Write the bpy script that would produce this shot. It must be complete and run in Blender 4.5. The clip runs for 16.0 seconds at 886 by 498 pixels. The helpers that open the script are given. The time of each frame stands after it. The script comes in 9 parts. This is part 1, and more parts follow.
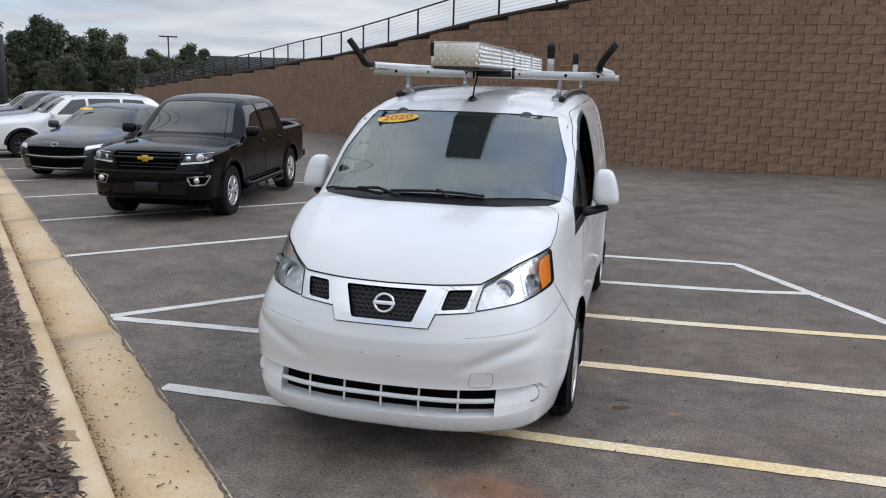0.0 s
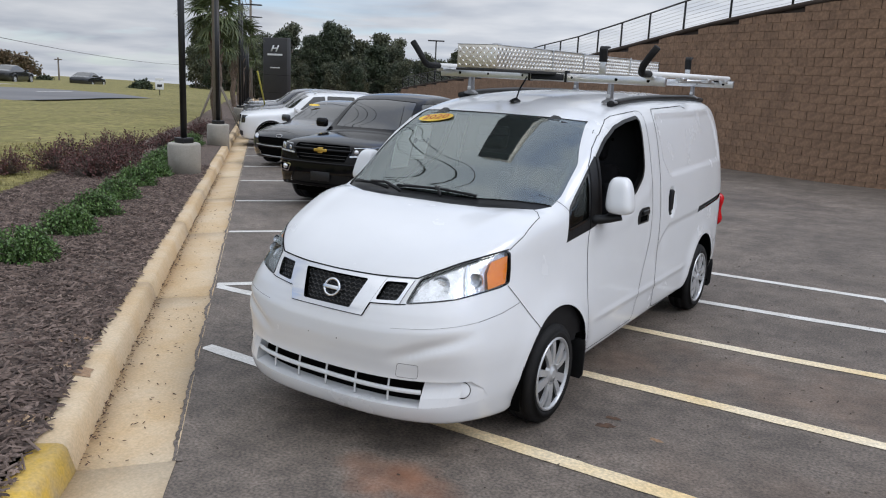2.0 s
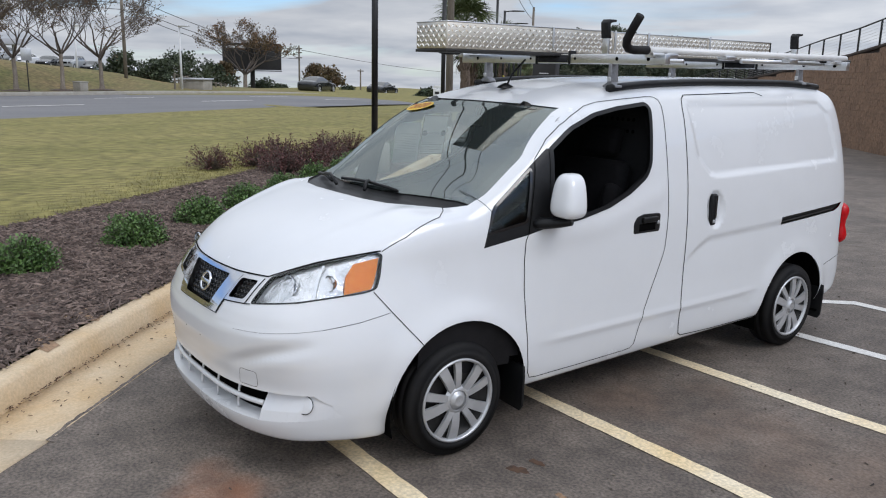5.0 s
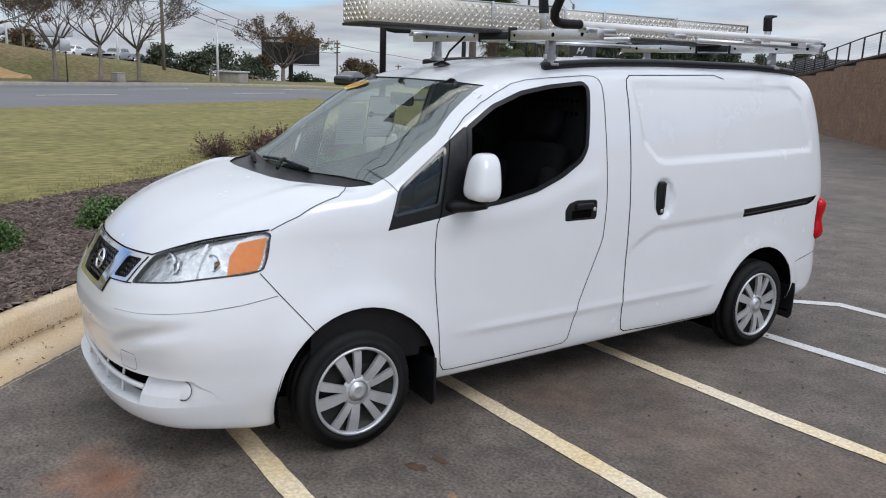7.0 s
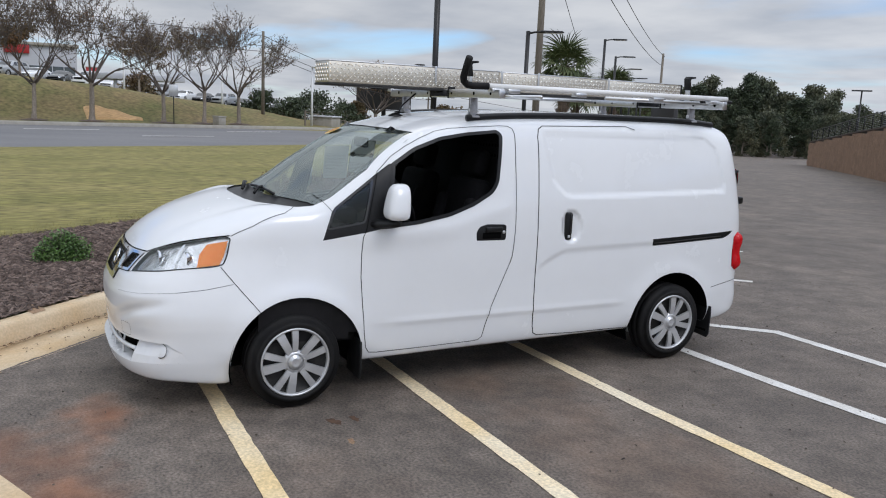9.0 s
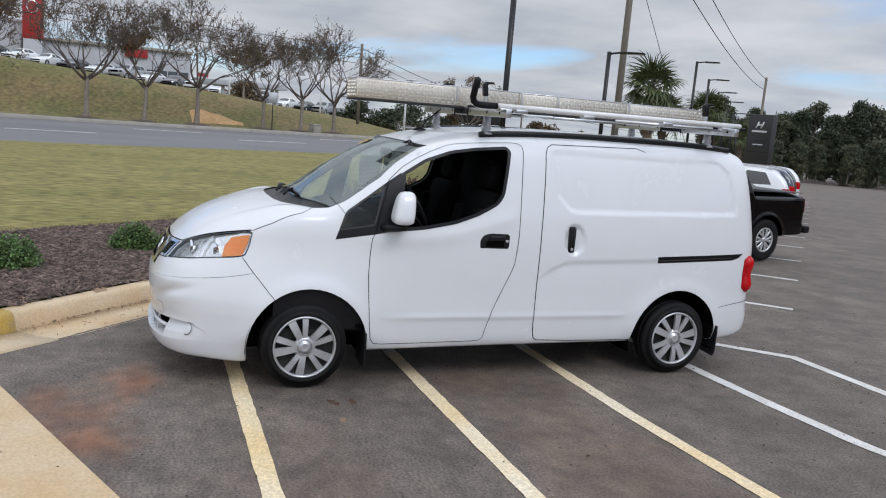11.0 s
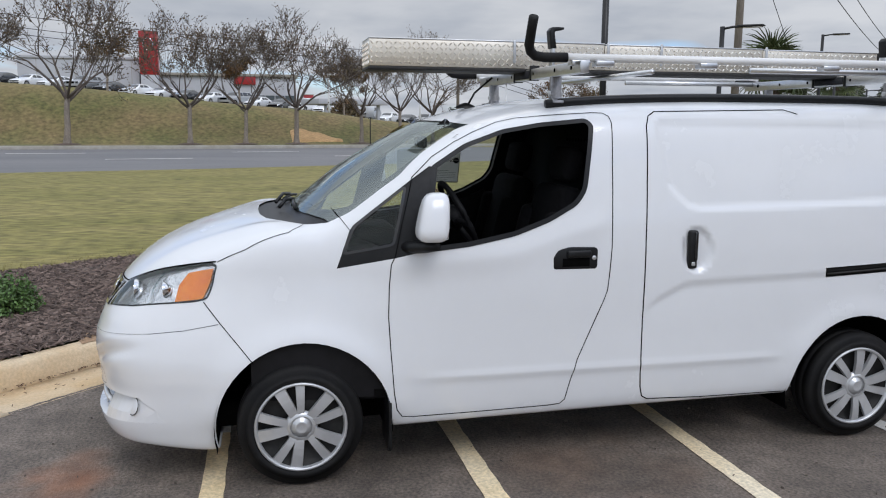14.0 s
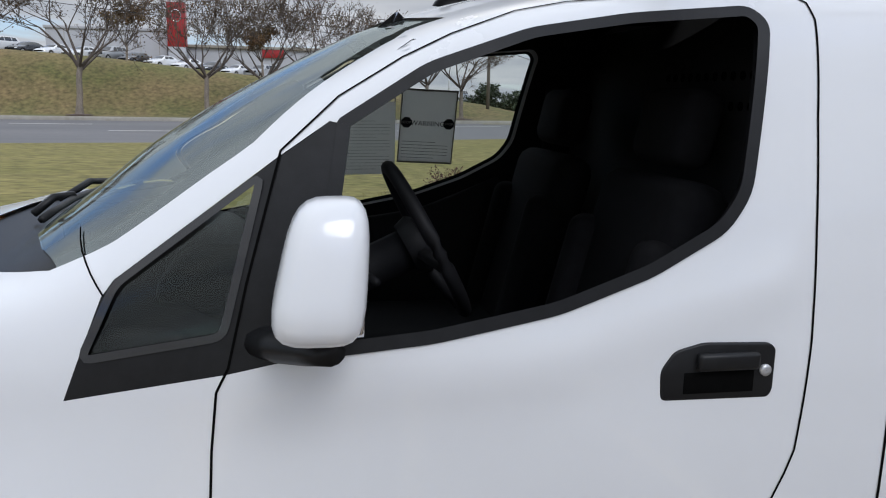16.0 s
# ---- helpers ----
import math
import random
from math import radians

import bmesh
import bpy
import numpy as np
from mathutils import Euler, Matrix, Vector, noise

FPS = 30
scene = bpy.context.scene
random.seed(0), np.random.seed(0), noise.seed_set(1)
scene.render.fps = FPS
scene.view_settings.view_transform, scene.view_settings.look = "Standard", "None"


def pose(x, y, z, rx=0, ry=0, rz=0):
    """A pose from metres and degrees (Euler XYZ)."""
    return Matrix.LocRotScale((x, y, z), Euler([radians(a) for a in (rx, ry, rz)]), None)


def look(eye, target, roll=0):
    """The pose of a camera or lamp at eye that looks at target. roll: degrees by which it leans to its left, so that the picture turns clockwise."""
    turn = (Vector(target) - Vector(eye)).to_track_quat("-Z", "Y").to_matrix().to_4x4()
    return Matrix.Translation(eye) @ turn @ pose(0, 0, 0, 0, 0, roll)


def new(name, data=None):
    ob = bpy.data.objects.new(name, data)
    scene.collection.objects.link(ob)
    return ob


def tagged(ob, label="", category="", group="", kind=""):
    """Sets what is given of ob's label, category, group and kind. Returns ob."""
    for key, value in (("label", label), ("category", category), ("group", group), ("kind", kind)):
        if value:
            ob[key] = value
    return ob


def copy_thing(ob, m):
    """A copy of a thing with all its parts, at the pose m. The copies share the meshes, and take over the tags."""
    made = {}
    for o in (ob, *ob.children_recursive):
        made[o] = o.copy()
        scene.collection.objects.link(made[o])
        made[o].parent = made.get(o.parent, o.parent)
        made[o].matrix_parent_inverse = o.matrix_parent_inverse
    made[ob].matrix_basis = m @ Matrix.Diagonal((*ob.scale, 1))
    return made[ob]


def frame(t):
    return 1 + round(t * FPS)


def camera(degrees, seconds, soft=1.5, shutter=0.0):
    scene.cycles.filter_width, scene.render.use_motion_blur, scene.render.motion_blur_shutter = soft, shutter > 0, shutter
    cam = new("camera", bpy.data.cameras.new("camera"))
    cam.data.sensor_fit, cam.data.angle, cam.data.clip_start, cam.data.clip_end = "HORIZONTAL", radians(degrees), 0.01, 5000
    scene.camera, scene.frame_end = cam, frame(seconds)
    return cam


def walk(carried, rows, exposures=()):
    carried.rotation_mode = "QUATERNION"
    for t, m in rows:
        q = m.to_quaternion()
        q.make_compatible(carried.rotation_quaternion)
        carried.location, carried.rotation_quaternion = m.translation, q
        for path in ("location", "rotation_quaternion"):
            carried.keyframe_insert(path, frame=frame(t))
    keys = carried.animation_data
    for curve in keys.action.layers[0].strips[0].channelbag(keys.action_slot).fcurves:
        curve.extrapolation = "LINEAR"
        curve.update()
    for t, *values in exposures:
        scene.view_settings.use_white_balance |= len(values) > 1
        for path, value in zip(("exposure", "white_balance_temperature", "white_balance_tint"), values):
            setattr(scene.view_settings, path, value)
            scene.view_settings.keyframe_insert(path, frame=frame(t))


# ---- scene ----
cam = camera(57.5, 16.0, 1.1)
PATH = [
    (0, (1.109, -4.464, 1.887), (0.653, -2.562, 1.47), 1.6),
    (0.5, (1.469, -4.338, 1.9), (0.847, -2.484, 1.481), 2.1),
    (1, (1.898, -4.336, 1.917), (1.119, -2.543, 1.495), 2.5),
    (1.5, (2.241, -4.203, 1.91), (1.321, -2.478, 1.486), 2.8),
    (2, (2.567, -3.977, 1.919), (1.527, -2.322, 1.49), 2.6),
    (2.5, (2.9, -3.774, 1.933), (1.763, -2.186, 1.502), 2.6),
    (3, (3.111, -3.471, 1.906), (1.893, -1.944, 1.479), 2.4),
    (3.5, (3.347, -3.208, 1.895), (2.053, -1.742, 1.475), 2.2),
    (4, (3.551, -2.941, 1.901), (2.169, -1.553, 1.497), 1.6),
    (4.2, (3.588, -2.812, 1.908), (2.168, -1.464, 1.497), 1.6),
    (6.3, (3.731, -1.702, 1.713), (2.067, -0.685, 1.268), 0.4),
    (6.5, (3.732, -1.693, 1.719), (2.1, -0.632, 1.259), 1.3),
    (7, (3.875, -1.626, 1.747), (2.262, -0.53, 1.302), 1.9),
    (7.5, (4.271, -1.534, 1.758), (2.633, -0.462, 1.35), 2.4),
    (8, (4.663, -1.485, 1.785), (2.991, -0.457, 1.406), 2.4),
    (8.5, (5.003, -1.485, 1.794), (3.297, -0.504, 1.437), 2.5),
    (9, (5.315, -1.368, 1.818), (3.566, -0.462, 1.473), 2.5),
    (9.2, (5.391, -1.305, 1.843), (3.632, -0.418, 1.501), 2.5),
    (11.3, (5.973, -0.944, 1.865), (4.118, -0.276, 1.533), 4.5),
    (11.5, (5.95, -0.876, 1.854), (4.088, -0.229, 1.513), 4.2),
    (12, (5.779, -0.754, 1.805), (3.903, -0.155, 1.451), 3.5),
    (12.5, (5.5, -0.623, 1.765), (3.609, -0.078, 1.408), 2.4),
    (13, (5.159, -0.429, 1.742), (3.253, 0.062, 1.387), 1.0),
    (13.5, (4.825, -0.283, 1.708), (2.907, 0.173, 1.372), 0.6),
    (14, (4.392, -0.146, 1.675), (2.465, 0.288, 1.359), 0.4),
    (14.5, (3.862, 0.066, 1.587), (1.93, 0.487, 1.286), 0.6),
    (15, (3.27, 0.222, 1.53), (1.336, 0.632, 1.231), 1.0),
    (15.5, (2.667, 0.402, 1.505), (0.731, 0.795, 1.187), 1.2),
    (16, (2.121, 0.55, 1.507), (0.189, 0.912, 1.138), 1.2),
]
walk(cam, [(t, look(eye, target, roll)) for t, eye, target, roll in PATH], [(0.0, 0.07), (14.3, 0.06), (15.3, -0.03), (16.0, 0.03)])

# ---------------------------------------------------------------- sky and sun
SUN_EL, SUN_AZ = 47.0, 15.0          # elevation; azimuth counted from +x towards +y
world = bpy.data.worlds.new("overcast_sky")
scene.world = world
world.use_nodes = True
wn, wl = world.node_tree.nodes, world.node_tree.links
wn.clear()
w_out = wn.new("ShaderNodeOutputWorld")
w_bg = wn.new("ShaderNodeBackground")
w_sky = wn.new("ShaderNodeTexSky")
w_sky.sky_type = "NISHITA"
w_sky.sun_disc = False
w_sky.sun_elevation = radians(SUN_EL)
w_sky.sun_rotation = radians(90 - SUN_AZ)
w_sky.air_density, w_sky.dust_density, w_sky.ozone_density = 1.0, 0.2, 2.0
w_co = wn.new("ShaderNodeTexCoord")
w_sep = wn.new("ShaderNodeSeparateXYZ")
wl.new(w_co.outputs["Generated"], w_sep.inputs[0])
# flatten the dome so that the cloud deck streaks towards the horizon
w_add = wn.new("ShaderNodeMath"); w_add.operation = "ADD"; w_add.inputs[1].default_value = 0.12
wl.new(w_sep.outputs["Z"], w_add.inputs[0])
w_max = wn.new("ShaderNodeMath"); w_max.operation = "MAXIMUM"; w_max.inputs[1].default_value = 0.04
wl.new(w_add.outputs[0], w_max.inputs[0])
w_dx = wn.new("ShaderNodeMath"); w_dx.operation = "DIVIDE"
w_dy = wn.new("ShaderNodeMath"); w_dy.operation = "DIVIDE"
wl.new(w_sep.outputs["X"], w_dx.inputs[0]); wl.new(w_max.outputs[0], w_dx.inputs[1])
wl.new(w_sep.outputs["Y"], w_dy.inputs[0]); wl.new(w_max.outputs[0], w_dy.inputs[1])
w_com = wn.new("ShaderNodeCombineXYZ")
wl.new(w_dx.outputs[0], w_com.inputs[0]); wl.new(w_dy.outputs[0], w_com.inputs[1])
w_n1 = wn.new("ShaderNodeTexNoise"); w_n1.inputs["Scale"].default_value = 0.55
w_n1.inputs["Detail"].default_value = 5; w_n1.inputs["Roughness"].default_value = 0.5
w_n1.inputs["Distortion"].default_value = 0.4
wl.new(w_com.outputs[0], w_n1.inputs["Vector"])
w_n2 = wn.new("ShaderNodeTexNoise"); w_n2.inputs["Scale"].default_value = 1.3
w_n2.inputs["Detail"].default_value = 5; w_n2.inputs["Roughness"].default_value = 0.5
wl.new(w_com.outputs[0], w_n2.inputs["Vector"])
# cloud cover: nearly closed, with a few thin blue gaps
w_cov = wn.new("ShaderNodeMapRange")
w_cov.inputs["From Min"].default_value, w_cov.inputs["From Max"].default_value = 0.31, 0.47
wl.new(w_n1.outputs["Fac"], w_cov.inputs["Value"])
w_ramp = wn.new("ShaderNodeValToRGB")
w_ramp.color_ramp.elements[0].position, w_ramp.color_ramp.elements[0].color = 0.3, (5.75, 6.3, 7.3, 1)
w_ramp.color_ramp.elements[1].position, w_ramp.color_ramp.elements[1].color = 0.66, (8.75, 9.1, 9.75, 1)
wl.new(w_n2.outputs["Fac"], w_ramp.inputs[0])
w_mix = wn.new("ShaderNodeMix"); w_mix.data_type = "RGBA"
wl.new(w_cov.outputs[0], w_mix.inputs["Factor"])
w_tint = wn.new("ShaderNodeVectorMath"); w_tint.operation = "MULTIPLY"; w_tint.inputs[1].default_value = (1.2, 1.5, 2.0)
wl.new(w_sky.outputs[0], w_tint.inputs[0])
wl.new(w_tint.outputs[0], w_mix.inputs["A"]); wl.new(w_ramp.outputs[0], w_mix.inputs["B"])
# an overcast dome is brighter overhead than near the horizon
w_el = wn.new("ShaderNodeMapRange"); w_el.interpolation_type = "SMOOTHSTEP"
w_el.inputs["From Min"].default_value, w_el.inputs["From Max"].default_value = 0.10, 0.85
w_el.inputs["To Min"].default_value, w_el.inputs["To Max"].default_value = 0.88, 1.48
wl.new(w_sep.outputs["Z"], w_el.inputs["Value"])
w_sc = wn.new("ShaderNodeVectorMath"); w_sc.operation = "SCALE"
wl.new(w_mix.outputs["Result"], w_sc.inputs[0]); wl.new(w_el.outputs[0], w_sc.inputs["Scale"])
# the deck is thinner, so lighter, towards the sun's side
w_side = wn.new("ShaderNodeMapRange"); w_side.interpolation_type = "SMOOTHSTEP"
w_side.inputs["From Min"].default_value, w_side.inputs["From Max"].default_value = -1.0, -0.1
w_side.inputs["To Min"].default_value, w_side.inputs["To Max"].default_value = 0.76, 1.0
wl.new(w_sep.outputs["X"], w_side.inputs["Value"])
w_sc2 = wn.new("ShaderNodeVectorMath"); w_sc2.operation = "SCALE"
wl.new(w_sc.outputs[0], w_sc2.inputs[0]); wl.new(w_side.outputs[0], w_sc2.inputs["Scale"])
wl.new(w_sc2.outputs[0], w_bg.inputs["Color"])
w_bg.inputs["Strength"].default_value = 0.10
wl.new(w_bg.outputs[0], w_out.inputs[0])

sun = new("sun", bpy.data.lights.new("sun", "SUN"))
sun.data.energy, sun.data.angle, sun.data.color = 1.0, radians(25), (1.0, 0.97, 0.93)
sun.matrix_world = look((0, 0, 30), Vector((0, 0, 30)) - Vector((math.cos(radians(SUN_AZ)) * math.cos(radians(SUN_EL)), math.sin(radians(SUN_AZ)) * math.cos(radians(SUN_EL)), math.sin(radians(SUN_EL)))))

# ---------------------------------------------------------------- small helpers
RND = random.Random(7)


def part(name, bm, material, parent=None, label="", smooth=True):
    """Links a bmesh, or (verts, faces), as one mesh object under a thing."""
    me = bpy.data.meshes.new(name)
    if isinstance(bm, tuple):
        me.from_pydata([tuple(v) for v in bm[0]], [], bm[1])
    else:
        bm.to_mesh(me)
        bm.free()
    me.polygons.foreach_set("use_smooth", [smooth] * len(me.polygons))
    me.materials.append(material)
    ob = new(name, me)
    if parent:
        ob.parent = parent
    if label:
        tagged(ob, label)
    return ob


def thing(name, label, category, m=None, group="", kind=""):
    ob = new(name)
    ob.empty_display_size = 0.1
    if m is not None:
        ob.matrix_world = m
    return tagged(ob, label, category, group, kind)


def box_bm(x0, y0, z0, x1, y1, z1, bevel=0.0, seg=2, bm=None):
    own = bmesh.new()
    bmesh.ops.create_cube(own, size=1.0, matrix=Matrix.LocRotScale(((x0 + x1) / 2, (y0 + y1) / 2, (z0 + z1) / 2), None, (abs(x1 - x0), abs(y1 - y0), abs(z1 - z0))))
    if bevel:
        bmesh.ops.bevel(own, geom=own.edges[:], offset=bevel, segments=seg, affect="EDGES", profile=0.5)
    if bm is None:
        return own
    return merge(bm, own)


def merge(bm, other, m=None):
    if m is not None:
        bmesh.ops.transform(other, matrix=m, verts=other.verts)
    me = bpy.data.meshes.new("tmp")
    other.to_mesh(me)
    other.free()
    bm.from_mesh(me)
    bpy.data.meshes.remove(me)
    return bm


def tube_bm(points, radius, sides=8, bm=None, caps=True, taper=None):
    """A round tube along a polyline."""
    pts = [Vector(p) for p in points]
    bm = bm or bmesh.new()
    rings = []
    up = Vector((0, 0, 1))
    for i, p in enumerate(pts):
        d = (pts[min(i + 1, len(pts) - 1)] - pts[max(i - 1, 0)]).normalized()
        a = d.cross(up)
        if a.length < 1e-3:
            a = d.cross(Vector((0, 1, 0)))
        a.normalize()
        b = a.cross(d)
        r = radius if taper is None else radius * taper[i]
        rings.append([bm.verts.new(p + r * (math.cos(k * math.tau / sides) * a + math.sin(k * math.tau / sides) * b)) for k in range(sides)])
    for r0, r1 in zip(rings, rings[1:]):
        for k in range(sides):
            bm.faces.new((r0[k], r0[(k + 1) % sides], r1[(k + 1) % sides], r1[k]))
    if caps:
        bm.faces.new(rings[0][::-1])
        bm.faces.new(rings[-1])
    return bm


def lathe_bm(profile, steps=48, axis="x", bm=None):
    """Turns a profile of (along, radius) about an axis through the origin."""
    bm = bm or bmesh.new()
    rings = []
    for a, r in profile:
        ring = []
        for k in range(steps):
            c, s = math.cos(k * math.tau / steps), math.sin(k * math.tau / steps)
            ring.append(bm.verts.new({"x": (a, r * c, r * s), "y": (r * c, a, r * s), "z": (r * c, r * s, a)}[axis]))
        rings.append(ring)
    for r0, r1 in zip(rings, rings[1:]):
        for k in range(steps):
            bm.faces.new((r0[k], r0[(k + 1) % steps], r1[(k + 1) % steps], r1[k]))
    return bm


def prism_bm(poly, a, b, axis="z", bm=None, bevel=0.0):
    """A polygon drawn out from a to b along an axis. The polygon's two coordinates are the other axes in xyz order."""
    own = bmesh.new()

    def at(p, d):
        return {"x": (d, p[0], p[1]), "y": (p[0], d, p[1]), "z": (p[0], p[1], d)}[axis]

    low, high = [own.verts.new(at(p, a)) for p in poly], [own.verts.new(at(p, b)) for p in poly]
    own.faces.new(low), own.faces.new(high[::-1])
    for k in range(len(poly)):
        j = (k + 1) % len(poly)
        own.faces.new((low[j], low[k], high[k], high[j]))
    bmesh.ops.recalc_face_normals(own, faces=own.faces)
    if bevel:
        bmesh.ops.bevel(own, geom=own.edges[:], offset=bevel, segments=2, affect="EDGES", profile=0.5)
    return own if bm is None else merge(bm, own)


def curve(keys):
    """A smooth curve through (x, y) keys, free of overshoot (monotone cubic)."""
    xs, ys = np.array([k[0] for k in keys], float), np.array([k[1] for k in keys], float)
    h, d = np.diff(xs), np.diff(ys) / np.diff(xs)
    m = np.r_[d[0], np.where(d[:-1] * d[1:] > 0, 2 * d[:-1] * d[1:] / np.where(d[:-1] + d[1:] == 0, 1, d[:-1] + d[1:]), 0), d[-1]]

    def f(x):
        x = np.clip(x, xs[0], xs[-1])
        i = np.clip(np.searchsorted(xs, x) - 1, 0, len(h) - 1)
        t = (x - xs[i]) / h[i]
        return ys[i] * (1 + 2 * t) * (1 - t) ** 2 + m[i] * h[i] * t * (1 - t) ** 2 + ys[i + 1] * t * t * (3 - 2 * t) + m[i + 1] * h[i] * t * t * (t - 1)

    return f


def sstep(x, a, b):
    t = np.clip((x - a) / (b - a), 0, 1)
    return t * t * (3 - 2 * t)


def smax(a, b, k):
    return 0.5 * (a + b + np.sqrt((a - b) ** 2 + k * k))


def rounded(poly, r, n=5):
    """A convex polygon with its corners rounded. r: one radius, or one a corner."""
    out = []
    for i, p in enumerate(poly):
        p, a, b = Vector(p), Vector(poly[i - 1]), Vector(poly[(i + 1) % len(poly)])
        q = r[i] if isinstance(r, (list, tuple)) else r
        q = min(q, 0.45 * (a - p).length, 0.45 * (b - p).length)
        s, e = p + (a - p).normalized() * q, p + (b - p).normalized() * q
        out += [tuple((1 - t) ** 2 * s + 2 * t * (1 - t) * p + t * t * e) for t in (k / n for k in range(n + 1))]
    return out


def inset_poly(poly, d):
    """A convex polygon moved inwards by d (outwards if negative)."""
    area = sum(poly[i - 1][0] * poly[i][1] - poly[i][0] * poly[i - 1][1] for i in range(len(poly)))
    sgn = 1 if area > 0 else -1
    out = []
    for i, p in enumerate(poly):
        a, b, p = Vector(poly[i - 1]), Vector(poly[(i + 1) % len(poly)]), Vector(p)
        d1, d2 = (p - a).normalized(), (b - p).normalized()
        n = (Vector((-d1.y, d1.x)) + Vector((-d2.y, d2.x)))
        n = n.normalized() / max(0.4, math.sqrt(max(0.01, (1 + d1.dot(d2)) / 2)))
        out.append(tuple(p + n * d * sgn))
    return out


# ---------------------------------------------------------------- materials
def mat(name, color, rough=0.5, metal=0.0, var=0.0, scale=5.0, bump=0.0, bump_scale=60.0, color2=None, coat=0.0, spec=0.5, fine=0.0, fine_scale=80.0, stretch=(1, 1, 1), island=False, rough_var=0.0, objects=False):
    """A principled material: base colour mixed with a second one by broad noise, fine grain on top, bump."""
    m = bpy.data.materials.new(name)
    m.use_nodes = True
    nt = m.node_tree
    bsdf = nt.nodes["Principled BSDF"]
    bsdf.inputs["Base Color"].default_value = (*color, 1)
    bsdf.inputs["Roughness"].default_value, bsdf.inputs["Metallic"].default_value = rough, metal
    bsdf.inputs["Coat Weight"].default_value, bsdf.inputs["Specular IOR Level"].default_value = coat, spec
    bsdf.inputs["Coat Roughness"].default_value = 0.03
    co = nt.nodes.new("ShaderNodeTexCoord")
    mp = nt.nodes.new("ShaderNodeMapping")
    mp.inputs["Scale"].default_value = stretch
    nt.links.new(co.outputs["Object"], mp.inputs[0])
    last = None
    if var or color2:
        n = nt.nodes.new("ShaderNodeTexNoise")
        n.inputs["Scale"].default_value, n.inputs["Detail"].default_value, n.inputs["Roughness"].default_value = scale, 6, 0.62
        nt.links.new(mp.outputs[0], n.inputs["Vector"])
        r = nt.nodes.new("ShaderNodeMapRange")
        r.inputs["From Min"].default_value, r.inputs["From Max"].default_value = 0.35, 0.68
        nt.links.new(n.outputs["Fac"], r.inputs["Value"])
        mx = nt.nodes.new("ShaderNodeMix")
        mx.data_type = "RGBA"
        c2 = color2 or tuple(c * (1 - var) for c in color)
        mx.inputs["A"].default_value, mx.inputs["B"].default_value = (*color, 1), (*c2, 1)
        nt.links.new(r.outputs[0], mx.inputs["Factor"])
        last = mx.outputs["Result"]
        if rough_var:
            rr = nt.nodes.new("ShaderNodeMapRange")
            rr.inputs["To Min"].default_value, rr.inputs["To Max"].default_value = rough - rough_var, rough + rough_var
            nt.links.new(n.outputs["Fac"], rr.inputs["Value"])
            nt.links.new(rr.outputs[0], bsdf.inputs["Roughness"])
    if fine:
        n = nt.nodes.new("ShaderNodeTexNoise")
        n.inputs["Scale"].default_value, n.inputs["Detail"].default_value = fine_scale, 4
        nt.links.new(mp.outputs[0], n.inputs["Vector"])
        r = nt.nodes.new("ShaderNodeMapRange")
        r.inputs["From Min"].default_value, r.inputs["From Max"].default_value = 0.3, 0.7
        r.inputs["To Min"].default_value, r.inputs["To Max"].default_value = 1 - fine, 1 + fine
        nt.links.new(n.outputs["Fac"], r.inputs["Value"])
        last = scaled(nt, last or tuple(color), r.outputs[0])
    if island or objects:
        src = nt.nodes.new("ShaderNodeNewGeometry").outputs["Random Per Island"] if island else nt.nodes.new("ShaderNodeObjectInfo").outputs["Random"]
        r = nt.nodes.new("ShaderNodeMapRange")
        amount = island or objects
        r.inputs["To Min"].default_value, r.inputs["To Max"].default_value = 1 - amount, 1 + amount
        nt.links.new(src, r.inputs["Value"])
        last = scaled(nt, last or tuple(color), r.outputs[0])
    if last:
        nt.links.new(last, bsdf.inputs["Base Color"])
    if bump:
        n = nt.nodes.new("ShaderNodeTexNoise")
        n.inputs["Scale"].default_value, n.inputs["Detail"].default_value, n.inputs["Roughness"].default_value = bump_scale, 5, 0.6
        nt.links.new(mp.outputs[0], n.inputs["Vector"])
        b = nt.nodes.new("ShaderNodeBump")
        b.inputs["Strength"].default_value, b.inputs["Distance"].default_value = min(1.0, bump), 0.01
        nt.links.new(n.outputs["Fac"], b.inputs["Height"])
        nt.links.new(b.outputs[0], bsdf.inputs["Normal"])
    return m


def unscaled(ob):
    """Undoes a source's own scale, for the pose of a copy."""
    return Matrix.Diagonal((1 / ob.scale.x, 1 / ob.scale.y, 1 / ob.scale.z, 1))


def scaled(nt, colour, factor):
    """A colour, or a colour socket, times a factor socket."""
    v = nt.nodes.new("ShaderNodeVectorMath")
    v.operation = "SCALE"
    if isinstance(colour, tuple):
        v.inputs[0].default_value = colour[:3]
    else:
        nt.links.new(colour, v.inputs[0])
    nt.links.new(factor, v.inputs["Scale"])
    return v.outputs[0]


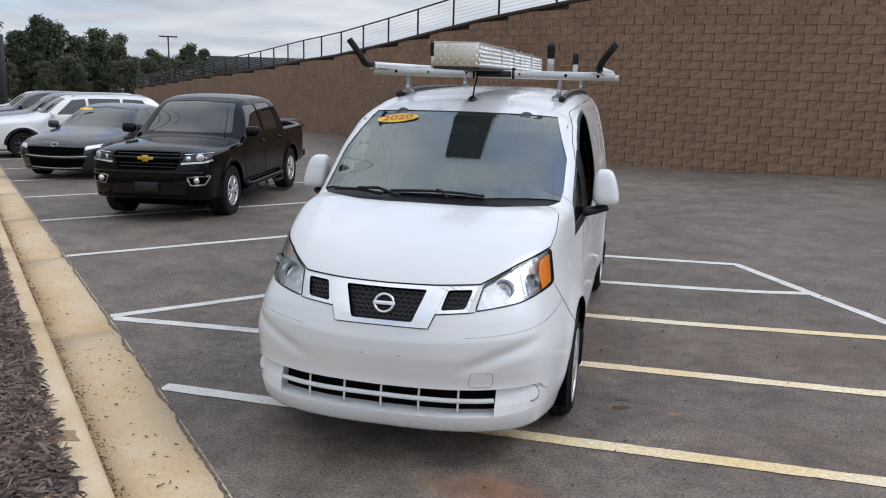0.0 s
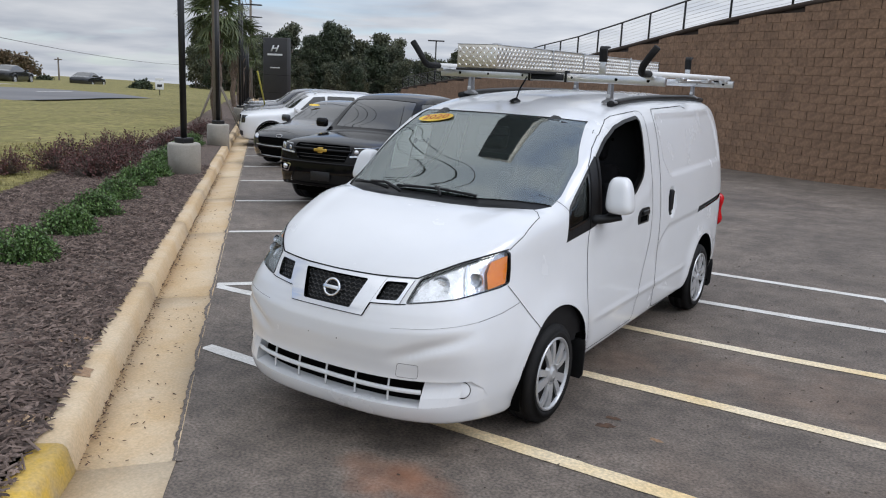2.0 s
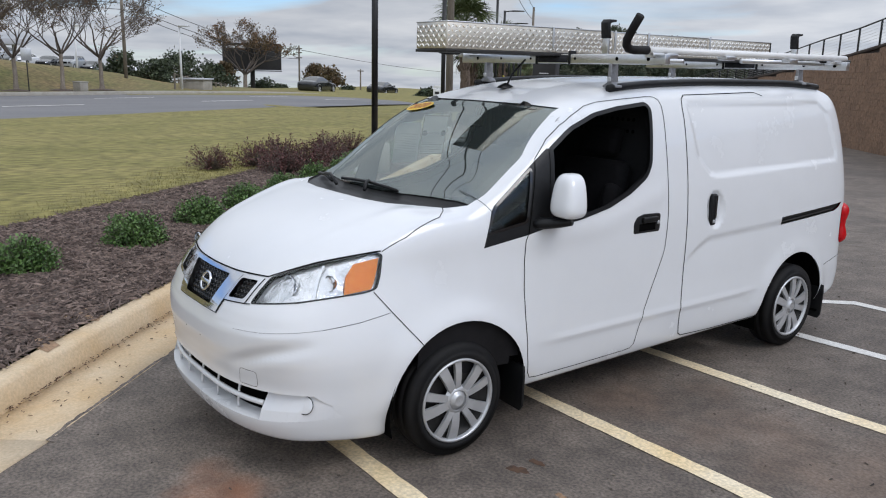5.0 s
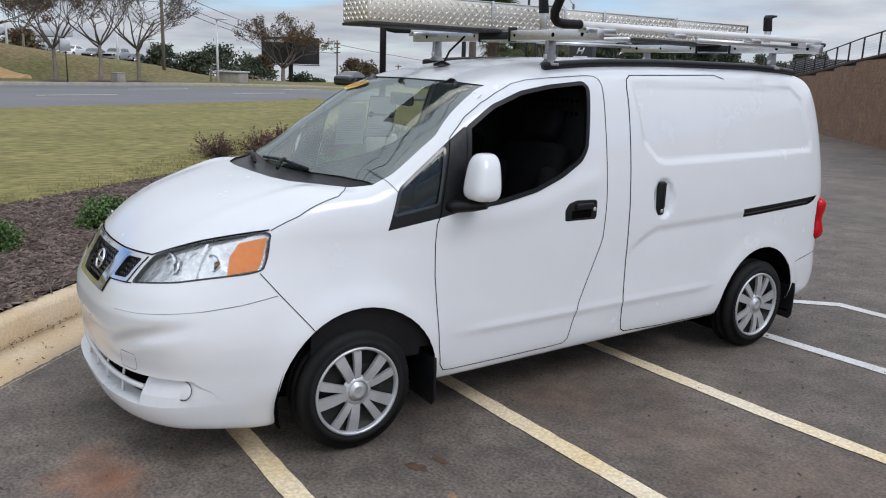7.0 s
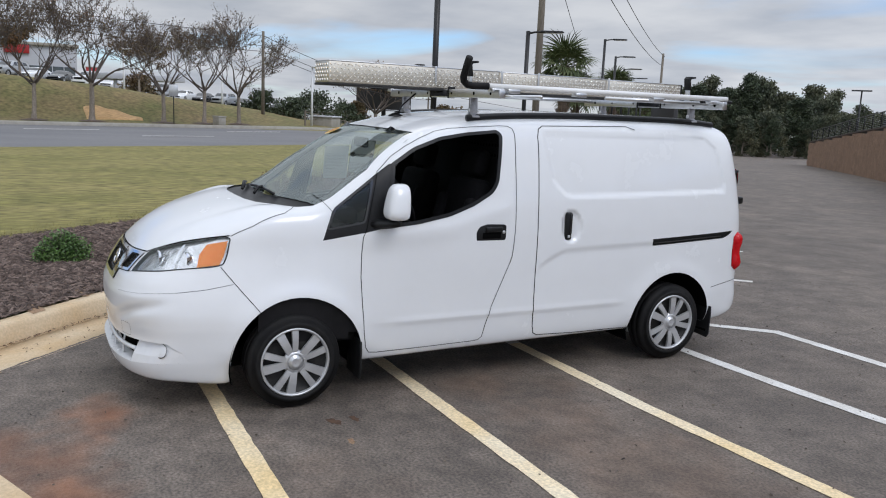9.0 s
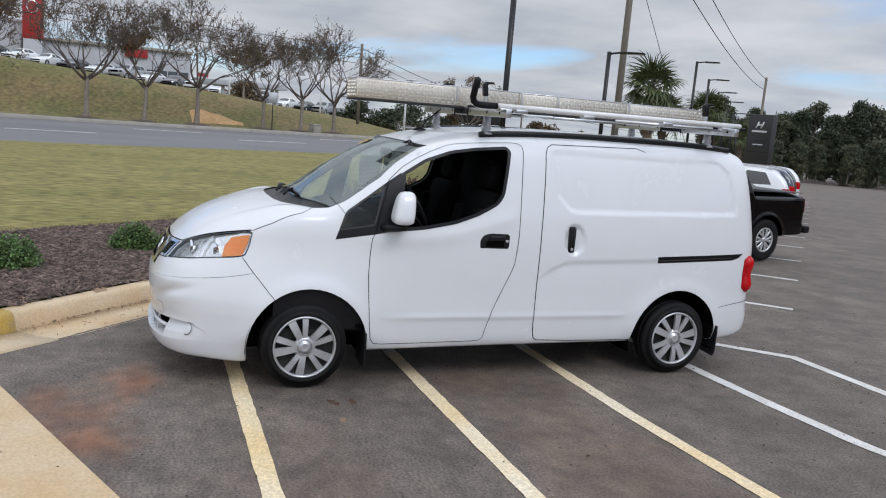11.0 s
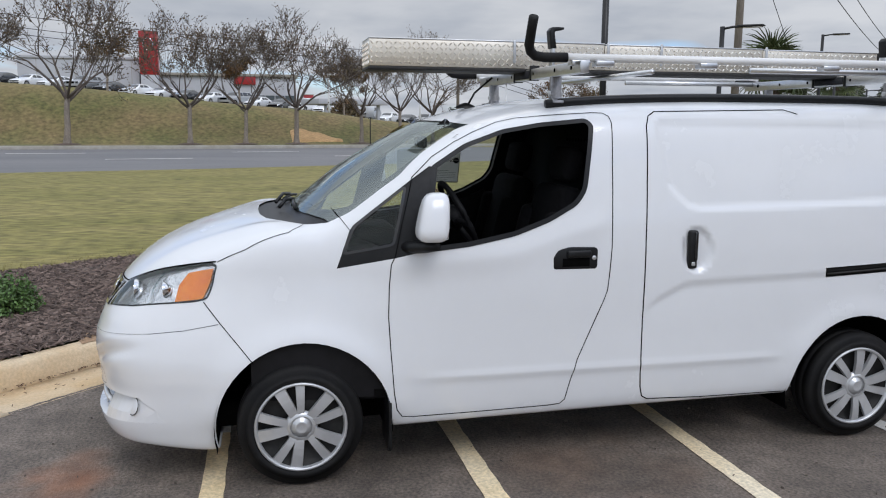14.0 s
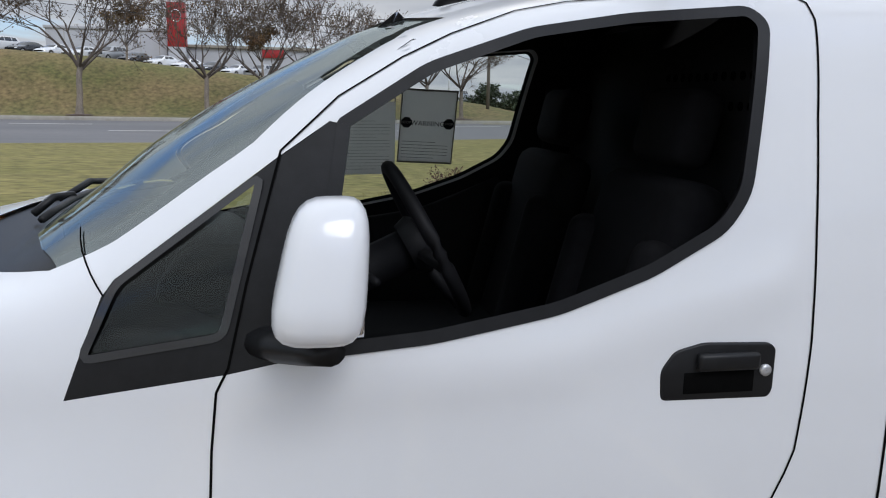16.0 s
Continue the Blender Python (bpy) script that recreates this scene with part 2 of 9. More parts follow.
def glass_mat(name, tint, ior=1.45, rough=0.0, haze=0.0):
    """A thin pane: clear, with a Fresnel gloss, and optionally an even pale film for reflected sky."""
    m = bpy.data.materials.new(name)
    m.use_nodes = True
    nt = m.node_tree
    nt.nodes.remove(nt.nodes["Principled BSDF"])
    out = nt.nodes["Material Output"]
    tr, gl, fr, mx = (nt.nodes.new(k) for k in ("ShaderNodeBsdfTransparent", "ShaderNodeBsdfGlossy", "ShaderNodeFresnel", "ShaderNodeMixShader"))
    tr.inputs["Color"].default_value = (*tint, 1)
    gl.inputs["Roughness"].default_value = rough
    gl.inputs["Color"].default_value = (0.92, 1.0, 0.98, 1)
    fr.inputs["IOR"].default_value = ior
    nt.links.new(fr.outputs[0], mx.inputs[0]), nt.links.new(tr.outputs[0], mx.inputs[1]), nt.links.new(gl.outputs[0], mx.inputs[2])
    last = mx.outputs[0]
    # pale teal diffuse film: the sky's reflected haze put into the pane's colour
    if haze:
        df, m2 = nt.nodes.new("ShaderNodeBsdfDiffuse"), nt.nodes.new("ShaderNodeMixShader")
        df.inputs["Color"].default_value, m2.inputs[0].default_value = (0.52, 0.63, 0.61, 1), haze
        nt.links.new(last, m2.inputs[1]), nt.links.new(df.outputs[0], m2.inputs[2])
        last = m2.outputs[0]
    nt.links.new(last, out.inputs["Surface"])
    return m


M_WHITE = mat("white_van_paint", (0.715, 0.73, 0.745), 0.26, var=0.03, scale=3, coat=0.6, rough_var=0.05)
M_BLACK_PLASTIC = mat("black_trim_plastic", (0.012, 0.0125, 0.0135), 0.38, spec=0.25, var=0.3, scale=30, bump=0.06, bump_scale=400)
M_GLOSS_BLACK = mat("gloss_black_trim", (0.012, 0.012, 0.013), 0.12, var=0.2, scale=8, coat=0.4)
M_RUBBER = mat("tyre_rubber", (0.008, 0.008, 0.009), 0.7, spec=0.22, var=0.35, scale=9, color2=(0.014, 0.0135, 0.013), bump=0.15, bump_scale=120)
# glossless near-black: deep shade of gaps, holes, arches and undersides put into colour
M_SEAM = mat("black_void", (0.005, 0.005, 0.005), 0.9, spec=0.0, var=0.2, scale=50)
M_CHROME = mat("chrome", (0.75, 0.76, 0.78), 0.07, 1.0, var=0.05, scale=10)
M_SILVER = mat("silver_wheel_paint", (0.56, 0.57, 0.58), 0.32, 0.55, var=0.10, scale=20, fine=0.03)
M_DARK_STEEL = mat("dark_steel", (0.035, 0.034, 0.033), 0.6, 0.4, var=0.4, scale=25)
M_ALU = mat("brushed_aluminium", (0.66, 0.67, 0.68), 0.33, 1.0, var=0.12, scale=12, fine=0.05, rough_var=0.12)
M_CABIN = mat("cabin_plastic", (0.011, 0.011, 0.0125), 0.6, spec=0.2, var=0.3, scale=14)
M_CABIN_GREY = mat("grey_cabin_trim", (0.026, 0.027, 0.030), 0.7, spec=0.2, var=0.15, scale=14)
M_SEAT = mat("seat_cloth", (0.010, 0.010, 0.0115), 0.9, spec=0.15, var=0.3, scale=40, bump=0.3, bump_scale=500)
M_AMBER = mat("amber_lens", (0.85, 0.24, 0.03), 0.18, var=0.25, scale=60, color2=(0.95, 0.36, 0.06), coat=0.6)
M_RED = mat("red_lens", (0.42, 0.003, 0.006), 0.22, var=0.3, scale=50, color2=(0.54, 0.008, 0.012), spec=0.3)
M_LAMP = mat("lamp_reflector", (0.90, 0.90, 0.91), 0.14, 0.8, var=0.25, scale=24, color2=(0.70, 0.71, 0.73), bump=0.75, bump_scale=20)
M_PAPER = mat("printed_paper", (0.90, 0.90, 0.88), 0.7, var=0.06, scale=20)
_nt = M_PAPER.node_tree
_tl, _mx = _nt.nodes.new("ShaderNodeBsdfTranslucent"), _nt.nodes.new("ShaderNodeMixShader")
_tl.inputs["Color"].default_value, _mx.inputs[0].default_value = (0.90, 0.90, 0.88, 1), 0.6
_nt.links.new(_nt.nodes["Principled BSDF"].outputs[0], _mx.inputs[1]), _nt.links.new(_tl.outputs[0], _mx.inputs[2])
_nt.links.new(_mx.outputs[0], _nt.nodes["Material Output"].inputs["Surface"])
M_INK = mat("ink", (0.02, 0.02, 0.025), 0.6, var=0.2, scale=30)
M_YELLOW_STICKER = mat("yellow_sticker", (0.85, 0.55, 0.02), 0.4, var=0.06, scale=20)
M_RED_INK = mat("red_ink", (0.45, 0.03, 0.02), 0.5, var=0.1, scale=20)
G_WIND = glass_mat("windscreen_glass", (0.80, 0.87, 0.85), 2.5, haze=0.03)
G_SIDE = glass_mat("side_glass", (0.82, 0.86, 0.85))
G_LENS = glass_mat("lamp_lens", (0.96, 0.97, 0.98))
G_DARK = glass_mat("tinted_glass", (0.16, 0.18, 0.18))

# ---------------------------------------------------------------- the lie of the land
R2 = math.sqrt(0.5)


def K(s, n):
    """Plan place from metres along the kerb (s) and out from it into the lot (n)."""
    return (-R2 * s + R2 * n, R2 * s + R2 * n)


def lot_z(x, y):
    d = (-0.9 * np.asarray(x) + 0.43 * np.asarray(y)) / 0.9975 - 1.5
    return -0.025 * 0.5 * (d + np.sqrt(d * d + 0.6)) + 0.002


def bank_z(x, y):
    """Planting bed and lawn between the kerb and the road."""
    n = R2 * (np.asarray(x) + np.asarray(y))
    w = sstep(-n, 2.06, 5.6)
    return (lot_z(x, y) + 0.135) * (1 - w) + 0.02 * w + 0.05 * w * np.exp(-(((-n) - 4.5) / 2.0) ** 2)


def sheet(xs, ys, place, height):
    """A grid over two parameters; place() gives the plan point and height() its z."""
    verts, faces = [], []
    for a in xs:
        for b in ys:
            x, y = place(a, b)
            verts.append((x, y, float(height(x, y))))
    m = len(ys)
    for i in range(len(xs) - 1):
        for j in range(m - 1):
            faces.append((i * m + j, i * m + j + 1, (i + 1) * m + j + 1, (i + 1) * m + j))
    return verts, faces


def spread(a, b, near, far, centre):
    """Steps that are fine near a centre and coarse away from it."""
    out, v = [a], a
    while v < b:
        v += near + far * min(1.0, abs(v - centre) / 40.0)
        out.append(min(v, b))
    return out


M_ASPHALT = mat("worn_asphalt", (0.106, 0.087, 0.072), 0.72, color2=(0.165, 0.137, 0.113), scale=0.5, fine=0.5, fine_scale=60, bump=0.7, bump_scale=110, rough_var=0.12)
M_ROAD = mat("road_asphalt", (0.14, 0.14, 0.145), 0.85, color2=(0.19, 0.185, 0.185), scale=0.25, fine=0.1, fine_scale=20, stretch=(1, 0.3, 1))
M_CONCRETE = mat("kerb_concrete", (0.60, 0.485, 0.335), 0.85, color2=(0.52, 0.36, 0.19), scale=1.3, fine=0.12, fine_scale=60, bump=0.3, bump_scale=90)
M_CONC_GREY = mat("grey_concrete", (0.36, 0.34, 0.30), 0.85, color2=(0.28, 0.26, 0.22), scale=2.5, fine=0.10, fine_scale=50, bump=0.25, bump_scale=70)
M_LINE = mat("white_road_paint", (0.70, 0.69, 0.66), 0.7, color2=(0.54, 0.52, 0.48), scale=5, fine=0.18, fine_scale=70, bump=0.2, bump_scale=90)
M_LINE_Y = mat("faded_yellow_paint", (0.76, 0.67, 0.50), 0.7, color2=(0.70, 0.53, 0.28), scale=0.8, fine=0.22, fine_scale=60, bump=0.2, bump_scale=90)
M_KERB_Y = mat("yellow_kerb_paint", (0.62, 0.40, 0.06), 0.75, color2=(0.45, 0.34, 0.19), scale=5, fine=0.15, fine_scale=60)
M_MULCH = mat("bark_mulch", (0.060, 0.044, 0.037), 0.95, color2=(0.16, 0.115, 0.09), scale=14, fine=0.45, fine_scale=45, bump=1.0, bump_scale=45)
M_GRASS = mat("autumn_lawn", (0.17, 0.155, 0.044), 0.95, color2=(0.235, 0.20, 0.07), scale=0.9, fine=0.5, fine_scale=10, bump=0.9, bump_scale=60, stretch=(1, 0.38, 1))
M_BANK = mat("dry_bank_grass", (0.125, 0.125, 0.038), 0.95, color2=(0.215, 0.155, 0.07), scale=0.28, fine=0.4, fine_scale=4, bump=0.6, bump_scale=12)
M_BLOCK = mat("split_face_block", (0.205, 0.128, 0.082), 0.9, color2=(0.27, 0.168, 0.106), scale=1.6, fine=0.28, fine_scale=14, bump=0.9, bump_scale=30, objects=0.07)
M_BLOCK_I = mat("split_face_block_far", (0.205, 0.128, 0.082), 0.9, color2=(0.27, 0.168, 0.106), scale=1.6, fine=0.28, fine_scale=14, bump=0.9, bump_scale=30, island=0.07)
M_CAP = mat("dark_wall_cap", (0.055, 0.038, 0.028), 0.9, var=0.3, scale=3)
M_CLAY = mat("bare_clay", (0.52, 0.33, 0.16), 0.95, color2=(0.40, 0.25, 0.11), scale=0.8, fine=0.2, fine_scale=5)

# asphalt stains of red clay, in plan
nt = M_ASPHALT.node_tree
co = nt.nodes.new("ShaderNodeTexCoord")
bs = nt.nodes["Principled BSDF"]
base = bs.inputs["Base Color"].links[0].from_socket
for (cx, cy, rx, ry, amount) in ((0.55, -1.02, 0.30, 0.20, 0.85), (1.35, -1.25, 0.75, 0.22, 0.75), (0.9, -1.55, 0.35, 0.2, 0.55), (2.3, 1.5, 1.7, 0.6, 0.45), (0.9, 1.3, 0.6, 0.5, 0.3), (2.4, -0.2, 1.0, 0.5, 0.32)):
    mp = nt.nodes.new("ShaderNodeMapping")
    mp.vector_type = "POINT"
    mp.inputs["Location"].default_value = (-cx / rx, -cy / ry, 0)
    mp.inputs["Scale"].default_value = (1 / rx, 1 / ry, 0)
    nt.links.new(co.outputs["Object"], mp.inputs[0])
    wob = nt.nodes.new("ShaderNodeTexNoise")
    wob.inputs["Scale"].default_value, wob.inputs["Detail"].default_value = 3.0, 5
    nt.links.new(co.outputs["Object"], wob.inputs["Vector"])
    ln = nt.nodes.new("ShaderNodeVectorMath"); ln.operation = "LENGTH"
    nt.links.new(mp.outputs[0], ln.inputs[0])
    ad = nt.nodes.new("ShaderNodeMath"); ad.operation = "MULTIPLY_ADD"; ad.inputs[1].default_value = 2.4
    nt.links.new(wob.outputs["Fac"], ad.inputs[0]); nt.links.new(ln.outputs["Value"], ad.inputs[2])
    rg = nt.nodes.new("ShaderNodeMapRange")
    rg.inputs["From Min"].default_value, rg.inputs["From Max"].default_value = 1.2, 2.4
    rg.inputs["To Min"].default_value, rg.inputs["To Max"].default_value = amount, 0.0
    nt.links.new(ad.outputs[0], rg.inputs["Value"])
    mx = nt.nodes.new("ShaderNodeMix"); mx.data_type = "RGBA"
    mx.inputs["B"].default_value = (0.21, 0.088, 0.042, 1) if amount > 0.5 else (0.14, 0.085, 0.055, 1)
    nt.links.new(rg.outputs[0], mx.inputs["Factor"]); nt.links.new(base, mx.inputs["A"])
    base = mx.outputs["Result"]
for sc, lo_, hi_ in ((2.3, 0.80, 1.22), (9.0, 0.86, 1.16)):
    blot = nt.nodes.new("ShaderNodeTexNoise")
    blot.inputs["Scale"].default_value, blot.inputs["Detail"].default_value = sc, 6
    nt.links.new(co.outputs["Object"], blot.inputs["Vector"])
    rg = nt.nodes.new("ShaderNodeMapRange")
    rg.inputs["From Min"].default_value, rg.inputs["From Max"].default_value = 0.35, 0.65
    rg.inputs["To Min"].default_value, rg.inputs["To Max"].default_value = lo_, hi_
    nt.links.new(blot.outputs["Fac"], rg.inputs["Value"])
    base = scaled(nt, base, rg.outputs[0])
nt.links.new(base, bs.inputs["Base Color"])

# base sheet out to the horizon, then the lot, bed, lawn and road on it
def far_ground(x, y):
    d = max(0.0, -0.85 * x + 0.53 * y - 20)
    return -0.9 - 0.050 * d if d > 0 else -0.9


g = part("ground", sheet(spread(-900, 900, 6, 90, 0), spread(-900, 900, 6, 90, 0), lambda a, b: (a, b), far_ground), M_GRASS)
tagged(g, "rough grassy ground falling away to the horizon", "ground", kind="structure")
lot = part("parking_lot", sheet(spread(-45, 150, 0.5, 6, 2), spread(-1.44, 70, 0.5, 6, 1), K, lot_z), M_ASPHALT)
tagged(lot, "dark worn asphalt parking lot with clay stains", "parking lot", kind="structure")

drive = part("driveway", sheet([-14, -10, -6, -3, -0.80], [-12, -8, -4, -2.5, -1.43], K, lambda x, y: lot_z(x, y) - 0.018), M_ASPHALT)
tagged(drive, "asphalt drive entering the lot", "driveway", kind="structure")

# kerb line: straight along s, turning off at its near end
KERB_END, KERB_R = -0.82, 3.2


def kerb_at(l, off):
    """Plan place at length l along the kerb and off metres out of its face."""
    n0 = -1.87
    if l >= KERB_END:
        return K(l, n0 + off)
    a = (KERB_END - l) / KERB_R
    return K(KERB_END - (KERB_R + off) * math.sin(a), n0 + off - (KERB_R + off) * (1 - math.cos(a)))


def swept(profile, l0, l1, step, gap=0.0):
    ls = [l0 + (l1 - l0) * k / max(1, round((l1 - l0) / step)) for k in range(max(1, round((l1 - l0) / step)) + 1)]
    ls[0] += gap / 2
    ls[-1] -= gap / 2
    verts, faces = [], []
    for l in ls:
        for off, z in profile:
            x, y = kerb_at(l, off)
            verts.append((x, y, float(lot_z(*kerb_at(l, 0.45))) + z))
    m = len(profile)
    for i in range(len(ls) - 1):
        for j in range(m):
            k = (j + 1) % m
            faces.append((i * m + j, (i + 1) * m + j, (i + 1) * m + k, i * m + k))
    faces += [tuple(range(m)), tuple(range((len(ls) - 1) * m, len(ls) * m))[::-1]]
    return verts, faces


KERB_PROFILE = [(0.0, -0.15), (0.0, -0.012), (-0.012, 0.03), (-0.034, 0.105), (-0.050, 0.125), (-0.075, 0.133), (-0.17, 0.137), (-0.190, 0.130), (-0.196, 0.11), (-0.2, -0.15)]
GUTTER_PROFILE = [(-0.01, -0.15), (-0.01, -0.016), (0.2, -0.006), (0.452, 0.008), (0.455, -0.15)]
kerb = thing("kerb", "tan concrete kerb and gutter, stained, with a faded yellow end", "kerb", kind="structure")
cuts = [-4.6, -2.7, KERB_END] + [KERB_END + 3.05 * k for k in range(1, 34)]
for a, b in zip(cuts, cuts[1:]):
    yellow = b <= KERB_END + 0.01
    part("kerb_stone", swept(KERB_PROFILE, a, b, 0.5 if b < 40 else 3, 0.008), M_KERB_Y if yellow else M_CONCRETE, kerb, "kerb stone with faded yellow paint" if yellow else "")
    part("gutter_slab", swept(GUTTER_PROFILE, a, b, 0.5 if b < 40 else 3, 0.006), M_CONCRETE, kerb)

# the ragged asphalt lip over the gutter's edge
verts, faces, rng = [], [], random.Random(3)
for k in range(700):
    s = -0.82 + 0.035 * k
    for n in (-1.440 + rng.uniform(-0.007, 0.007) + 0.022 * noise.noise((s * 3.1, 0.0, 4.0)), -1.38):
        x, y = K(s, n)
        verts.append((x, y, float(lot_z(x, y)) + (0.0105 if n < -1.40 else 0.001)))
    if k:
        faces.append((2 * k - 2, 2 * k, 2 * k + 1, 2 * k - 1))
tagged(part("asphalt_edge", (verts, faces), M_ASPHALT), "ragged asphalt edge along the gutter", "asphalt edge", kind="structure")

# concrete valley strip that leaves the gutter's end
e0, ed = Vector((-0.55, -2.325)), Vector((0.913, 0.407))
en = Vector((0.407, -0.913))
verts, faces = [], []
for i in range(24):
    for j, w in enumerate((0.0, 0.5, 1.1)):
        p = e0 + ed * (i * 0.35) + en * w
        verts.append((p.x, p.y, float(lot_z(p.x, p.y)) + (0.006, -0.004, 0.006)[j] + 0.004))
    if i:
        for j in range(2):
            faces.append((3 * i - 3 + j, 3 * i + j, 3 * i + j + 1, 3 * i - 2 + j))
tagged(part("concrete_strip", (verts, faces), M_CONCRETE), "tan concrete drainage strip in the asphalt", "concrete strip", kind="structure")


# ---------------------------------------------------------------- painted lines
def painted(points, width, material, label, name="parking_line"):
    pts, verts, faces = [Vector(p) for p in points], [], []
    rng = random.Random(int(1000 * abs(points[0][0])) + 5)
    fine = []
    for a, b in zip(pts, pts[1:]):
        m = max(1, int((b - a).length / 0.08))
        fine += [a.lerp(b, k / m) for k in range(m)]
    fine.append(pts[-1])
    for i, p in enumerate(fine):
        d = (fine[min(i + 1, len(fine) - 1)] - fine[max(i - 1, 0)]).normalized()
        for sgn in (-1, 1):
            q = p + Vector((-d.y, d.x)) * sgn * (width / 2 + rng.uniform(-0.004, 0.004))
            verts.append((q.x, q.y, float(lot_z(q.x, q.y)) + 0.0045))
        if i:
            faces.append((2 * i - 2, 2 * i - 1, 2 * i + 1, 2 * i))
    ob = part(name, (verts, faces), material)
    return tagged(ob, label, "parking line", group="parking lines", kind="structure")


for pts, lab in (([(-1.60, -0.36), (0.1, -0.40), (2.4, -0.41), (4.9, -0.36)], "under the van's nose"), ([(-2.80, 0.83), (0.1, 0.83), (2.6, 0.87), (4.2, 0.95)], "beside the van's door"), ([(-1.75, 1.97), (0.1, 2.01), (1.6, 2.05), (2.9, 2.15), (3.45, 2.20)], "under the van's side")):
    painted(pts[:2], 0.105, M_LINE, "white end of the hatch line " + lab)
    painted(pts[1:], 0.105, M_LINE_Y, "faded yellow hatch line " + lab)
painted([(-0.55, 3.15), (0.7, 3.215), (1.6, 3.265), (2.3, 3.335), (2.72, 3.43)], 0.105, M_LINE, "white hatch line by the van's rear wheel")
painted([(0.52, 4.44), (1.4, 4.46), (2.2, 4.5), (3.16, 2.68), (4.75, -0.40)], 0.105, M_LINE, "white border line of the hatched bay")
painted([(-2.86, 0.87), (0.56, 4.45)], 0.105, M_LINE, "white stall line meeting the hatched bay")
for k in range(1, 14):
    s = 2.63 + 2.7 * k
    painted([K(s, -1.41), K(s, 3.46)], 0.105, M_LINE, "white stall line square to the kerb")

# ---------------------------------------------------------------- bed, lawn, road, bank beyond
def bed_edge(s):
    return -float(np.interp(s, [-12, -4, -1, 0.5, 4, 8, 14, 25, 60], [6.4, 6.1, 5.75, 5.45, 4.75, 4.35, 4.0, 3.6, 3.4]))


verts, faces = [], []
ss = spread(KERB_END - 3.0, 110, 0.16, 5, 5)
for i, s in enumerate(ss):
    for j in range(13):
        turn = 0.0 if s >= KERB_END else 3.2 - math.sqrt(max(0.0, 3.2 ** 2 - (KERB_END - s) ** 2))
        n = -2.06 - turn + (min(bed_edge(s), -2.1 - turn) + 2.06 + turn) * j / 12
        x, y = K(s, n)
        z = float(bank_z(x, y)) + 0.012 + (0.0 if j == 0 else 0.03 * noise.noise((x * 1.7, y * 1.7, 0.0)) + 0.02 * noise.noise((x * 6, y * 6, 1.0)))
        verts.append((x, y, z))
    if i:
        for j in range(12):
            faces.append((13 * i - 13 + j, 13 * i - 12 + j, 13 * i + j + 1, 13 * i + j))
tagged(part("mulch_bed", (verts, faces), M_MULCH), "brown bark mulch bed along the kerb", "planting bed", kind="structure")


def road_near(y):
    return float(np.interp(y, [-60, -20, -7.6, -2, 6, 13, 18, 40, 90], [-14, -20.5, -22.4, -23.8, -26.8, -29.9, -32.2, -46, -92]))


def road_far(y):
    return float(np.interp(y, [-60, -20, -13.8, -3, 6, 14, 30, 60, 100], [-33, -41.0, -41.8, -42.5, -44, -46, -53, -72, -116]))


def swell_z(x, y):
    return -0.02 * max(0.0, y - 14) - 0.03 * max(0.0, y - 24)


verts, faces = [], []
for i, s in enumerate(spread(-40, 110, 0.5, 5, 5)):
    for j in range(16):
        t = j / 15
        x0, y0 = K(s, bed_edge(s) + 0.04)
        x1, y1 = road_near(y0 - 3), y0 - 3
        if s > 30:
            x1, y1 = x0 - 18 - s * 0.1, y0 - 8
        x, y = x0 + (x1 - x0) * t, y0 + (y1 - y0) * t
        z0, z1 = float(bank_z(x0, y0)) + 0.02, 0.0 + swell_z(x1, y1) * 0.5
        verts.append((x, y, z0 + (z1 - z0) * t + 0.10 * math.sin(math.pi * t) + 0.03 * noise.noise((x * 0.5, y * 0.5, 3.0)) * math.sin(math.pi * t)))
    if i:
        for j in range(15):
            faces.append((16 * i - 16 + j, 16 * i - 15 + j, 16 * i + j + 1, 16 * i + j))
tagged(part("lawn", (verts, faces), M_GRASS), "mown yellow-green autumn lawn", "lawn", kind="stuff")

verts, faces = [], []
ys = spread(-60, 100, 1, 5, 0)
for i, y in enumerate(ys):
    for j in range(9):
        t = j / 8
        x = road_near(y) + (road_far(y) - road_near(y)) * t
        verts.append((x, y, -0.015 + swell_z(x, y) + 0.10 * math.sin(math.pi * t)))
    if i:
        for j in range(8):
            faces.append((9 * i - 9 + j, 9 * i - 8 + j, 9 * i + j + 1, 9 * i + j))
tagged(part("road", (verts, faces), M_ROAD), "wide grey highway beyond the lawn", "road", kind="structure")
for t0, y0, step, count in ((0.32, -24, 9.0, 8), (0.62, -30, 9.5, 9)):
    for k in range(count):
        ya, yb = y0 + step * k, y0 + step * k + 3.2
        vs = []
        for y in (ya, yb):
            for w in (-0.14, 0.14):
                x = road_near(y) + (road_far(y) - road_near(y)) * t0 + w
                vs.append((x, y, -0.005 + swell_z(x, y) + 0.10 * math.sin(math.pi * t0)))
        tagged(part("lane_dash", (vs, [(0, 1, 3, 2)]), M_LINE), "white dashed lane mark on the highway", "road marking", group="lane marks", kind="structure")


def crest_z(y):
    return float(np.interp(y, [-40, -12, -3, 4, 9, 13, 18, 24, 60], [5.2, 3.6, 2.75, 2.2, 1.55, 1.25, 0.5, 0.1, -0.8]))


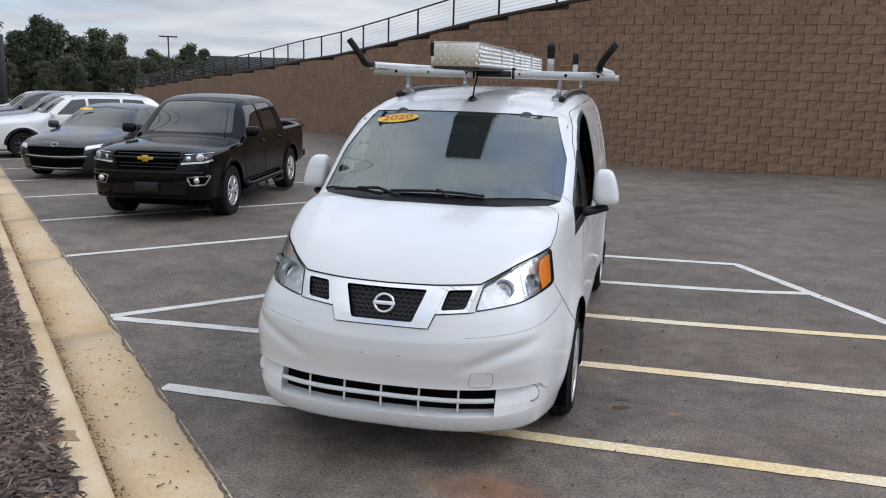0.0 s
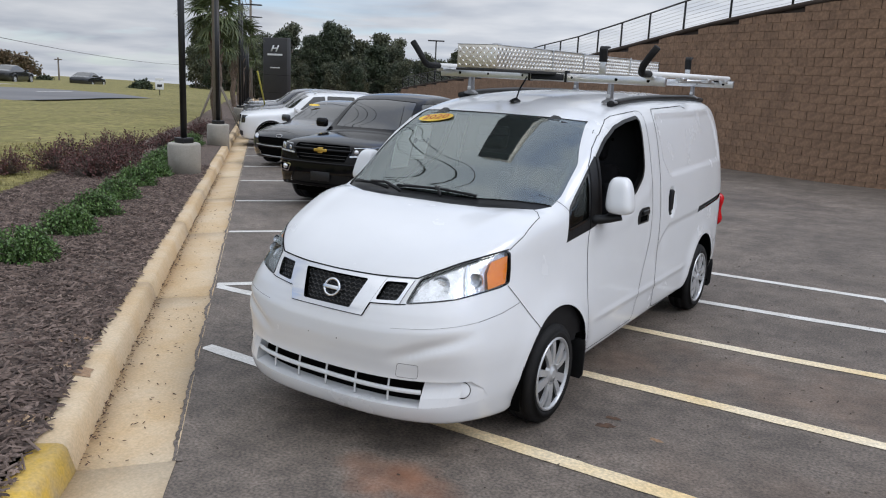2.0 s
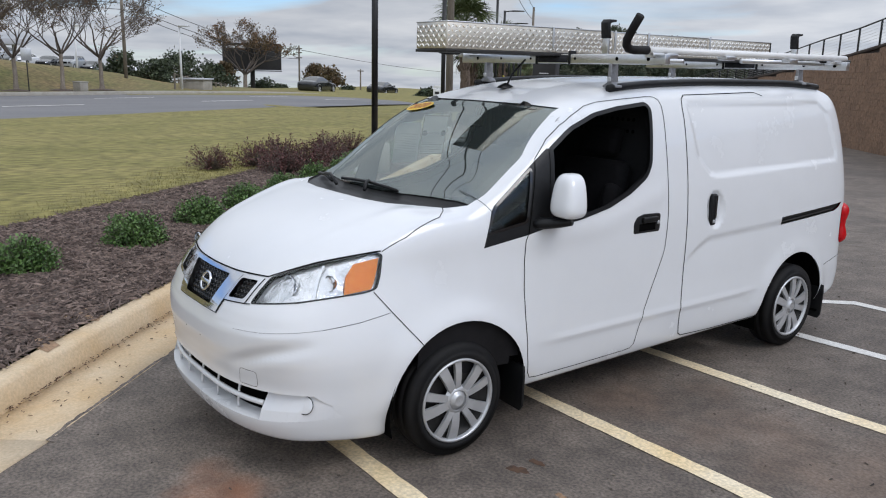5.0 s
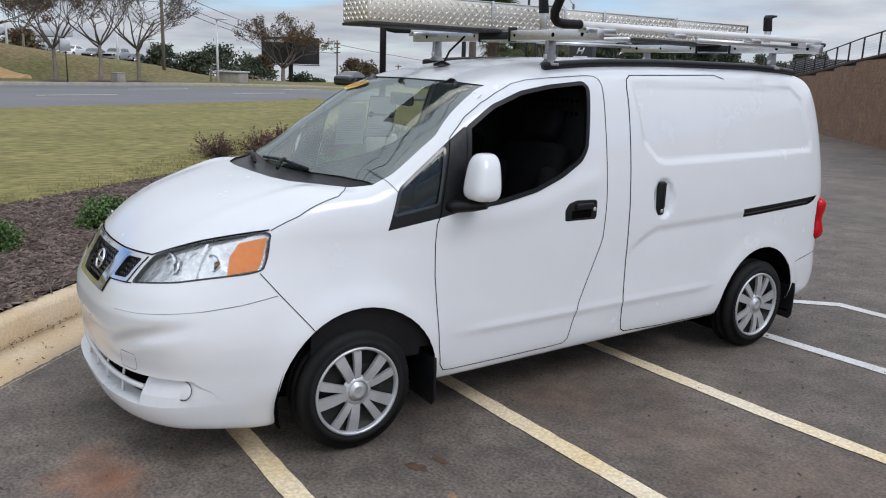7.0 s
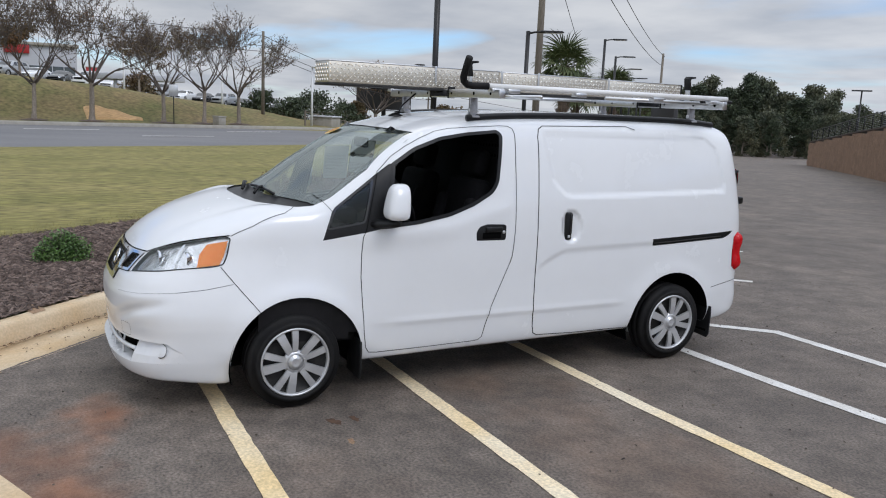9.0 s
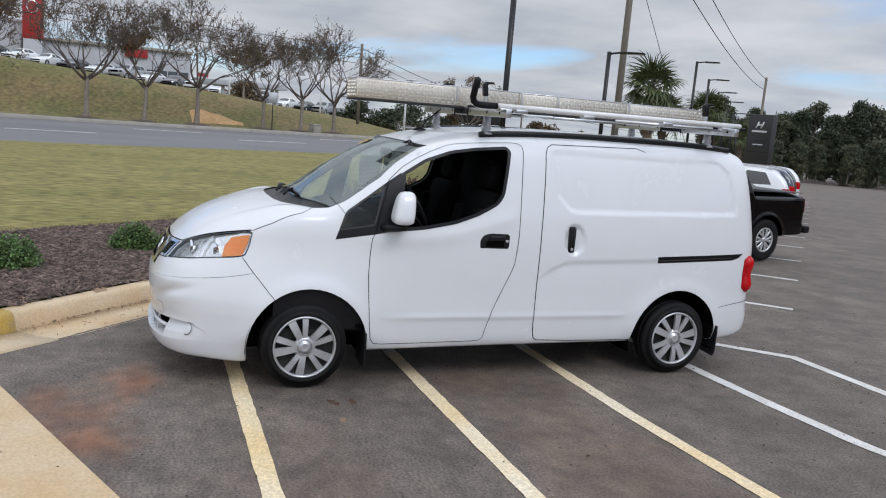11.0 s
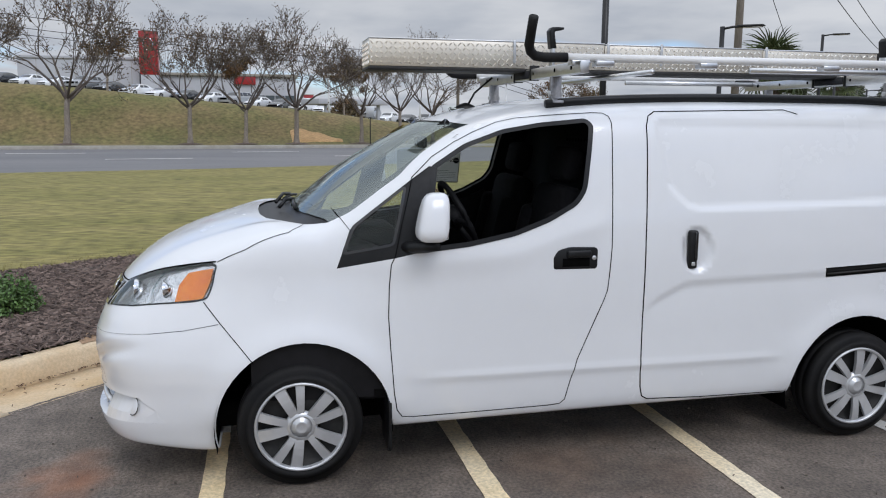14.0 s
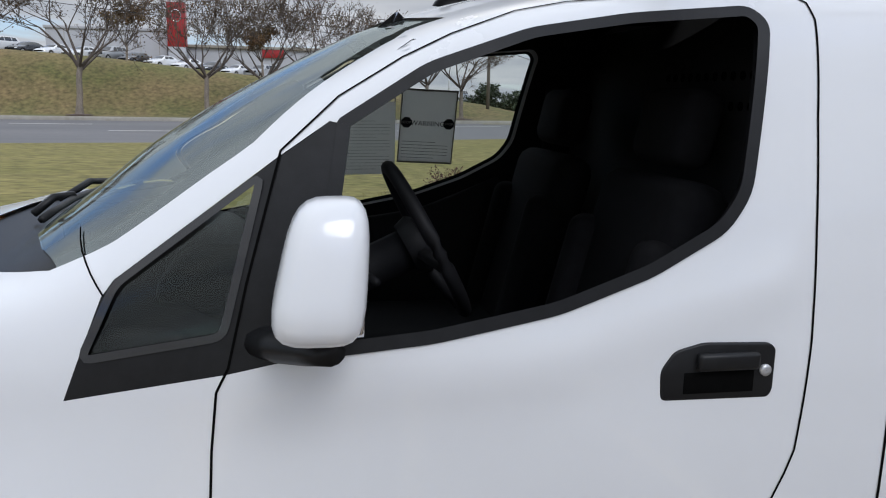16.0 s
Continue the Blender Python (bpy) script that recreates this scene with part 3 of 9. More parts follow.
def upper_z(d, y):
    """The lot behind the bank's crest, d metres from the highway's far edge, going on rising or falling."""
    y0 = -0.2 + (y + 0.2) * 58 / (45.6 + d)
    c = max(crest_z(y0), 0.22) + swell_z(0, y0)
    return c + (c - 1.7) * (d - 12.4) / 58 - 0.32 * min(1.0, (d - 12.4) / 12)


verts, faces = [], []
for i, y in enumerate(spread(-75, 60, 0.8, 4, 0)):
    xf = road_far(y)
    for j, (d, h) in enumerate(((0.3, 0.0), (0.35, 0.13), (1.2, 0.15), (2.6, 0.17), (3.4, 0.20), (5.0, 0.38), (7.0, 0.66), (9.0, 0.92), (10.5, 1.0), (12.4, 1.0), (24.0, 1.0), (55, 1.0), (130, 1.0))):
        x = xf - d
        z = (h if d < 3.5 else 0.2 + (max(crest_z(y), 0.22) - 0.2) * (h - 0.2) / 0.8) + swell_z(x, y) if d < 12.5 else upper_z(d, y)
        verts.append((x, y, z + (0.06 * noise.noise((x * 0.4, y * 0.4, 7.0)) if 4 < d < 12.5 else 0)))
    if i:
        for j in range(12):
            faces.append((13 * i - 13 + j, 13 * i - 12 + j, 13 * i + j + 1, 13 * i + j))
tagged(part("far_bank", (verts, faces), M_BANK), "grassy bank rising behind the highway", "bank", kind="structure")

verts, faces = [], []
for i, y in enumerate(spread(-60, 36, 0.8, 4, 0)):
    xf = road_far(y)
    for d, z in ((0.18, -0.1), (0.18, 0.14), (0.22, 0.17), (0.52, 0.175), (0.52, -0.1)):
        verts.append((xf - d, y, z + swell_z(xf, y)))
    if i:
        for j in range(4):
            faces.append((5 * i - 5 + j, 5 * i - 4 + j, 5 * i + j + 1, 5 * i + j))
tagged(part("far_kerb", (verts, faces), M_CONC_GREY), "pale concrete kerb on the highway's far side", "kerb", kind="structure")

# ---------------------------------------------------------------- retaining wall of split-face blocks
WALL = [(40, 14.3), (16, 14.5), (8, 14.7), (4, 14.9), (1, 15.5), (-1.5, 16.9), (-5.2, 19.9), (-12.5, 27.6), (-21, 36.6), (-31, 46), (-37.2, 51.6)]


def smooth_path(pts, step):
    """Catmull-Rom through plan points, resampled at even lengths."""
    ps = [Vector(p) for p in pts]
    ps = [2 * ps[0] - ps[1]] + ps + [2 * ps[-1] - ps[-2]]
    out = []
    for i in range(1, len(ps) - 2):
        for k in range(40):
            t = k / 40
            out.append(0.5 * (2 * ps[i] + (ps[i + 1] - ps[i - 1]) * t + (2 * ps[i - 1] - 5 * ps[i] + 4 * ps[i + 1] - ps[i + 2]) * t * t + (3 * ps[i] - ps[i - 1] - 3 * ps[i + 1] + ps[i + 2]) * t ** 3))
    out.append(ps[-2])
    cum = [0.0]
    for a, b in zip(out, out[1:]):
        cum.append(cum[-1] + (b - a).length)
    cum = np.array(cum)
    n = int(cum[-1] / step)
    d = np.linspace(0, cum[-1], n + 1)
    return [Vector((float(np.interp(q, cum, [p.x for p in out])), float(np.interp(q, cum, [p.y for p in out])))) for q in d]


WALL_TOP = [(16, 5.0), (4, 4.35), (-0.7, 3.85), (-3.2, 3.53), (-5, 3.27), (-6.7, 3.04), (-7.9, 2.9), (-10.5, 2.62), (-13, 2.45), (-18, 2.02), (-26, 1.45), (-31, 1.0), (-36.6, 0.5), (-37.2, 0.4)]


def wall_top(x):
    return float(np.interp(-x, [-k[0] for k in WALL_TOP], [k[1] for k in WALL_TOP]))


wall = thing("retaining_wall", "brown split-face block retaining wall, curving and falling towards its end", "retaining wall", kind="structure")
path = smooth_path(WALL, 0.46)
nrm = [Vector((-(path[min(i + 1, len(path) - 1)] - path[max(i - 1, 0)]).y, (path[min(i + 1, len(path) - 1)] - path[max(i - 1, 0)]).x)).normalized() for i in range(len(path))]
verts, faces = [], []
for i, p in enumerate(path):
    back = p - nrm[i] * 0.025
    far = p - nrm[i] * 0.5
    top = wall_top(p.x) - 0.1
    for q, z in ((back, float(lot_z(p.x, p.y)) - 0.3), (back, top), (far, top), (far, float(lot_z(p.x, p.y)) - 0.3)):
        verts.append((q.x, q.y, z))
    if i:
        for j in range(4):
            faces.append((4 * i - 4 + j, 4 * i - 4 + (j + 1) % 4, 4 * i + (j + 1) % 4, 4 * i + j))
part("wall_core", (verts, faces), M_CAP, wall)

# ---------------------------------------------------------------- shells of vehicles, as smooth blends of a few surfaces
def cast_shell(F, ya, yb, zc, stations, caps, angles, reach=2.6):
    """Half (x >= 0) of a closed shell, met by rays from a spine along y. Returns verts and quads."""
    rows = []
    th = np.linspace(0, math.pi, angles)
    sx, cz = np.sin(th), np.cos(th)
    for k in range(caps, 0, -1):
        ph = k / caps * math.pi / 2 * 0.999
        rows.append((ya, np.c_[sx * math.cos(ph), np.full(angles, -math.sin(ph)), cz * math.cos(ph)]))
    for y in np.linspace(ya, yb, stations):
        rows.append((y, np.c_[sx, np.zeros(angles), cz]))
    for k in range(1, caps + 1):
        ph = k / caps * math.pi / 2 * 0.999
        rows.append((yb, np.c_[sx * math.cos(ph), np.full(angles, math.sin(ph)), cz * math.cos(ph)]))
    start = np.array([[(0, y, zc)] * angles for y, _ in rows]).reshape(-1, 3)
    ways = np.concatenate([d for _, d in rows])
    lo, hi = np.zeros(len(ways)), np.full(len(ways), reach)
    for _ in range(34):
        mid = (lo + hi) / 2
        p = start + ways * mid[:, None]
        inside = F(p[:, 0], p[:, 1], p[:, 2]) < 0
        lo, hi = np.where(inside, mid, lo), np.where(inside, hi, mid)
    verts = start + ways * lo[:, None]
    n = len(rows)
    faces = [(i * angles + j, i * angles + j + 1, (i + 1) * angles + j + 1, (i + 1) * angles + j) for i in range(n - 1) for j in range(angles - 1)]
    return verts, faces


def gradient(F, v):
    e = 1e-3
    g = np.stack([F(*(v + e * d).T) - F(*(v - e * d).T) for d in np.eye(3)], 1)
    return g / np.maximum(np.linalg.norm(g, axis=1, keepdims=True), 1e-9)


def cut(bm, poly, ax, test=None, faces=None):
    """Cuts a convex polygon, seen along the third axis, into the faces that pass the test. Returns the faces inside."""
    area = sum(poly[i - 1][0] * poly[i][1] - poly[i][0] * poly[i - 1][1] for i in range(len(poly)))
    if area < 0:
        poly = poly[::-1]
    lo, hi = np.min(poly, 0) - 0.08, np.max(poly, 0) + 0.08
    given, faces = faces, []
    for f in bm.faces if given is None else given:
        c = f.calc_center_median()
        if lo[0] < c[ax[0]] < hi[0] and lo[1] < c[ax[1]] < hi[1] and (test is None or test(c)):
            faces.append(f)
    for i in range(len(poly)):
        a, b = poly[i - 1], poly[i]
        co, no = Vector(), Vector()
        co[ax[0]], co[ax[1]] = a
        no[ax[0]], no[ax[1]] = b[1] - a[1], a[0] - b[0]
        if no.length < 1e-4:
            continue
        no.normalize()
        geom = set(faces)
        for f in faces:
            geom.update(f.edges), geom.update(f.verts)
        res = bmesh.ops.bisect_plane(bm, geom=list(geom), dist=1e-6, plane_co=co, plane_no=no)
        faces = [g for g in res["geom"] if isinstance(g, bmesh.types.BMFace) and (g.calc_center_median() - co).dot(no) < 0]
    return faces


def taken(bm, faces, remove=True):
    """The given faces as verts and faces of their own; takes them out of bm."""
    index, verts, out = {}, [], []
    for f in faces:
        row = []
        for v in f.verts:
            if v not in index:
                index[v] = len(verts)
                verts.append(tuple(v.co))
            row.append(index[v])
        out.append(row)
    if remove:
        bmesh.ops.delete(bm, geom=faces, context="FACES")
    return np.array(verts), out


def shell(name, data, F, material, parent, label="", mirror=False, both=False, shift=0.0):
    """A piece of a shell with the blend's own normals. mirror: on the other side; both: both halves in one mesh."""
    v, f = np.array(data[0]), [list(q) for q in data[1]]
    n = gradient(F, v)
    v = v + n * shift
    if mirror:
        v, n, f = v * (-1, 1, 1), n * (-1, 1, 1), [q[::-1] for q in f]
    elif both:
        f = f + [[i + len(v) for i in q[::-1]] for q in f]
        v, n = np.concatenate([v, v * (-1, 1, 1)]), np.concatenate([n, n * (-1, 1, 1)])
    ob = part(name, (v, f), material, parent, label)
    ob.data.normals_split_custom_set_from_vertices([tuple(q) for q in n])
    return ob


def bisected(f, lo, hi, n):
    """Where f changes from inside (lo) to outside (hi), for n points at once."""
    lo, hi = np.full(n, lo), np.full(n, hi)
    for _ in range(26):
        mid = (lo + hi) / 2
        inside = f(mid) < 0
        lo, hi = np.where(inside, mid, lo), np.where(inside, hi, mid)
    return lo


def on_shell(F, a, b, how):
    """The third coordinate of the shell over points of its side (y, z), front (x, z) or top (x, y) view."""
    a, b = np.atleast_1d(np.asarray(a, float)), np.atleast_1d(np.asarray(b, float))
    if how == "side":
        return bisected(lambda m: F(m, a, b), 0.2, 1.3, len(a))
    if how == "front":
        return bisected(lambda m: F(np.abs(a), m, b), -0.3, -1.4, len(a))
    return bisected(lambda m: F(np.abs(a), b, m), 0.7, 2.4, len(a))


def on_side(F, y, z):
    return float(on_shell(F, y, z, "side")[0])


def on_front(F, x, z):
    return float(on_shell(F, x, z, "front")[0])


def on_top(F, x, y):
    return float(on_shell(F, x, y, "top")[0])


def strip(points, normals, width, lift=0.001, closed=False):
    """A flat ribbon along points on a surface, as verts and faces."""
    pts, nrm = [Vector(p) for p in points], [Vector(n) for n in normals]
    verts, faces = [], []
    m = len(pts)
    for i in range(m):
        a, b = (pts[i - 1], pts[(i + 1) % m]) if closed else (pts[max(i - 1, 0)], pts[min(i + 1, m - 1)])
        side = (b - a).normalized().cross(nrm[i]).normalized()
        verts += [pts[i] + nrm[i] * lift + side * width / 2, pts[i] + nrm[i] * lift - side * width / 2]
    for i in range(m if closed else m - 1):
        j = (i + 1) % m
        faces.append((2 * i, 2 * i + 1, 2 * j + 1, 2 * j))
    return [tuple(v) for v in verts], faces


def dense(poly, step=0.03, closed=False):
    out = []
    pts = list(poly) + ([poly[0]] if closed else [])
    for a, b in zip(pts, pts[1:]):
        n = max(1, int(math.hypot(b[0] - a[0], b[1] - a[1]) / step))
        out += [(a[0] + (b[0] - a[0]) * k / n, a[1] + (b[1] - a[1]) * k / n) for k in range(n)]
    return out if closed else out + [pts[-1]]


def seam(F, line, how, width, lift=0.0012, closed=False, step=0.03):
    """A ribbon on the shell along a line given in the side (y, z), front (x, z) or top (x, y) view."""
    d = np.array(dense(line, step, closed))
    c = on_shell(F, d[:, 0], d[:, 1], how)
    pts = {"side": np.c_[c, d], "front": np.c_[d[:, 0], c, d[:, 1]], "top": np.c_[d, c]}[how]
    v = np.array(pts)
    n = gradient(F, v * np.where(v[:, :1] < 0, (-1, 1, 1), (1, 1, 1))) * np.where(v[:, :1] < 0, (-1, 1, 1), (1, 1, 1))
    return strip(pts, n, width, lift, closed)


def flip(data):
    return [(-v[0], v[1], v[2]) for v in data[0]], [tuple(reversed(f)) for f in data[1]]


# ---------------------------------------------------------------- the van: surfaces
V_X = curve([(0.1, 0.815), (0.25, 0.850), (0.33, 0.866), (0.45, 0.876), (0.52, 0.880), (0.65, 0.878), (0.8, 0.878), (1.0, 0.873), (1.15, 0.859), (1.3, 0.836), (1.45, 0.806), (1.6, 0.769), (1.7, 0.735), (1.8, 0.69), (2.0, 0.59)])
V_HI = curve([(-1.1, 0.30), (-0.9, 0.25), (-0.6, 0.165), (-0.36, 0.11), (-0.1, 0.075), (0.18, 0.05), (0.5, 0.02), (1.0, 0.0), (4.0, 0.0)])
V_LO = curve([(-1.1, 0.20), (-0.9, 0.15), (-0.6, 0.065), (-0.3, 0.022), (0.2, 0.0), (2.6, 0.0), (3.2, 0.012), (3.54, 0.030), (3.9, 0.07)])
V_TOP = curve([(-1.2, 0.45), (-0.95, 0.835), (-0.915, 0.880), (-0.84, 0.97), (-0.72, 1.057), (-0.54, 1.135), (-0.36, 1.183), (-0.2, 1.208), (-0.10, 1.212), (-0.03, 1.214), (0.05, 1.265), (0.245, 1.425), (0.446, 1.555), (0.60, 1.638), (0.68, 1.676), (0.8, 1.712), (1.04, 1.764), (1.3, 1.796), (1.7, 1.818), (2.2, 1.828), (2.9, 1.828), (3.4, 1.816), (3.8, 1.80), (4.2, 1.76)])
V_BOW = curve([(-1.2, 0.10), (-0.3, 0.07), (0.0, 0.06), (0.1, 0.10), (0.24, 0.15), (0.45, 0.175), (0.62, 0.13), (0.74, 0.09), (1.0, 0.04), (1.4, 0.0), (4.2, 0.0)])
V_FRONT = curve([(0.05, -0.80), (0.12, -0.875), (0.17, -0.928), (0.22, -0.958), (0.3, -0.978), (0.36, -0.975), (0.45, -0.962), (0.52, -0.972), (0.6, -0.985), (0.68, -0.984), (0.75, -0.964), (0.82, -0.926), (0.88, -0.893), (0.95, -0.84), (1.05, -0.725), (1.2, -0.42), (1.8, 0.9)])
V_REAR = curve([(0.1, 3.74), (0.3, 3.80), (0.42, 3.81), (0.55, 3.79), (0.95, 3.785), (1.29, 3.735), (1.57, 3.675), (1.7, 3.635), (1.8, 3.58), (2.0, 3.42)])
V_FLOOR = curve([(-1.1, 0.20), (-0.7, 0.19), (-0.4, 0.165), (-0.3, 0.20), (0.42, 0.238), (2.5, 0.258), (3.3, 0.25), (3.45, 0.26), (3.8, 0.36)])
RECESS = [(1.742, 1.652), (1.775, 1.690), (3.25, 1.683), (3.345, 1.608), (3.423, 1.336), (3.405, 1.262), (1.96, 1.238), (1.888, 1.255), (1.782, 1.36)]


def poly_depth(poly, y, z):
    d = np.full(np.shape(y), 9.0)
    for i in range(len(poly)):
        (a, b), (c, e) = poly[i - 1], poly[i]
        n = math.hypot(c - a, e - b)
        d = np.minimum(d, ((y - a) * (e - b) - (z - b) * (c - a)) / n)
    return d


def van_half_width(y, z):
    w = sstep(z, 0.55, 1.0)
    x = V_X(z) - V_HI(y) * w - V_LO(y) * (1 - w * (y < 1.5))
    x = x - 0.013 * sstep(poly_depth(RECESS, y, z), -0.008, 0.036)
    zc = np.interp(y, [1.66, 1.75, 1.86, 1.92, 2.67, 3.5], [0.755, 0.815, 0.868, 0.882, 0.902, 0.935])
    d = zc - z
    x = x - 0.012 * sstep(d, -0.028, 0.028) * np.exp(-np.clip(d, 0, 9) / 0.14) * sstep(y, 1.60, 1.80) * (1 - sstep(y, 3.3, 3.55))
    x = x + 0.006 * np.exp(-((z - 0.485) / 0.022) ** 2) * sstep(y, 0.45, 0.75) * (1 - sstep(y, 2.3, 2.5))
    for yc in (0.02, 2.905):
        r = np.hypot(y - yc, z - 0.285)
        x = x + 0.016 * np.exp(-((r - 0.40) / 0.075) ** 2) * sstep(z, 0.25, 0.40)
    x = x - 0.020 * sstep(1 - np.hypot((y - 1.945) / 0.095, (z - 1.05) / 0.125), 0.0, 0.35)
    # the ledge below the door window
    x = x + 0.006 * np.exp(-((z - np.interp(y, [0.4, 1.0, 1.45, 1.6], [1.0, 1.06, 1.19, 1.22])) / 0.06) ** 2) * sstep(y, 0.3, 0.6) * (1 - sstep(y, 1.4, 1.5))
    return x


def van_F(x, y, z):
    a = np.abs(x)
    side = a - van_half_width(y, z)
    top = (z - V_TOP(y - V_BOW(y) * (a / 0.69) ** 2.2) + 0.05 * (a / 0.69) ** 2.4 * sstep(y, 0.5, 1.1) + 0.035 * (a / 0.7) ** 3 * (1 - sstep(y, -0.45, -0.1))) * np.where(y < 0.75, 0.82, 1.0)
    # raised shoulder of the bonnet
    top = top - 0.010 * np.exp(-((a - 0.50 - 0.10 * sstep(y, -0.8, 0)) / 0.06) ** 2) * (1 - sstep(y, -0.15, 0.0)) * sstep(y, -0.85, -0.5)
    front = V_FRONT(z) + (0.27 + 0.13 * sstep(z, 0.72, 0.95)) * (a / 0.84) ** 3.0 - y
    # the shoulder of the bumper: a hollow over a rising edge, and the ledge under the lamps
    front = front + 0.020 * np.exp(-((z - 0.548 - 0.36 * (a - 0.42)) / 0.034) ** 2) * sstep(a, 0.34, 0.52) * (1 - sstep(a, 0.70, 0.82))
    front = front + 0.008 * sstep(z - 0.672 - 0.05 * (a / 0.75) ** 2, -0.024, 0.024) * (1 - sstep(z, 0.72, 0.82))
    rear = y - V_REAR(z) + 0.13 * (a / 0.8) ** 4
    base = V_FLOOR(y) - z
    f = smax(side, top, 0.075)
    f = smax(f, front, 0.09)
    f = smax(f, rear, 0.09)
    return smax(f, base, 0.03)



# outlines in the side view (y, z)
ARCH_F = [(0.02 + 0.398 * math.cos(t), 0.285 + 0.398 * math.sin(t)) for t in (math.tau * k / 48 for k in range(48))]
ARCH_R = [(2.905 + 0.392 * math.cos(t), 0.285 + 0.392 * math.sin(t)) for t in (math.tau * k / 48 for k in range(48))]
WINDOW = rounded([(0.577, 1.085), (0.78, 1.108), (1.0, 1.152), (1.17, 1.213), (1.31, 1.288), (1.355, 1.35), (1.412, 1.652), (1.386, 1.676), (1.157, 1.654), (0.97, 1.622), (0.785, 1.556), (0.636, 1.460)], [0.02, 0.025, 0.025, 0.025, 0.03, 0.03, 0.03, 0.02, 0.025, 0.025, 0.025, 0.002], 4)
QUARTER = rounded([(0.204, 1.072), (0.432, 1.112), (0.497, 1.372), (0.258, 1.192)], 0.018, 3)
SAIL = [(0.175, 1.006), (0.44, 1.050), (0.576, 1.080), (0.634, 1.459), (0.612, 1.464), (0.518, 1.398), (0.256, 1.200), (0.236, 1.172)]
DOOR_LINE = [(0.53, 1.413), (0.472, 1.20), (0.440, 1.06), (0.420, 1.02), (0.410, 0.92), (0.404, 0.78), (0.412, 0.62), (0.425, 0.43), (0.44, 0.34), (0.466, 0.303), (0.52, 0.296), (0.80, 0.298), (1.18, 0.304), (1.245, 0.309), (1.270, 0.33), (1.285, 0.40), (1.303, 0.466), (1.323, 0.534), (1.39, 0.685), (1.452, 0.825), (1.468, 0.87), (1.478, 0.96), (1.488, 1.08), (1.495, 1.28), (1.504, 1.48), (1.514, 1.60), (1.520, 1.665), (1.512, 1.697), (1.485, 1.712), (1.43, 1.714), (1.21, 1.70), (1.05, 1.685), (0.953, 1.665), (0.829, 1.618), (0.742, 1.575), (0.629, 1.505), (0.53, 1.413)]
SLIDE_LINE = [(2.56, 1.715), (2.49, 1.737), (1.76, 1.722), (1.72, 1.70), (1.700, 1.65), (1.680, 1.38), (1.665, 1.10), (1.659, 0.80), (1.658, 0.475), (1.666, 0.37), (1.680, 0.318), (1.71, 0.300), (2.0, 0.288), (2.50, 0.284)]
RAIL_SLOT = [(2.672, 0.937), (2.680, 0.886), (3.40, 0.914), (3.46, 0.935), (3.505, 0.968)]
TAIL = rounded([(3.515, 0.915), (3.60, 0.945), (3.90, 0.945), (3.90, 0.645), (3.60, 0.645), (3.518, 0.695), (3.525, 0.80)], 0.02, 3)
# outlines in the front view (x, z)
LAMP = rounded([(0.440, 0.806), (0.640, 0.836), (0.746, 0.866), (0.757, 0.878), (0.730, 1.024), (0.716, 1.034), (0.593, 0.986), (0.462, 0.916)], 0.010, 2)
GRILLE = rounded([(-0.02, 0.746), (0.150, 0.746), (0.202, 0.886), (-0.02, 0.884)], [0, 0.01, 0.01, 0], 2)
SIDE_MESH = rounded([(0.278, 0.803), (0.392, 0.813), (0.416, 0.894), (0.302, 0.889)], 0.014, 3)
CHROME_U = [(-0.02, 0.724), (0.230, 0.724), (0.299, 0.903), (-0.02, 0.899)]
CHROME_S = [(0.2555, 0.788), (0.408, 0.800), (0.437, 0.908), (0.300, 0.903)]
SCOOP = [(-0.02, 0.293), (0.56, 0.298), (0.785, 0.322), (0.776, 0.385), (0.745, 0.434), (0.70, 0.436), (-0.02, 0.427)]
# windscreen and cowl in the top view (x, y), closed at the top by a front view
SCREEN_XY = [(-0.02, -0.168), (0.24, -0.160), (0.41, -0.128), (0.56, -0.04), (0.66, 0.045), (0.715, 0.14), (0.722, 0.25), (0.712, 0.45), (0.685, 0.75), (0.665, 0.97), (-0.02, 0.97)]
SCREEN_XZ = [(-0.02, 1.0), (0.9, 1.0), (0.72, 1.40), (0.664, 1.632), (0.645, 1.652), (0.40, 1.668), (-0.02, 1.672)]
GLASS_XY = [(-0.02, 0.0), (0.15, 0.004), (0.30, 0.018), (0.46, 0.050), (0.60, 0.095), (0.72, 0.155), (0.74, 1.0), (-0.02, 1.0)]

van = thing("cargo_van", "white compact cargo van parked across yellow hatch lines", "van", pose(-0.03, 0, 0))
bm = bmesh.new()
vv, ff = cast_shell(van_F, -0.42, 3.30, 0.74, 165, 56, 190)
bv = [bm.verts.new(v) for v in vv]
for q in ff:
    bm.faces.new([bv[i] for i in q])
for ring in (ARCH_F, ARCH_R):
    taken(bm, cut(bm, ring, (1, 2), lambda c: c.x > 0.4 and c.z > 0.15))
sideways = lambda c: c.x > 0.45
frontal = lambda c: c.y < -0.22
win = taken(bm, cut(bm, WINDOW, (1, 2), sideways))
quarter = taken(bm, cut(bm, QUARTER, (1, 2), sideways))
sail = taken(bm, cut(bm, SAIL, (1, 2), lambda c: c.x > 0.55))
slot = taken(bm, cut(bm, RAIL_SLOT, (1, 2), sideways))
tail = taken(bm, cut(bm, TAIL, (1, 2), lambda c: c.x > 0.66))
high = lambda c: c.z > 1.10
screen = taken(bm, cut(bm, GLASS_XY, (0, 1), faces=cut(bm, SCREEN_XZ, (0, 2), faces=cut(bm, SCREEN_XY, (0, 1), high))))
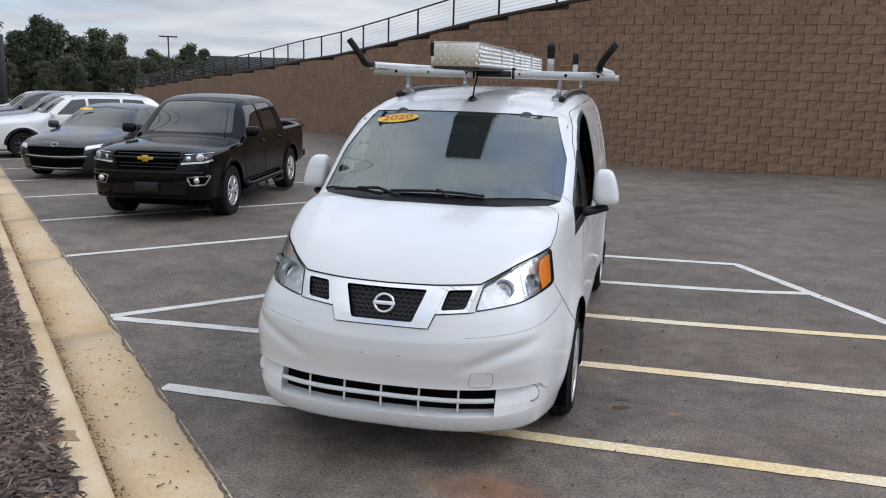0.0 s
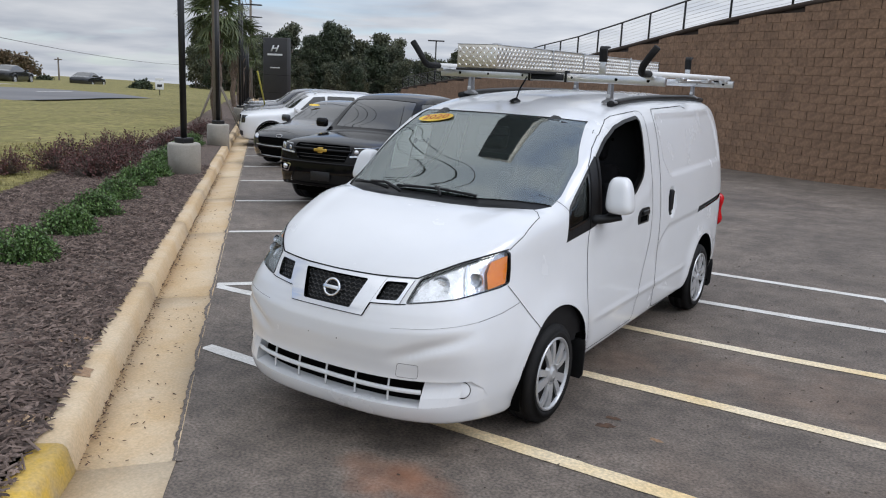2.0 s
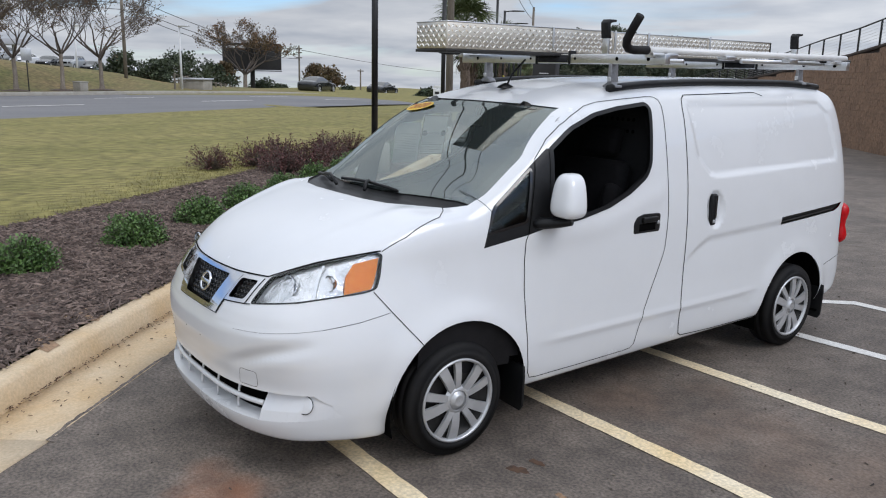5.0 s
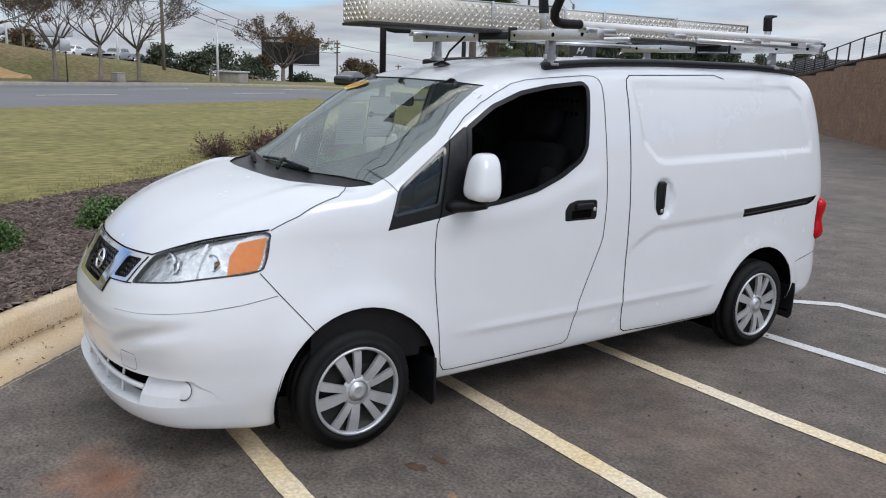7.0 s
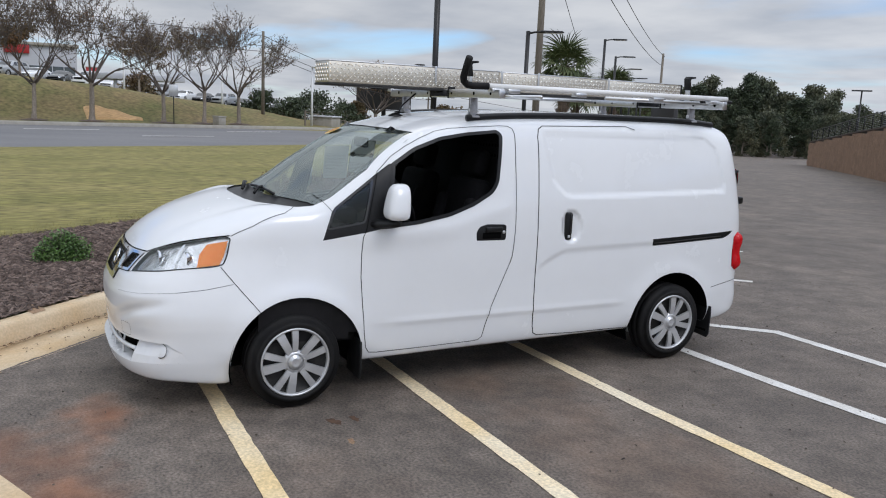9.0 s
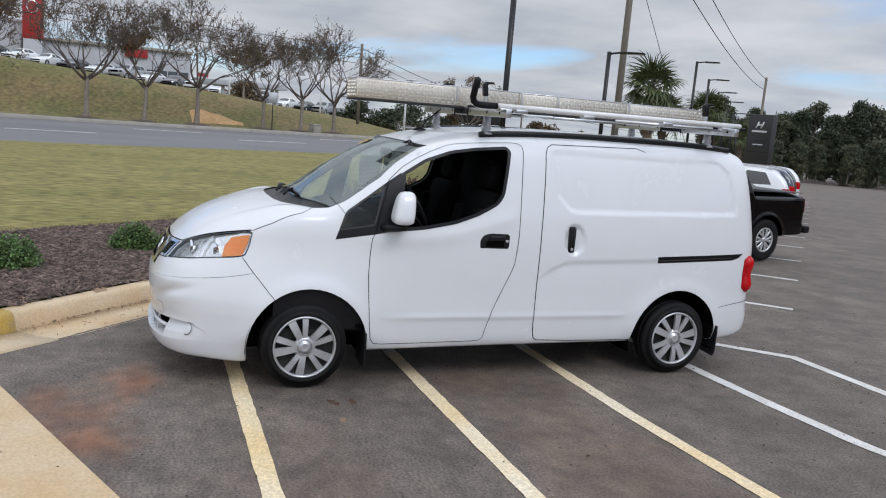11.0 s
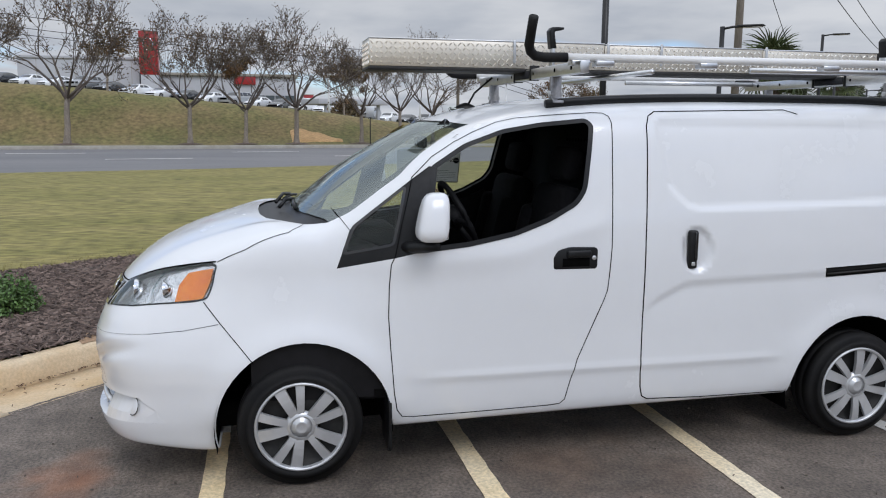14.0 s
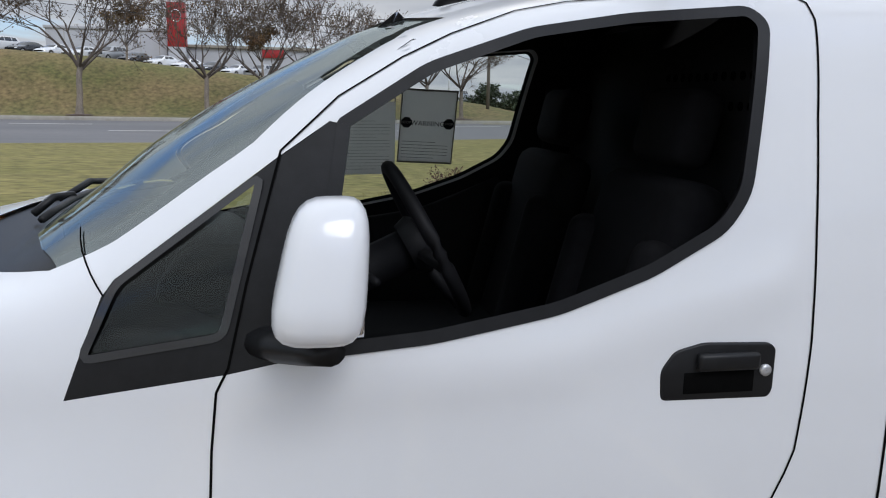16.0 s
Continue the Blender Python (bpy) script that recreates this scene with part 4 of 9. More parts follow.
cowl = taken(bm, cut(bm, SCREEN_XZ, (0, 2), faces=cut(bm, SCREEN_XY, (0, 1), high)))
lamp = taken(bm, cut(bm, LAMP, (0, 2), frontal))
mesh_c = taken(bm, cut(bm, GRILLE, (0, 2), frontal))
mesh_s = taken(bm, cut(bm, SIDE_MESH, (0, 2), frontal))
chrome_u = taken(bm, cut(bm, CHROME_U, (0, 2), frontal))
chrome_s = taken(bm, cut(bm, CHROME_S, (0, 2), frontal))
taken(bm, cut(bm, SCOOP, (0, 2), frontal))
body_data = taken(bm, bm.faces[:])
bm.free()
shell("body", body_data, van_F, M_WHITE, van, both=True)
glass = shell("windscreen", screen, van_F, G_WIND, van, "large sloping clear windscreen", both=True, shift=-0.004)
glass.visible_shadow = False
shell("cowl", cowl, van_F, M_BLACK_PLASTIC, van, "black plastic cowl below the windscreen", both=True, shift=-0.010)
pane = shell("passenger_window", win, van_F, G_SIDE, van, "raised clear passenger window", mirror=True, shift=-0.008)
pane.visible_shadow = False
shell("grille_mesh", mesh_c, van_F, M_BLACK_PLASTIC, van, both=True, shift=-0.022)
shell("chrome_surround", chrome_u, van_F, M_CHROME, van, "chrome grille surround", both=True, shift=0.008)
# the bumper's scoop: a deep mouth in the middle, shallow pockets for the fog lamps at its ends
cols = [0.0, 0.1, 0.2, 0.3, 0.4, 0.50, 0.545, 0.5525, 0.575, 0.60, 0.64, 0.67, 0.70, 0.725, 0.745, 0.76, 0.776, 0.785]
cols = [-c for c in cols[:0:-1]] + cols
white_v, white_f, black_f = [], [], []
for c in cols:
    c_ = abs(c)
    lo = float(np.interp(c_, [0, 0.56, 0.785], [0.293, 0.298, 0.322]))
    hi = float(np.interp(c_, [0, 0.70, 0.745, 0.776, 0.785], [0.427, 0.436, 0.434, 0.385, 0.322]))
    deep = float(np.interp(c_, [0, 0.546, 0.552, 0.70, 0.745, 0.785], [0.085, 0.085, 0.042, 0.036, 0.024, 0.0]))
    inner = c_ < 0.548
    for z, d in ((lo, 0.0), (lo + 0.012 if inner else lo + 0.35 * (hi - lo), deep if inner else 0.30 * deep), (hi - 0.006, deep), (hi, 0.0)):
        white_v.append((c, on_front(van_F, c_, z) + d, z))
for i in range(len(cols) - 1):
    for j in range(3):
        q = (4 * i + j, 4 * i + 4 + j, 4 * i + 5 + j, 4 * i + 1 + j)
        (black_f if j == 1 and abs(cols[i] + cols[i + 1]) < 1.092 else white_f).append(q)
part("bumper_scoop", (white_v, white_f), M_WHITE, van, "white hollow in the bumper round the lower grille", smooth=False)
part("lower_grille", (white_v, black_f), M_SEAM, van, "black lower grille opening", smooth=False)

SEAMS = [(DOOR_LINE, "side", 0.0045), (SLIDE_LINE, "side", 0.006), ([(0.170, 1.262), (0.205, 1.222), (0.240, 1.175)], "side", 0.0032),
         ([(-0.414, 0.866), (-0.345, 0.775), (-0.229, 0.632), (-0.205, 0.60)], "side", 0.004), ([(-0.66, 0.726), (-0.50, 0.743), (-0.351, 0.770)], "side", 0.0022), ([(3.30, 0.535), (3.50, 0.565), (3.66, 0.58)], "side", 0.004),
         ([(0.0, 0.905), (0.22, 0.908), (0.445, 0.917), (0.595, 0.992), (0.722, 1.040)], "front", 0.007), ([(0.725, -0.350), (0.738, -0.226), (0.735, -0.12), (0.728, -0.033), (0.690, 0.015), (0.655, 0.038)], "top", 0.004),
         ([(0.40, 0.690), (0.56, 0.703), (0.70, 0.720), (0.74, 0.726)], "front", 0.0012)]
SEAMS += [([(0.0, 0.7225), (0.231, 0.7225), (0.257, 0.786), (0.41, 0.7985), (0.44, 0.803)], "front", 0.0045)]
for line, how, width in SEAMS:
    data = seam(van_F, line, how, width, 0.0028 if how == "front" else 0.0014, False, 0.015)
    for d in (data, flip(data)):
        part("panel_gap", d, M_SEAM, van)

for mirror in (False, True):
    sg = -1 if mirror else 1
    turn = flip if mirror else (lambda d: d)
    q = shell("quarter_window", quarter, van_F, G_SIDE, van, mirror=mirror, shift=-0.006)
    q.visible_shadow = False
    shell("sail_panel", sail, van_F, M_BLACK_PLASTIC, van, "matt black sail panel ahead of the door window", mirror=mirror, shift=-0.001)
    part("window_seal", turn(seam(van_F, WINDOW, "side", 0.024, 0.003, True, 0.02)), M_BLACK_PLASTIC, van)
    part("quarter_seal", turn(seam(van_F, QUARTER, "side", 0.014, 0.002, True)), M_GLOSS_BLACK, van)
    shell("door_rail_slot", slot, van_F, M_BLACK_PLASTIC, van, "black sliding-door rail slot", mirror=mirror, shift=-0.012)
    rear_lamp = shell("tail_light", tail, van_F, M_RED, van, "red tail light wrapping the rear corner", mirror=mirror, shift=0.004)
    lobe = lathe_bm([(0.652, 0.004), (0.662, 0.034), (0.685, 0.054), (0.715, 0.060), (0.750, 0.052), (0.785, 0.043), (0.825, 0.045), (0.865, 0.056), (0.900, 0.058), (0.930, 0.046), (0.948, 0.020), (0.952, 0.003)], 24, "z")
    bmesh.ops.transform(lobe, matrix=Matrix.Translation((sg * 0.793, 3.585, 0)), verts=lobe.verts)
    part("lens_bulge", lobe, M_RED, rear_lamp, "waisted red lens")
    shell("mesh_insert", mesh_s, van_F, M_BLACK_PLASTIC, van, mirror=mirror, shift=-0.018)
    shell("chrome_wing", chrome_s, van_F, M_CHROME, van, mirror=mirror, shift=0.007)
    head = shell("headlight", lamp, van_F, G_LENS, van, "clear headlight with an amber corner lens", mirror=mirror, shift=0.002)
    head.visible_shadow = False
    shell("reflector", lamp, van_F, M_LAMP, head, "silvered reflector bowl", mirror=mirror, shift=-0.022)
    part("bezel", turn(seam(van_F, LAMP, "front", 0.008, 0.0015, True, 0.02)), M_GLOSS_BLACK, head)
    part("divider", turn(seam(van_F, [(0.622, 0.985), (0.640, 0.93), (0.674, 0.848)], "front", 0.012, -0.006, False, 0.02)), M_CHROME, head)
    # amber corner, an offset patch of the lens
    ab = bmesh.new()
    for f in lamp[1]:
        ab.faces.new([ab.verts.new(lamp[0][i]) for i in f])
    bmesh.ops.remove_doubles(ab, verts=ab.verts, dist=1e-5)
    amber = taken(ab, cut(ab, [(0.722, 0.864), (0.752, 0.879), (0.729, 1.012), (0.694, 0.990), (0.699, 0.935)], (0, 2)), False)
    ab.free()
    shell("turn_signal", amber, van_F, M_AMBER, head, "amber turn signal", mirror=mirror, shift=-0.008)
    for (bx, bz, r) in ((0.555, 0.895, 0.048), (0.672, 0.912, 0.036)):
        by = on_front(van_F, bx, bz)
        bb = lathe_bm([(0.0, r), (0.012, r * 0.95), (0.03, r * 0.6), (0.038, 0.004)], 20, "y")
        bmesh.ops.transform(bb, matrix=Matrix.Translation((sg * bx, by + 0.012, bz)), verts=bb.verts)
        part("lamp_bowl", bb, M_CHROME, head)
    # fog lamp cover and towing-eye cover
    fog = lathe_bm([(0.004, 0.040), (0.0, 0.039), (-0.0012, 0.034), (-0.0016, 0.0005)], 28, "y")
    fm = Matrix.Translation((sg * 0.712, on_front(van_F, 0.712, 0.390) + 0.0215, 0.388)) @ Matrix.Rotation(sg * radians(35), 4, "Z") @ Matrix.Rotation(radians(-16), 4, "X")
    bmesh.ops.transform(fog, matrix=fm, verts=fog.verts)
    part("fog_cover", fog, M_WHITE, van, "round white fog lamp blank")
    gap = tube_bm([(0.0405 * math.cos(t), 0.0, 0.0405 * math.sin(t)) for t in (math.tau * k / 28 for k in range(29))], 0.0016, 5, caps=False)
    bmesh.ops.transform(gap, matrix=fm, verts=gap.verts)
    part("fog_cover_gap", gap, M_SEAM, van)
    # front door handle
    plate = rounded([(1.192, 0.978), (1.405, 0.976), (1.413, 0.990), (1.413, 1.070), (1.400, 1.080), (1.27, 1.084), (1.215, 1.070), (1.190, 1.035)], 0.012, 3)
    x0 = on_side(van_F, 1.30, 1.03)
    hb = prism_bm(plate, x0 - 0.02, x0 + 0.004, "x", bevel=0.003)
    hb = part("door_handle", hb, M_BLACK_PLASTIC, van, "black plastic pull handle with a keyhole")
    hb.scale.x = sg
    grip = part("grip", box_bm(x0 + 0.003, 1.255, 1.035, x0 + 0.022, 1.375, 1.068, 0.007), M_BLACK_PLASTIC, hb)
    part("hand_recess", box_bm(x0 + 0.0005, 1.235, 0.99, x0 + 0.0055, 1.372, 1.03, 0.001), M_SEAM, hb)
    kb = lathe_bm([(x0 + 0.003, 0.011), (x0 + 0.009, 0.011), (x0 + 0.010, 0.004), (x0 + 0.010, 0.0005)], 16, "x")
    bmesh.ops.transform(kb, matrix=Matrix.Translation((0, 1.393, 1.03)), verts=kb.verts)
    part("keyhole", kb, M_SILVER, hb)
    # sliding door handle
    x1 = on_side(van_F, 1.98, 1.05)
    sb = part("sliding_door_handle", box_bm(x1 - 0.005, 1.893, 0.957, x1 + 0.026, 1.942, 1.148, 0.010), M_BLACK_PLASTIC, van, "black upright sliding-door handle")
    sb.scale.x = sg
    part("lock", box_bm(x1 + 0.02, 1.908, 0.972, x1 + 0.029, 1.928, 0.992, 0.004), M_SILVER, sb)
    part("handle_ridge", box_bm(x1 + 0.024, 1.922, 1.0, x1 + 0.030, 1.938, 1.14, 0.002), M_GLOSS_BLACK, sb)
    rail = [(on_side(van_F, y, z) - 0.006, y, z) for y, z in ((2.69, 0.903), (2.9, 0.911), (3.1, 0.920), (3.38, 0.930))]
    rb = part("door_rail", tube_bm([(sg * p[0], p[1], p[2]) for p in rail], 0.006, 6), M_DARK_STEEL, van)
    # door mirror
    mb = bmesh.new()
    bmesh.ops.create_cube(mb, size=1.0)
    bmesh.ops.subdivide_edges(mb, edges=mb.edges[:], cuts=7, use_grid_fill=True)
    for v in mb.verts:
        u = Vector(v.co) * 2
        s5 = (abs(u.x) ** 4 + abs(u.y) ** 4 + abs(u.z) ** 4) ** 0.25
        u = u / max(s5, 1e-6)
        wz = 0.86 + 0.14 * (-u.z) - 0.10 * max(0, u.z) ** 2
        v.co = Vector((0.948 + 0.088 * u.x * wz - 0.012 * u.z, 0.602 + (0.086 if u.y < 0 else 0.064) * u.y * (0.88 - 0.12 * u.z) + 0.014 * u.z, 1.249 + 0.108 * u.z))
    mr = part("door_mirror", mb, M_WHITE, van, "white-capped door mirror on a black arm")
    mr.scale.x = sg
    gb = prism_bm(rounded([(0.885, 1.15), (1.005, 1.15), (0.995, 1.31), (0.885, 1.325)], 0.03), 0.640, 0.650, "y")
    part("mirror_glass", gb, M_CHROME, mr)
    xa = on_side(van_F, 0.52, 1.09)
    arm = tube_bm([(xa - 0.03, 0.50, 1.098), (xa + 0.01, 0.53, 1.100), (0.90, 0.575, 1.108), (0.965, 0.60, 1.128)], 0.034, 12, taper=[1.25, 1.15, 1.0, 0.8])
    for v in arm.verts:
        v.co.z = 1.103 + (v.co.z - 1.103) * 0.75
    part("mirror_arm", arm, M_BLACK_PLASTIC, mr)
    # mud flaps
    for y0, w in ((0.400, 0.015), (3.300, 0.015)):
        fb = prism_bm([(0.66, 0.145), (0.862, 0.135), (0.880, 0.165), (0.885, 0.33), (0.88, 0.385), (0.66, 0.40)], y0, y0 + w, "y", bevel=0.004)
        fp = part("mud_flap", fb, M_BLACK_PLASTIC, van, "black rubber mud flap")
        fp.scale.x = sg

# honeycomb of the grille
for row in range(7):
    z = 0.757 + row * 0.019
    half = 0.140 + 0.058 * (z - 0.750) / 0.136
    hx = bmesh.new()
    pts, n = [], 22
    for k in range(n + 1):
        x = -half + 2 * half * k / n
        zz = z + 0.0055 * (1 if (k + row) % 2 else -1)
        pts.append((x, zz))
    d = np.array(pts)
    tube_bm(np.c_[d[:, 0], on_shell(van_F, d[:, 0], d[:, 1], "front") + 0.012, d[:, 1]], 0.0035, 4, hx)
    part("grille_strand", hx, M_GLOSS_BLACK, van)
for sg in (1, -1):
    for row in range(4):
        hx = bmesh.new()
        z = 0.818 + row * 0.019
        pts = []
        for k in range(10):
            x = 0.296 + 0.108 * k / 9 + 0.004 * row
            zz = z + 0.0055 * (1 if (k + row) % 2 else -1)
            pts.append((sg * x, zz))
        d = np.array(pts)
        tube_bm(np.c_[d[:, 0], on_shell(van_F, d[:, 0], d[:, 1], "front") + 0.010, d[:, 1]], 0.0035, 4, hx)
        part("grille_strand", hx, M_GLOSS_BLACK, van)
# badge: a plain ring and bar
ey = on_front(van_F, 0, 0.818)
eb = bmesh.new()
tube_bm([(0.047 * math.cos(t), 0, 0.043 * math.sin(t)) for t in (math.tau * k / 28 for k in range(29))], 0.0075, 8, eb, caps=False)
box_bm(-0.056, -0.006, -0.010, 0.056, 0.006, 0.010, 0.003, bm=eb)
bmesh.ops.transform(eb, matrix=pose(0, ey + 0.002, 0.818, -22, 0, 0), verts=eb.verts)
part("badge", eb, M_CHROME, van, "chrome ring badge")
# white bars in the lower grille
bar = bmesh.new()
for z, r in ((0.370, 0.0125),):
    xs = np.linspace(-0.545, 0.545, 34)
    tube_bm(np.c_[xs, on_shell(van_F, xs, np.full(34, z), "front") + 0.030, np.full(34, z)], r, 8, bar)
part("lower_grille_bar", bar, M_WHITE, van)
for x in np.linspace(-0.38, 0.38, 5):
    zs = np.array((0.305, 0.335, 0.365, 0.395, 0.424))
    rb = tube_bm(np.c_[np.full(5, x), on_shell(van_F, np.full(5, x), zs, "front") + 0.036, zs], 0.006, 6)
    part("lower_grille_rib", rb, M_WHITE, van)
part("tow_cover_gap", seam(van_F, rounded([(0.430, 0.446), (0.536, 0.446), (0.542, 0.519), (0.440, 0.518)], 0.015), "front", 0.0018, 0.001, True, 0.02), M_SEAM, van)
for x in (-0.088, 0.098):
    db = lathe_bm([(0.0, 0.0005), (0.0, 0.0035), (0.004, 0.0035)], 10, "y")
    bmesh.ops.transform(db, matrix=Matrix.Translation((x, on_front(van_F, x, 0.585) - 0.001, 0.585)), verts=db.verts)
    part("plate_screw_hole", db, M_SEAM, van)
# dark band round the windscreen
def on_glass(x, z):
    x, z = np.atleast_1d(np.asarray(x, float)), np.atleast_1d(np.asarray(z, float))
    return bisected(lambda m: -van_F(np.abs(x), m, z), -0.2, 1.2, len(x))


def glass_ribbon(line, width, lift=-0.006):
    d = np.array(dense(line, 0.03))
    pts = np.c_[d[:, 0], on_glass(d[:, 0], d[:, 1]), d[:, 1]]
    sgn = np.c_[np.where(d[:, 0] < 0, -1, 1), np.ones(len(d)), np.ones(len(d))]
    return strip(pts, gradient(van_F, pts * sgn) * sgn, width, lift)


part("screen_band", glass_ribbon([(-0.655, 1.645), (-0.40, 1.661), (0.0, 1.664), (0.40, 1.661), (0.655, 1.645)], 0.05), M_GLOSS_BLACK, glass)
for sg in (1, -1):
    part("screen_band", glass_ribbon([(sg * 0.700, 1.215), (sg * 0.697, 1.35), (sg * 0.685, 1.48), (sg * 0.648, 1.64)], 0.05), M_GLOSS_BLACK, glass)
# wipers lying over the cowl
for (a, b, c) in (((-0.62, 0.06), (-0.30, -0.03), (-0.18, -0.07)), ((-0.26, 0.012), (0.30, 0.015), (0.10, -0.06))):
    wb = bmesh.new()
    pa, pb, pc = [(q[0], q[1], on_top(van_F, q[0], q[1]) + 0.012) for q in (a, b, c)]
    mid = tuple((i + j) / 2 for i, j in zip(pa, pb))
    tube_bm([pa, ((pa[0] + mid[0]) / 2, (pa[1] + mid[1]) / 2, (pa[2] + mid[2]) / 2 + 0.008), (mid[0], mid[1], mid[2] + 0.012), ((pb[0] + mid[0]) / 2, (pb[1] + mid[1]) / 2, (pb[2] + mid[2]) / 2 + 0.008), pb], 0.009, 6, wb)
    tube_bm([(mid[0], mid[1], mid[2] + 0.02), ((mid[0] + pc[0]) / 2, (mid[1] + pc[1]) / 2, pc[2] + 0.035), pc], 0.010, 6, wb)
    part("wiper", wb, M_BLACK_PLASTIC, van, "black wiper arm and blade")
# year sticker inside the glass
so = (-0.415, float(on_glass(0.415, 1.615)[0]), 1.615)
nn = Vector(gradient(van_F, np.array([[0.415, so[1], so[2]]]))[0] * (-1, 1, 1))
side = Vector((1, 0, 0)) - nn * nn.x
side.normalize()
frame_m = Matrix.Translation(Vector(so) + nn * 0.002) @ Matrix((side, nn.cross(side), nn)).transposed().to_4x4()
ob = bmesh.new()
ring = [ob.verts.new((0.142 * math.cos(t), 0.052 * math.sin(t), 0)) for t in (math.tau * k / 40 for k in range(40))]
ob.faces.new(ring)
bmesh.ops.transform(ob, matrix=frame_m, verts=ob.verts)
st = part("year_sticker", ob, M_YELLOW_STICKER, van, "yellow oval year sticker reading 2020")


def lettering(text, size, m, material, parent, name="lettering", width=None):
    """Flat letters of the built-in font as a mesh."""
    cu = bpy.data.curves.new(name, "FONT")
    cu.body, cu.size, cu.align_x, cu.align_y = text, size, "CENTER", "CENTER"
    cu.resolution_u = 3
    tmp = bpy.data.objects.new(name, cu)
    scene.collection.objects.link(tmp)
    me = bpy.data.meshes.new_from_object(tmp.evaluated_get(bpy.context.evaluated_depsgraph_get()))
    bpy.data.objects.remove(tmp)
    me.transform(m)
    me.materials.clear()
    me.materials.append(material)
    t = new(name, me)
    t.parent = parent
    return t


lettering("2020", 0.085, frame_m @ Matrix.Translation((0, 0, 0.003)) @ Matrix.Diagonal((1.25, 1, 1, 1)), M_RED_INK, st)
# roof aerial
ab = bmesh.new()
lathe_bm([(0.0, 0.032), (0.012, 0.028), (0.025, 0.012), (0.03, 0.001)], 16, "z", ab)
for v in ab.verts:
    v.co.y = v.co.y * 1.9
az = on_top(van_F, 0.0, 0.99)
bmesh.ops.transform(ab, matrix=Matrix.Translation((0.012, 0.97, az - 0.003)), verts=ab.verts)
tube_bm([(0.012, 0.98, az + 0.01), (0.012, 1.02, az + 0.08), (0.013, 1.12, az + 0.165)], 0.006, 6, ab)
part("aerial", ab, M_BLACK_PLASTIC, van, "short black roof aerial")
for sg in (1, -1):
    ys = np.linspace(1.23, 3.42, 16)
    zs = on_shell(van_F, np.full(16, 0.585), ys, "top") + 0.018
    rr = tube_bm(np.c_[np.full(16, sg * 0.585), ys, zs], 0.022, 8)
    part("roof_rail", rr, M_BLACK_PLASTIC, van, "black roof mounting rail")
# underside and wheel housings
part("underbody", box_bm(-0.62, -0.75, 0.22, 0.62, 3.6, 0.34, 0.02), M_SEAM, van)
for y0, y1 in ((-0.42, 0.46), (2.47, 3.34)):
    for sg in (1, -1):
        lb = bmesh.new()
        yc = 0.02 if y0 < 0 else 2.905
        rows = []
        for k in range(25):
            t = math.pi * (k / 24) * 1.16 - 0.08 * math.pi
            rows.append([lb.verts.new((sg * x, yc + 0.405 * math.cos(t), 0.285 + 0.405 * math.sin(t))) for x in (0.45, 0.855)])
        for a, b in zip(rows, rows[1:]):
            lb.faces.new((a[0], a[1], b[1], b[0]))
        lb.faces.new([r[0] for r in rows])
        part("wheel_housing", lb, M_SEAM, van)


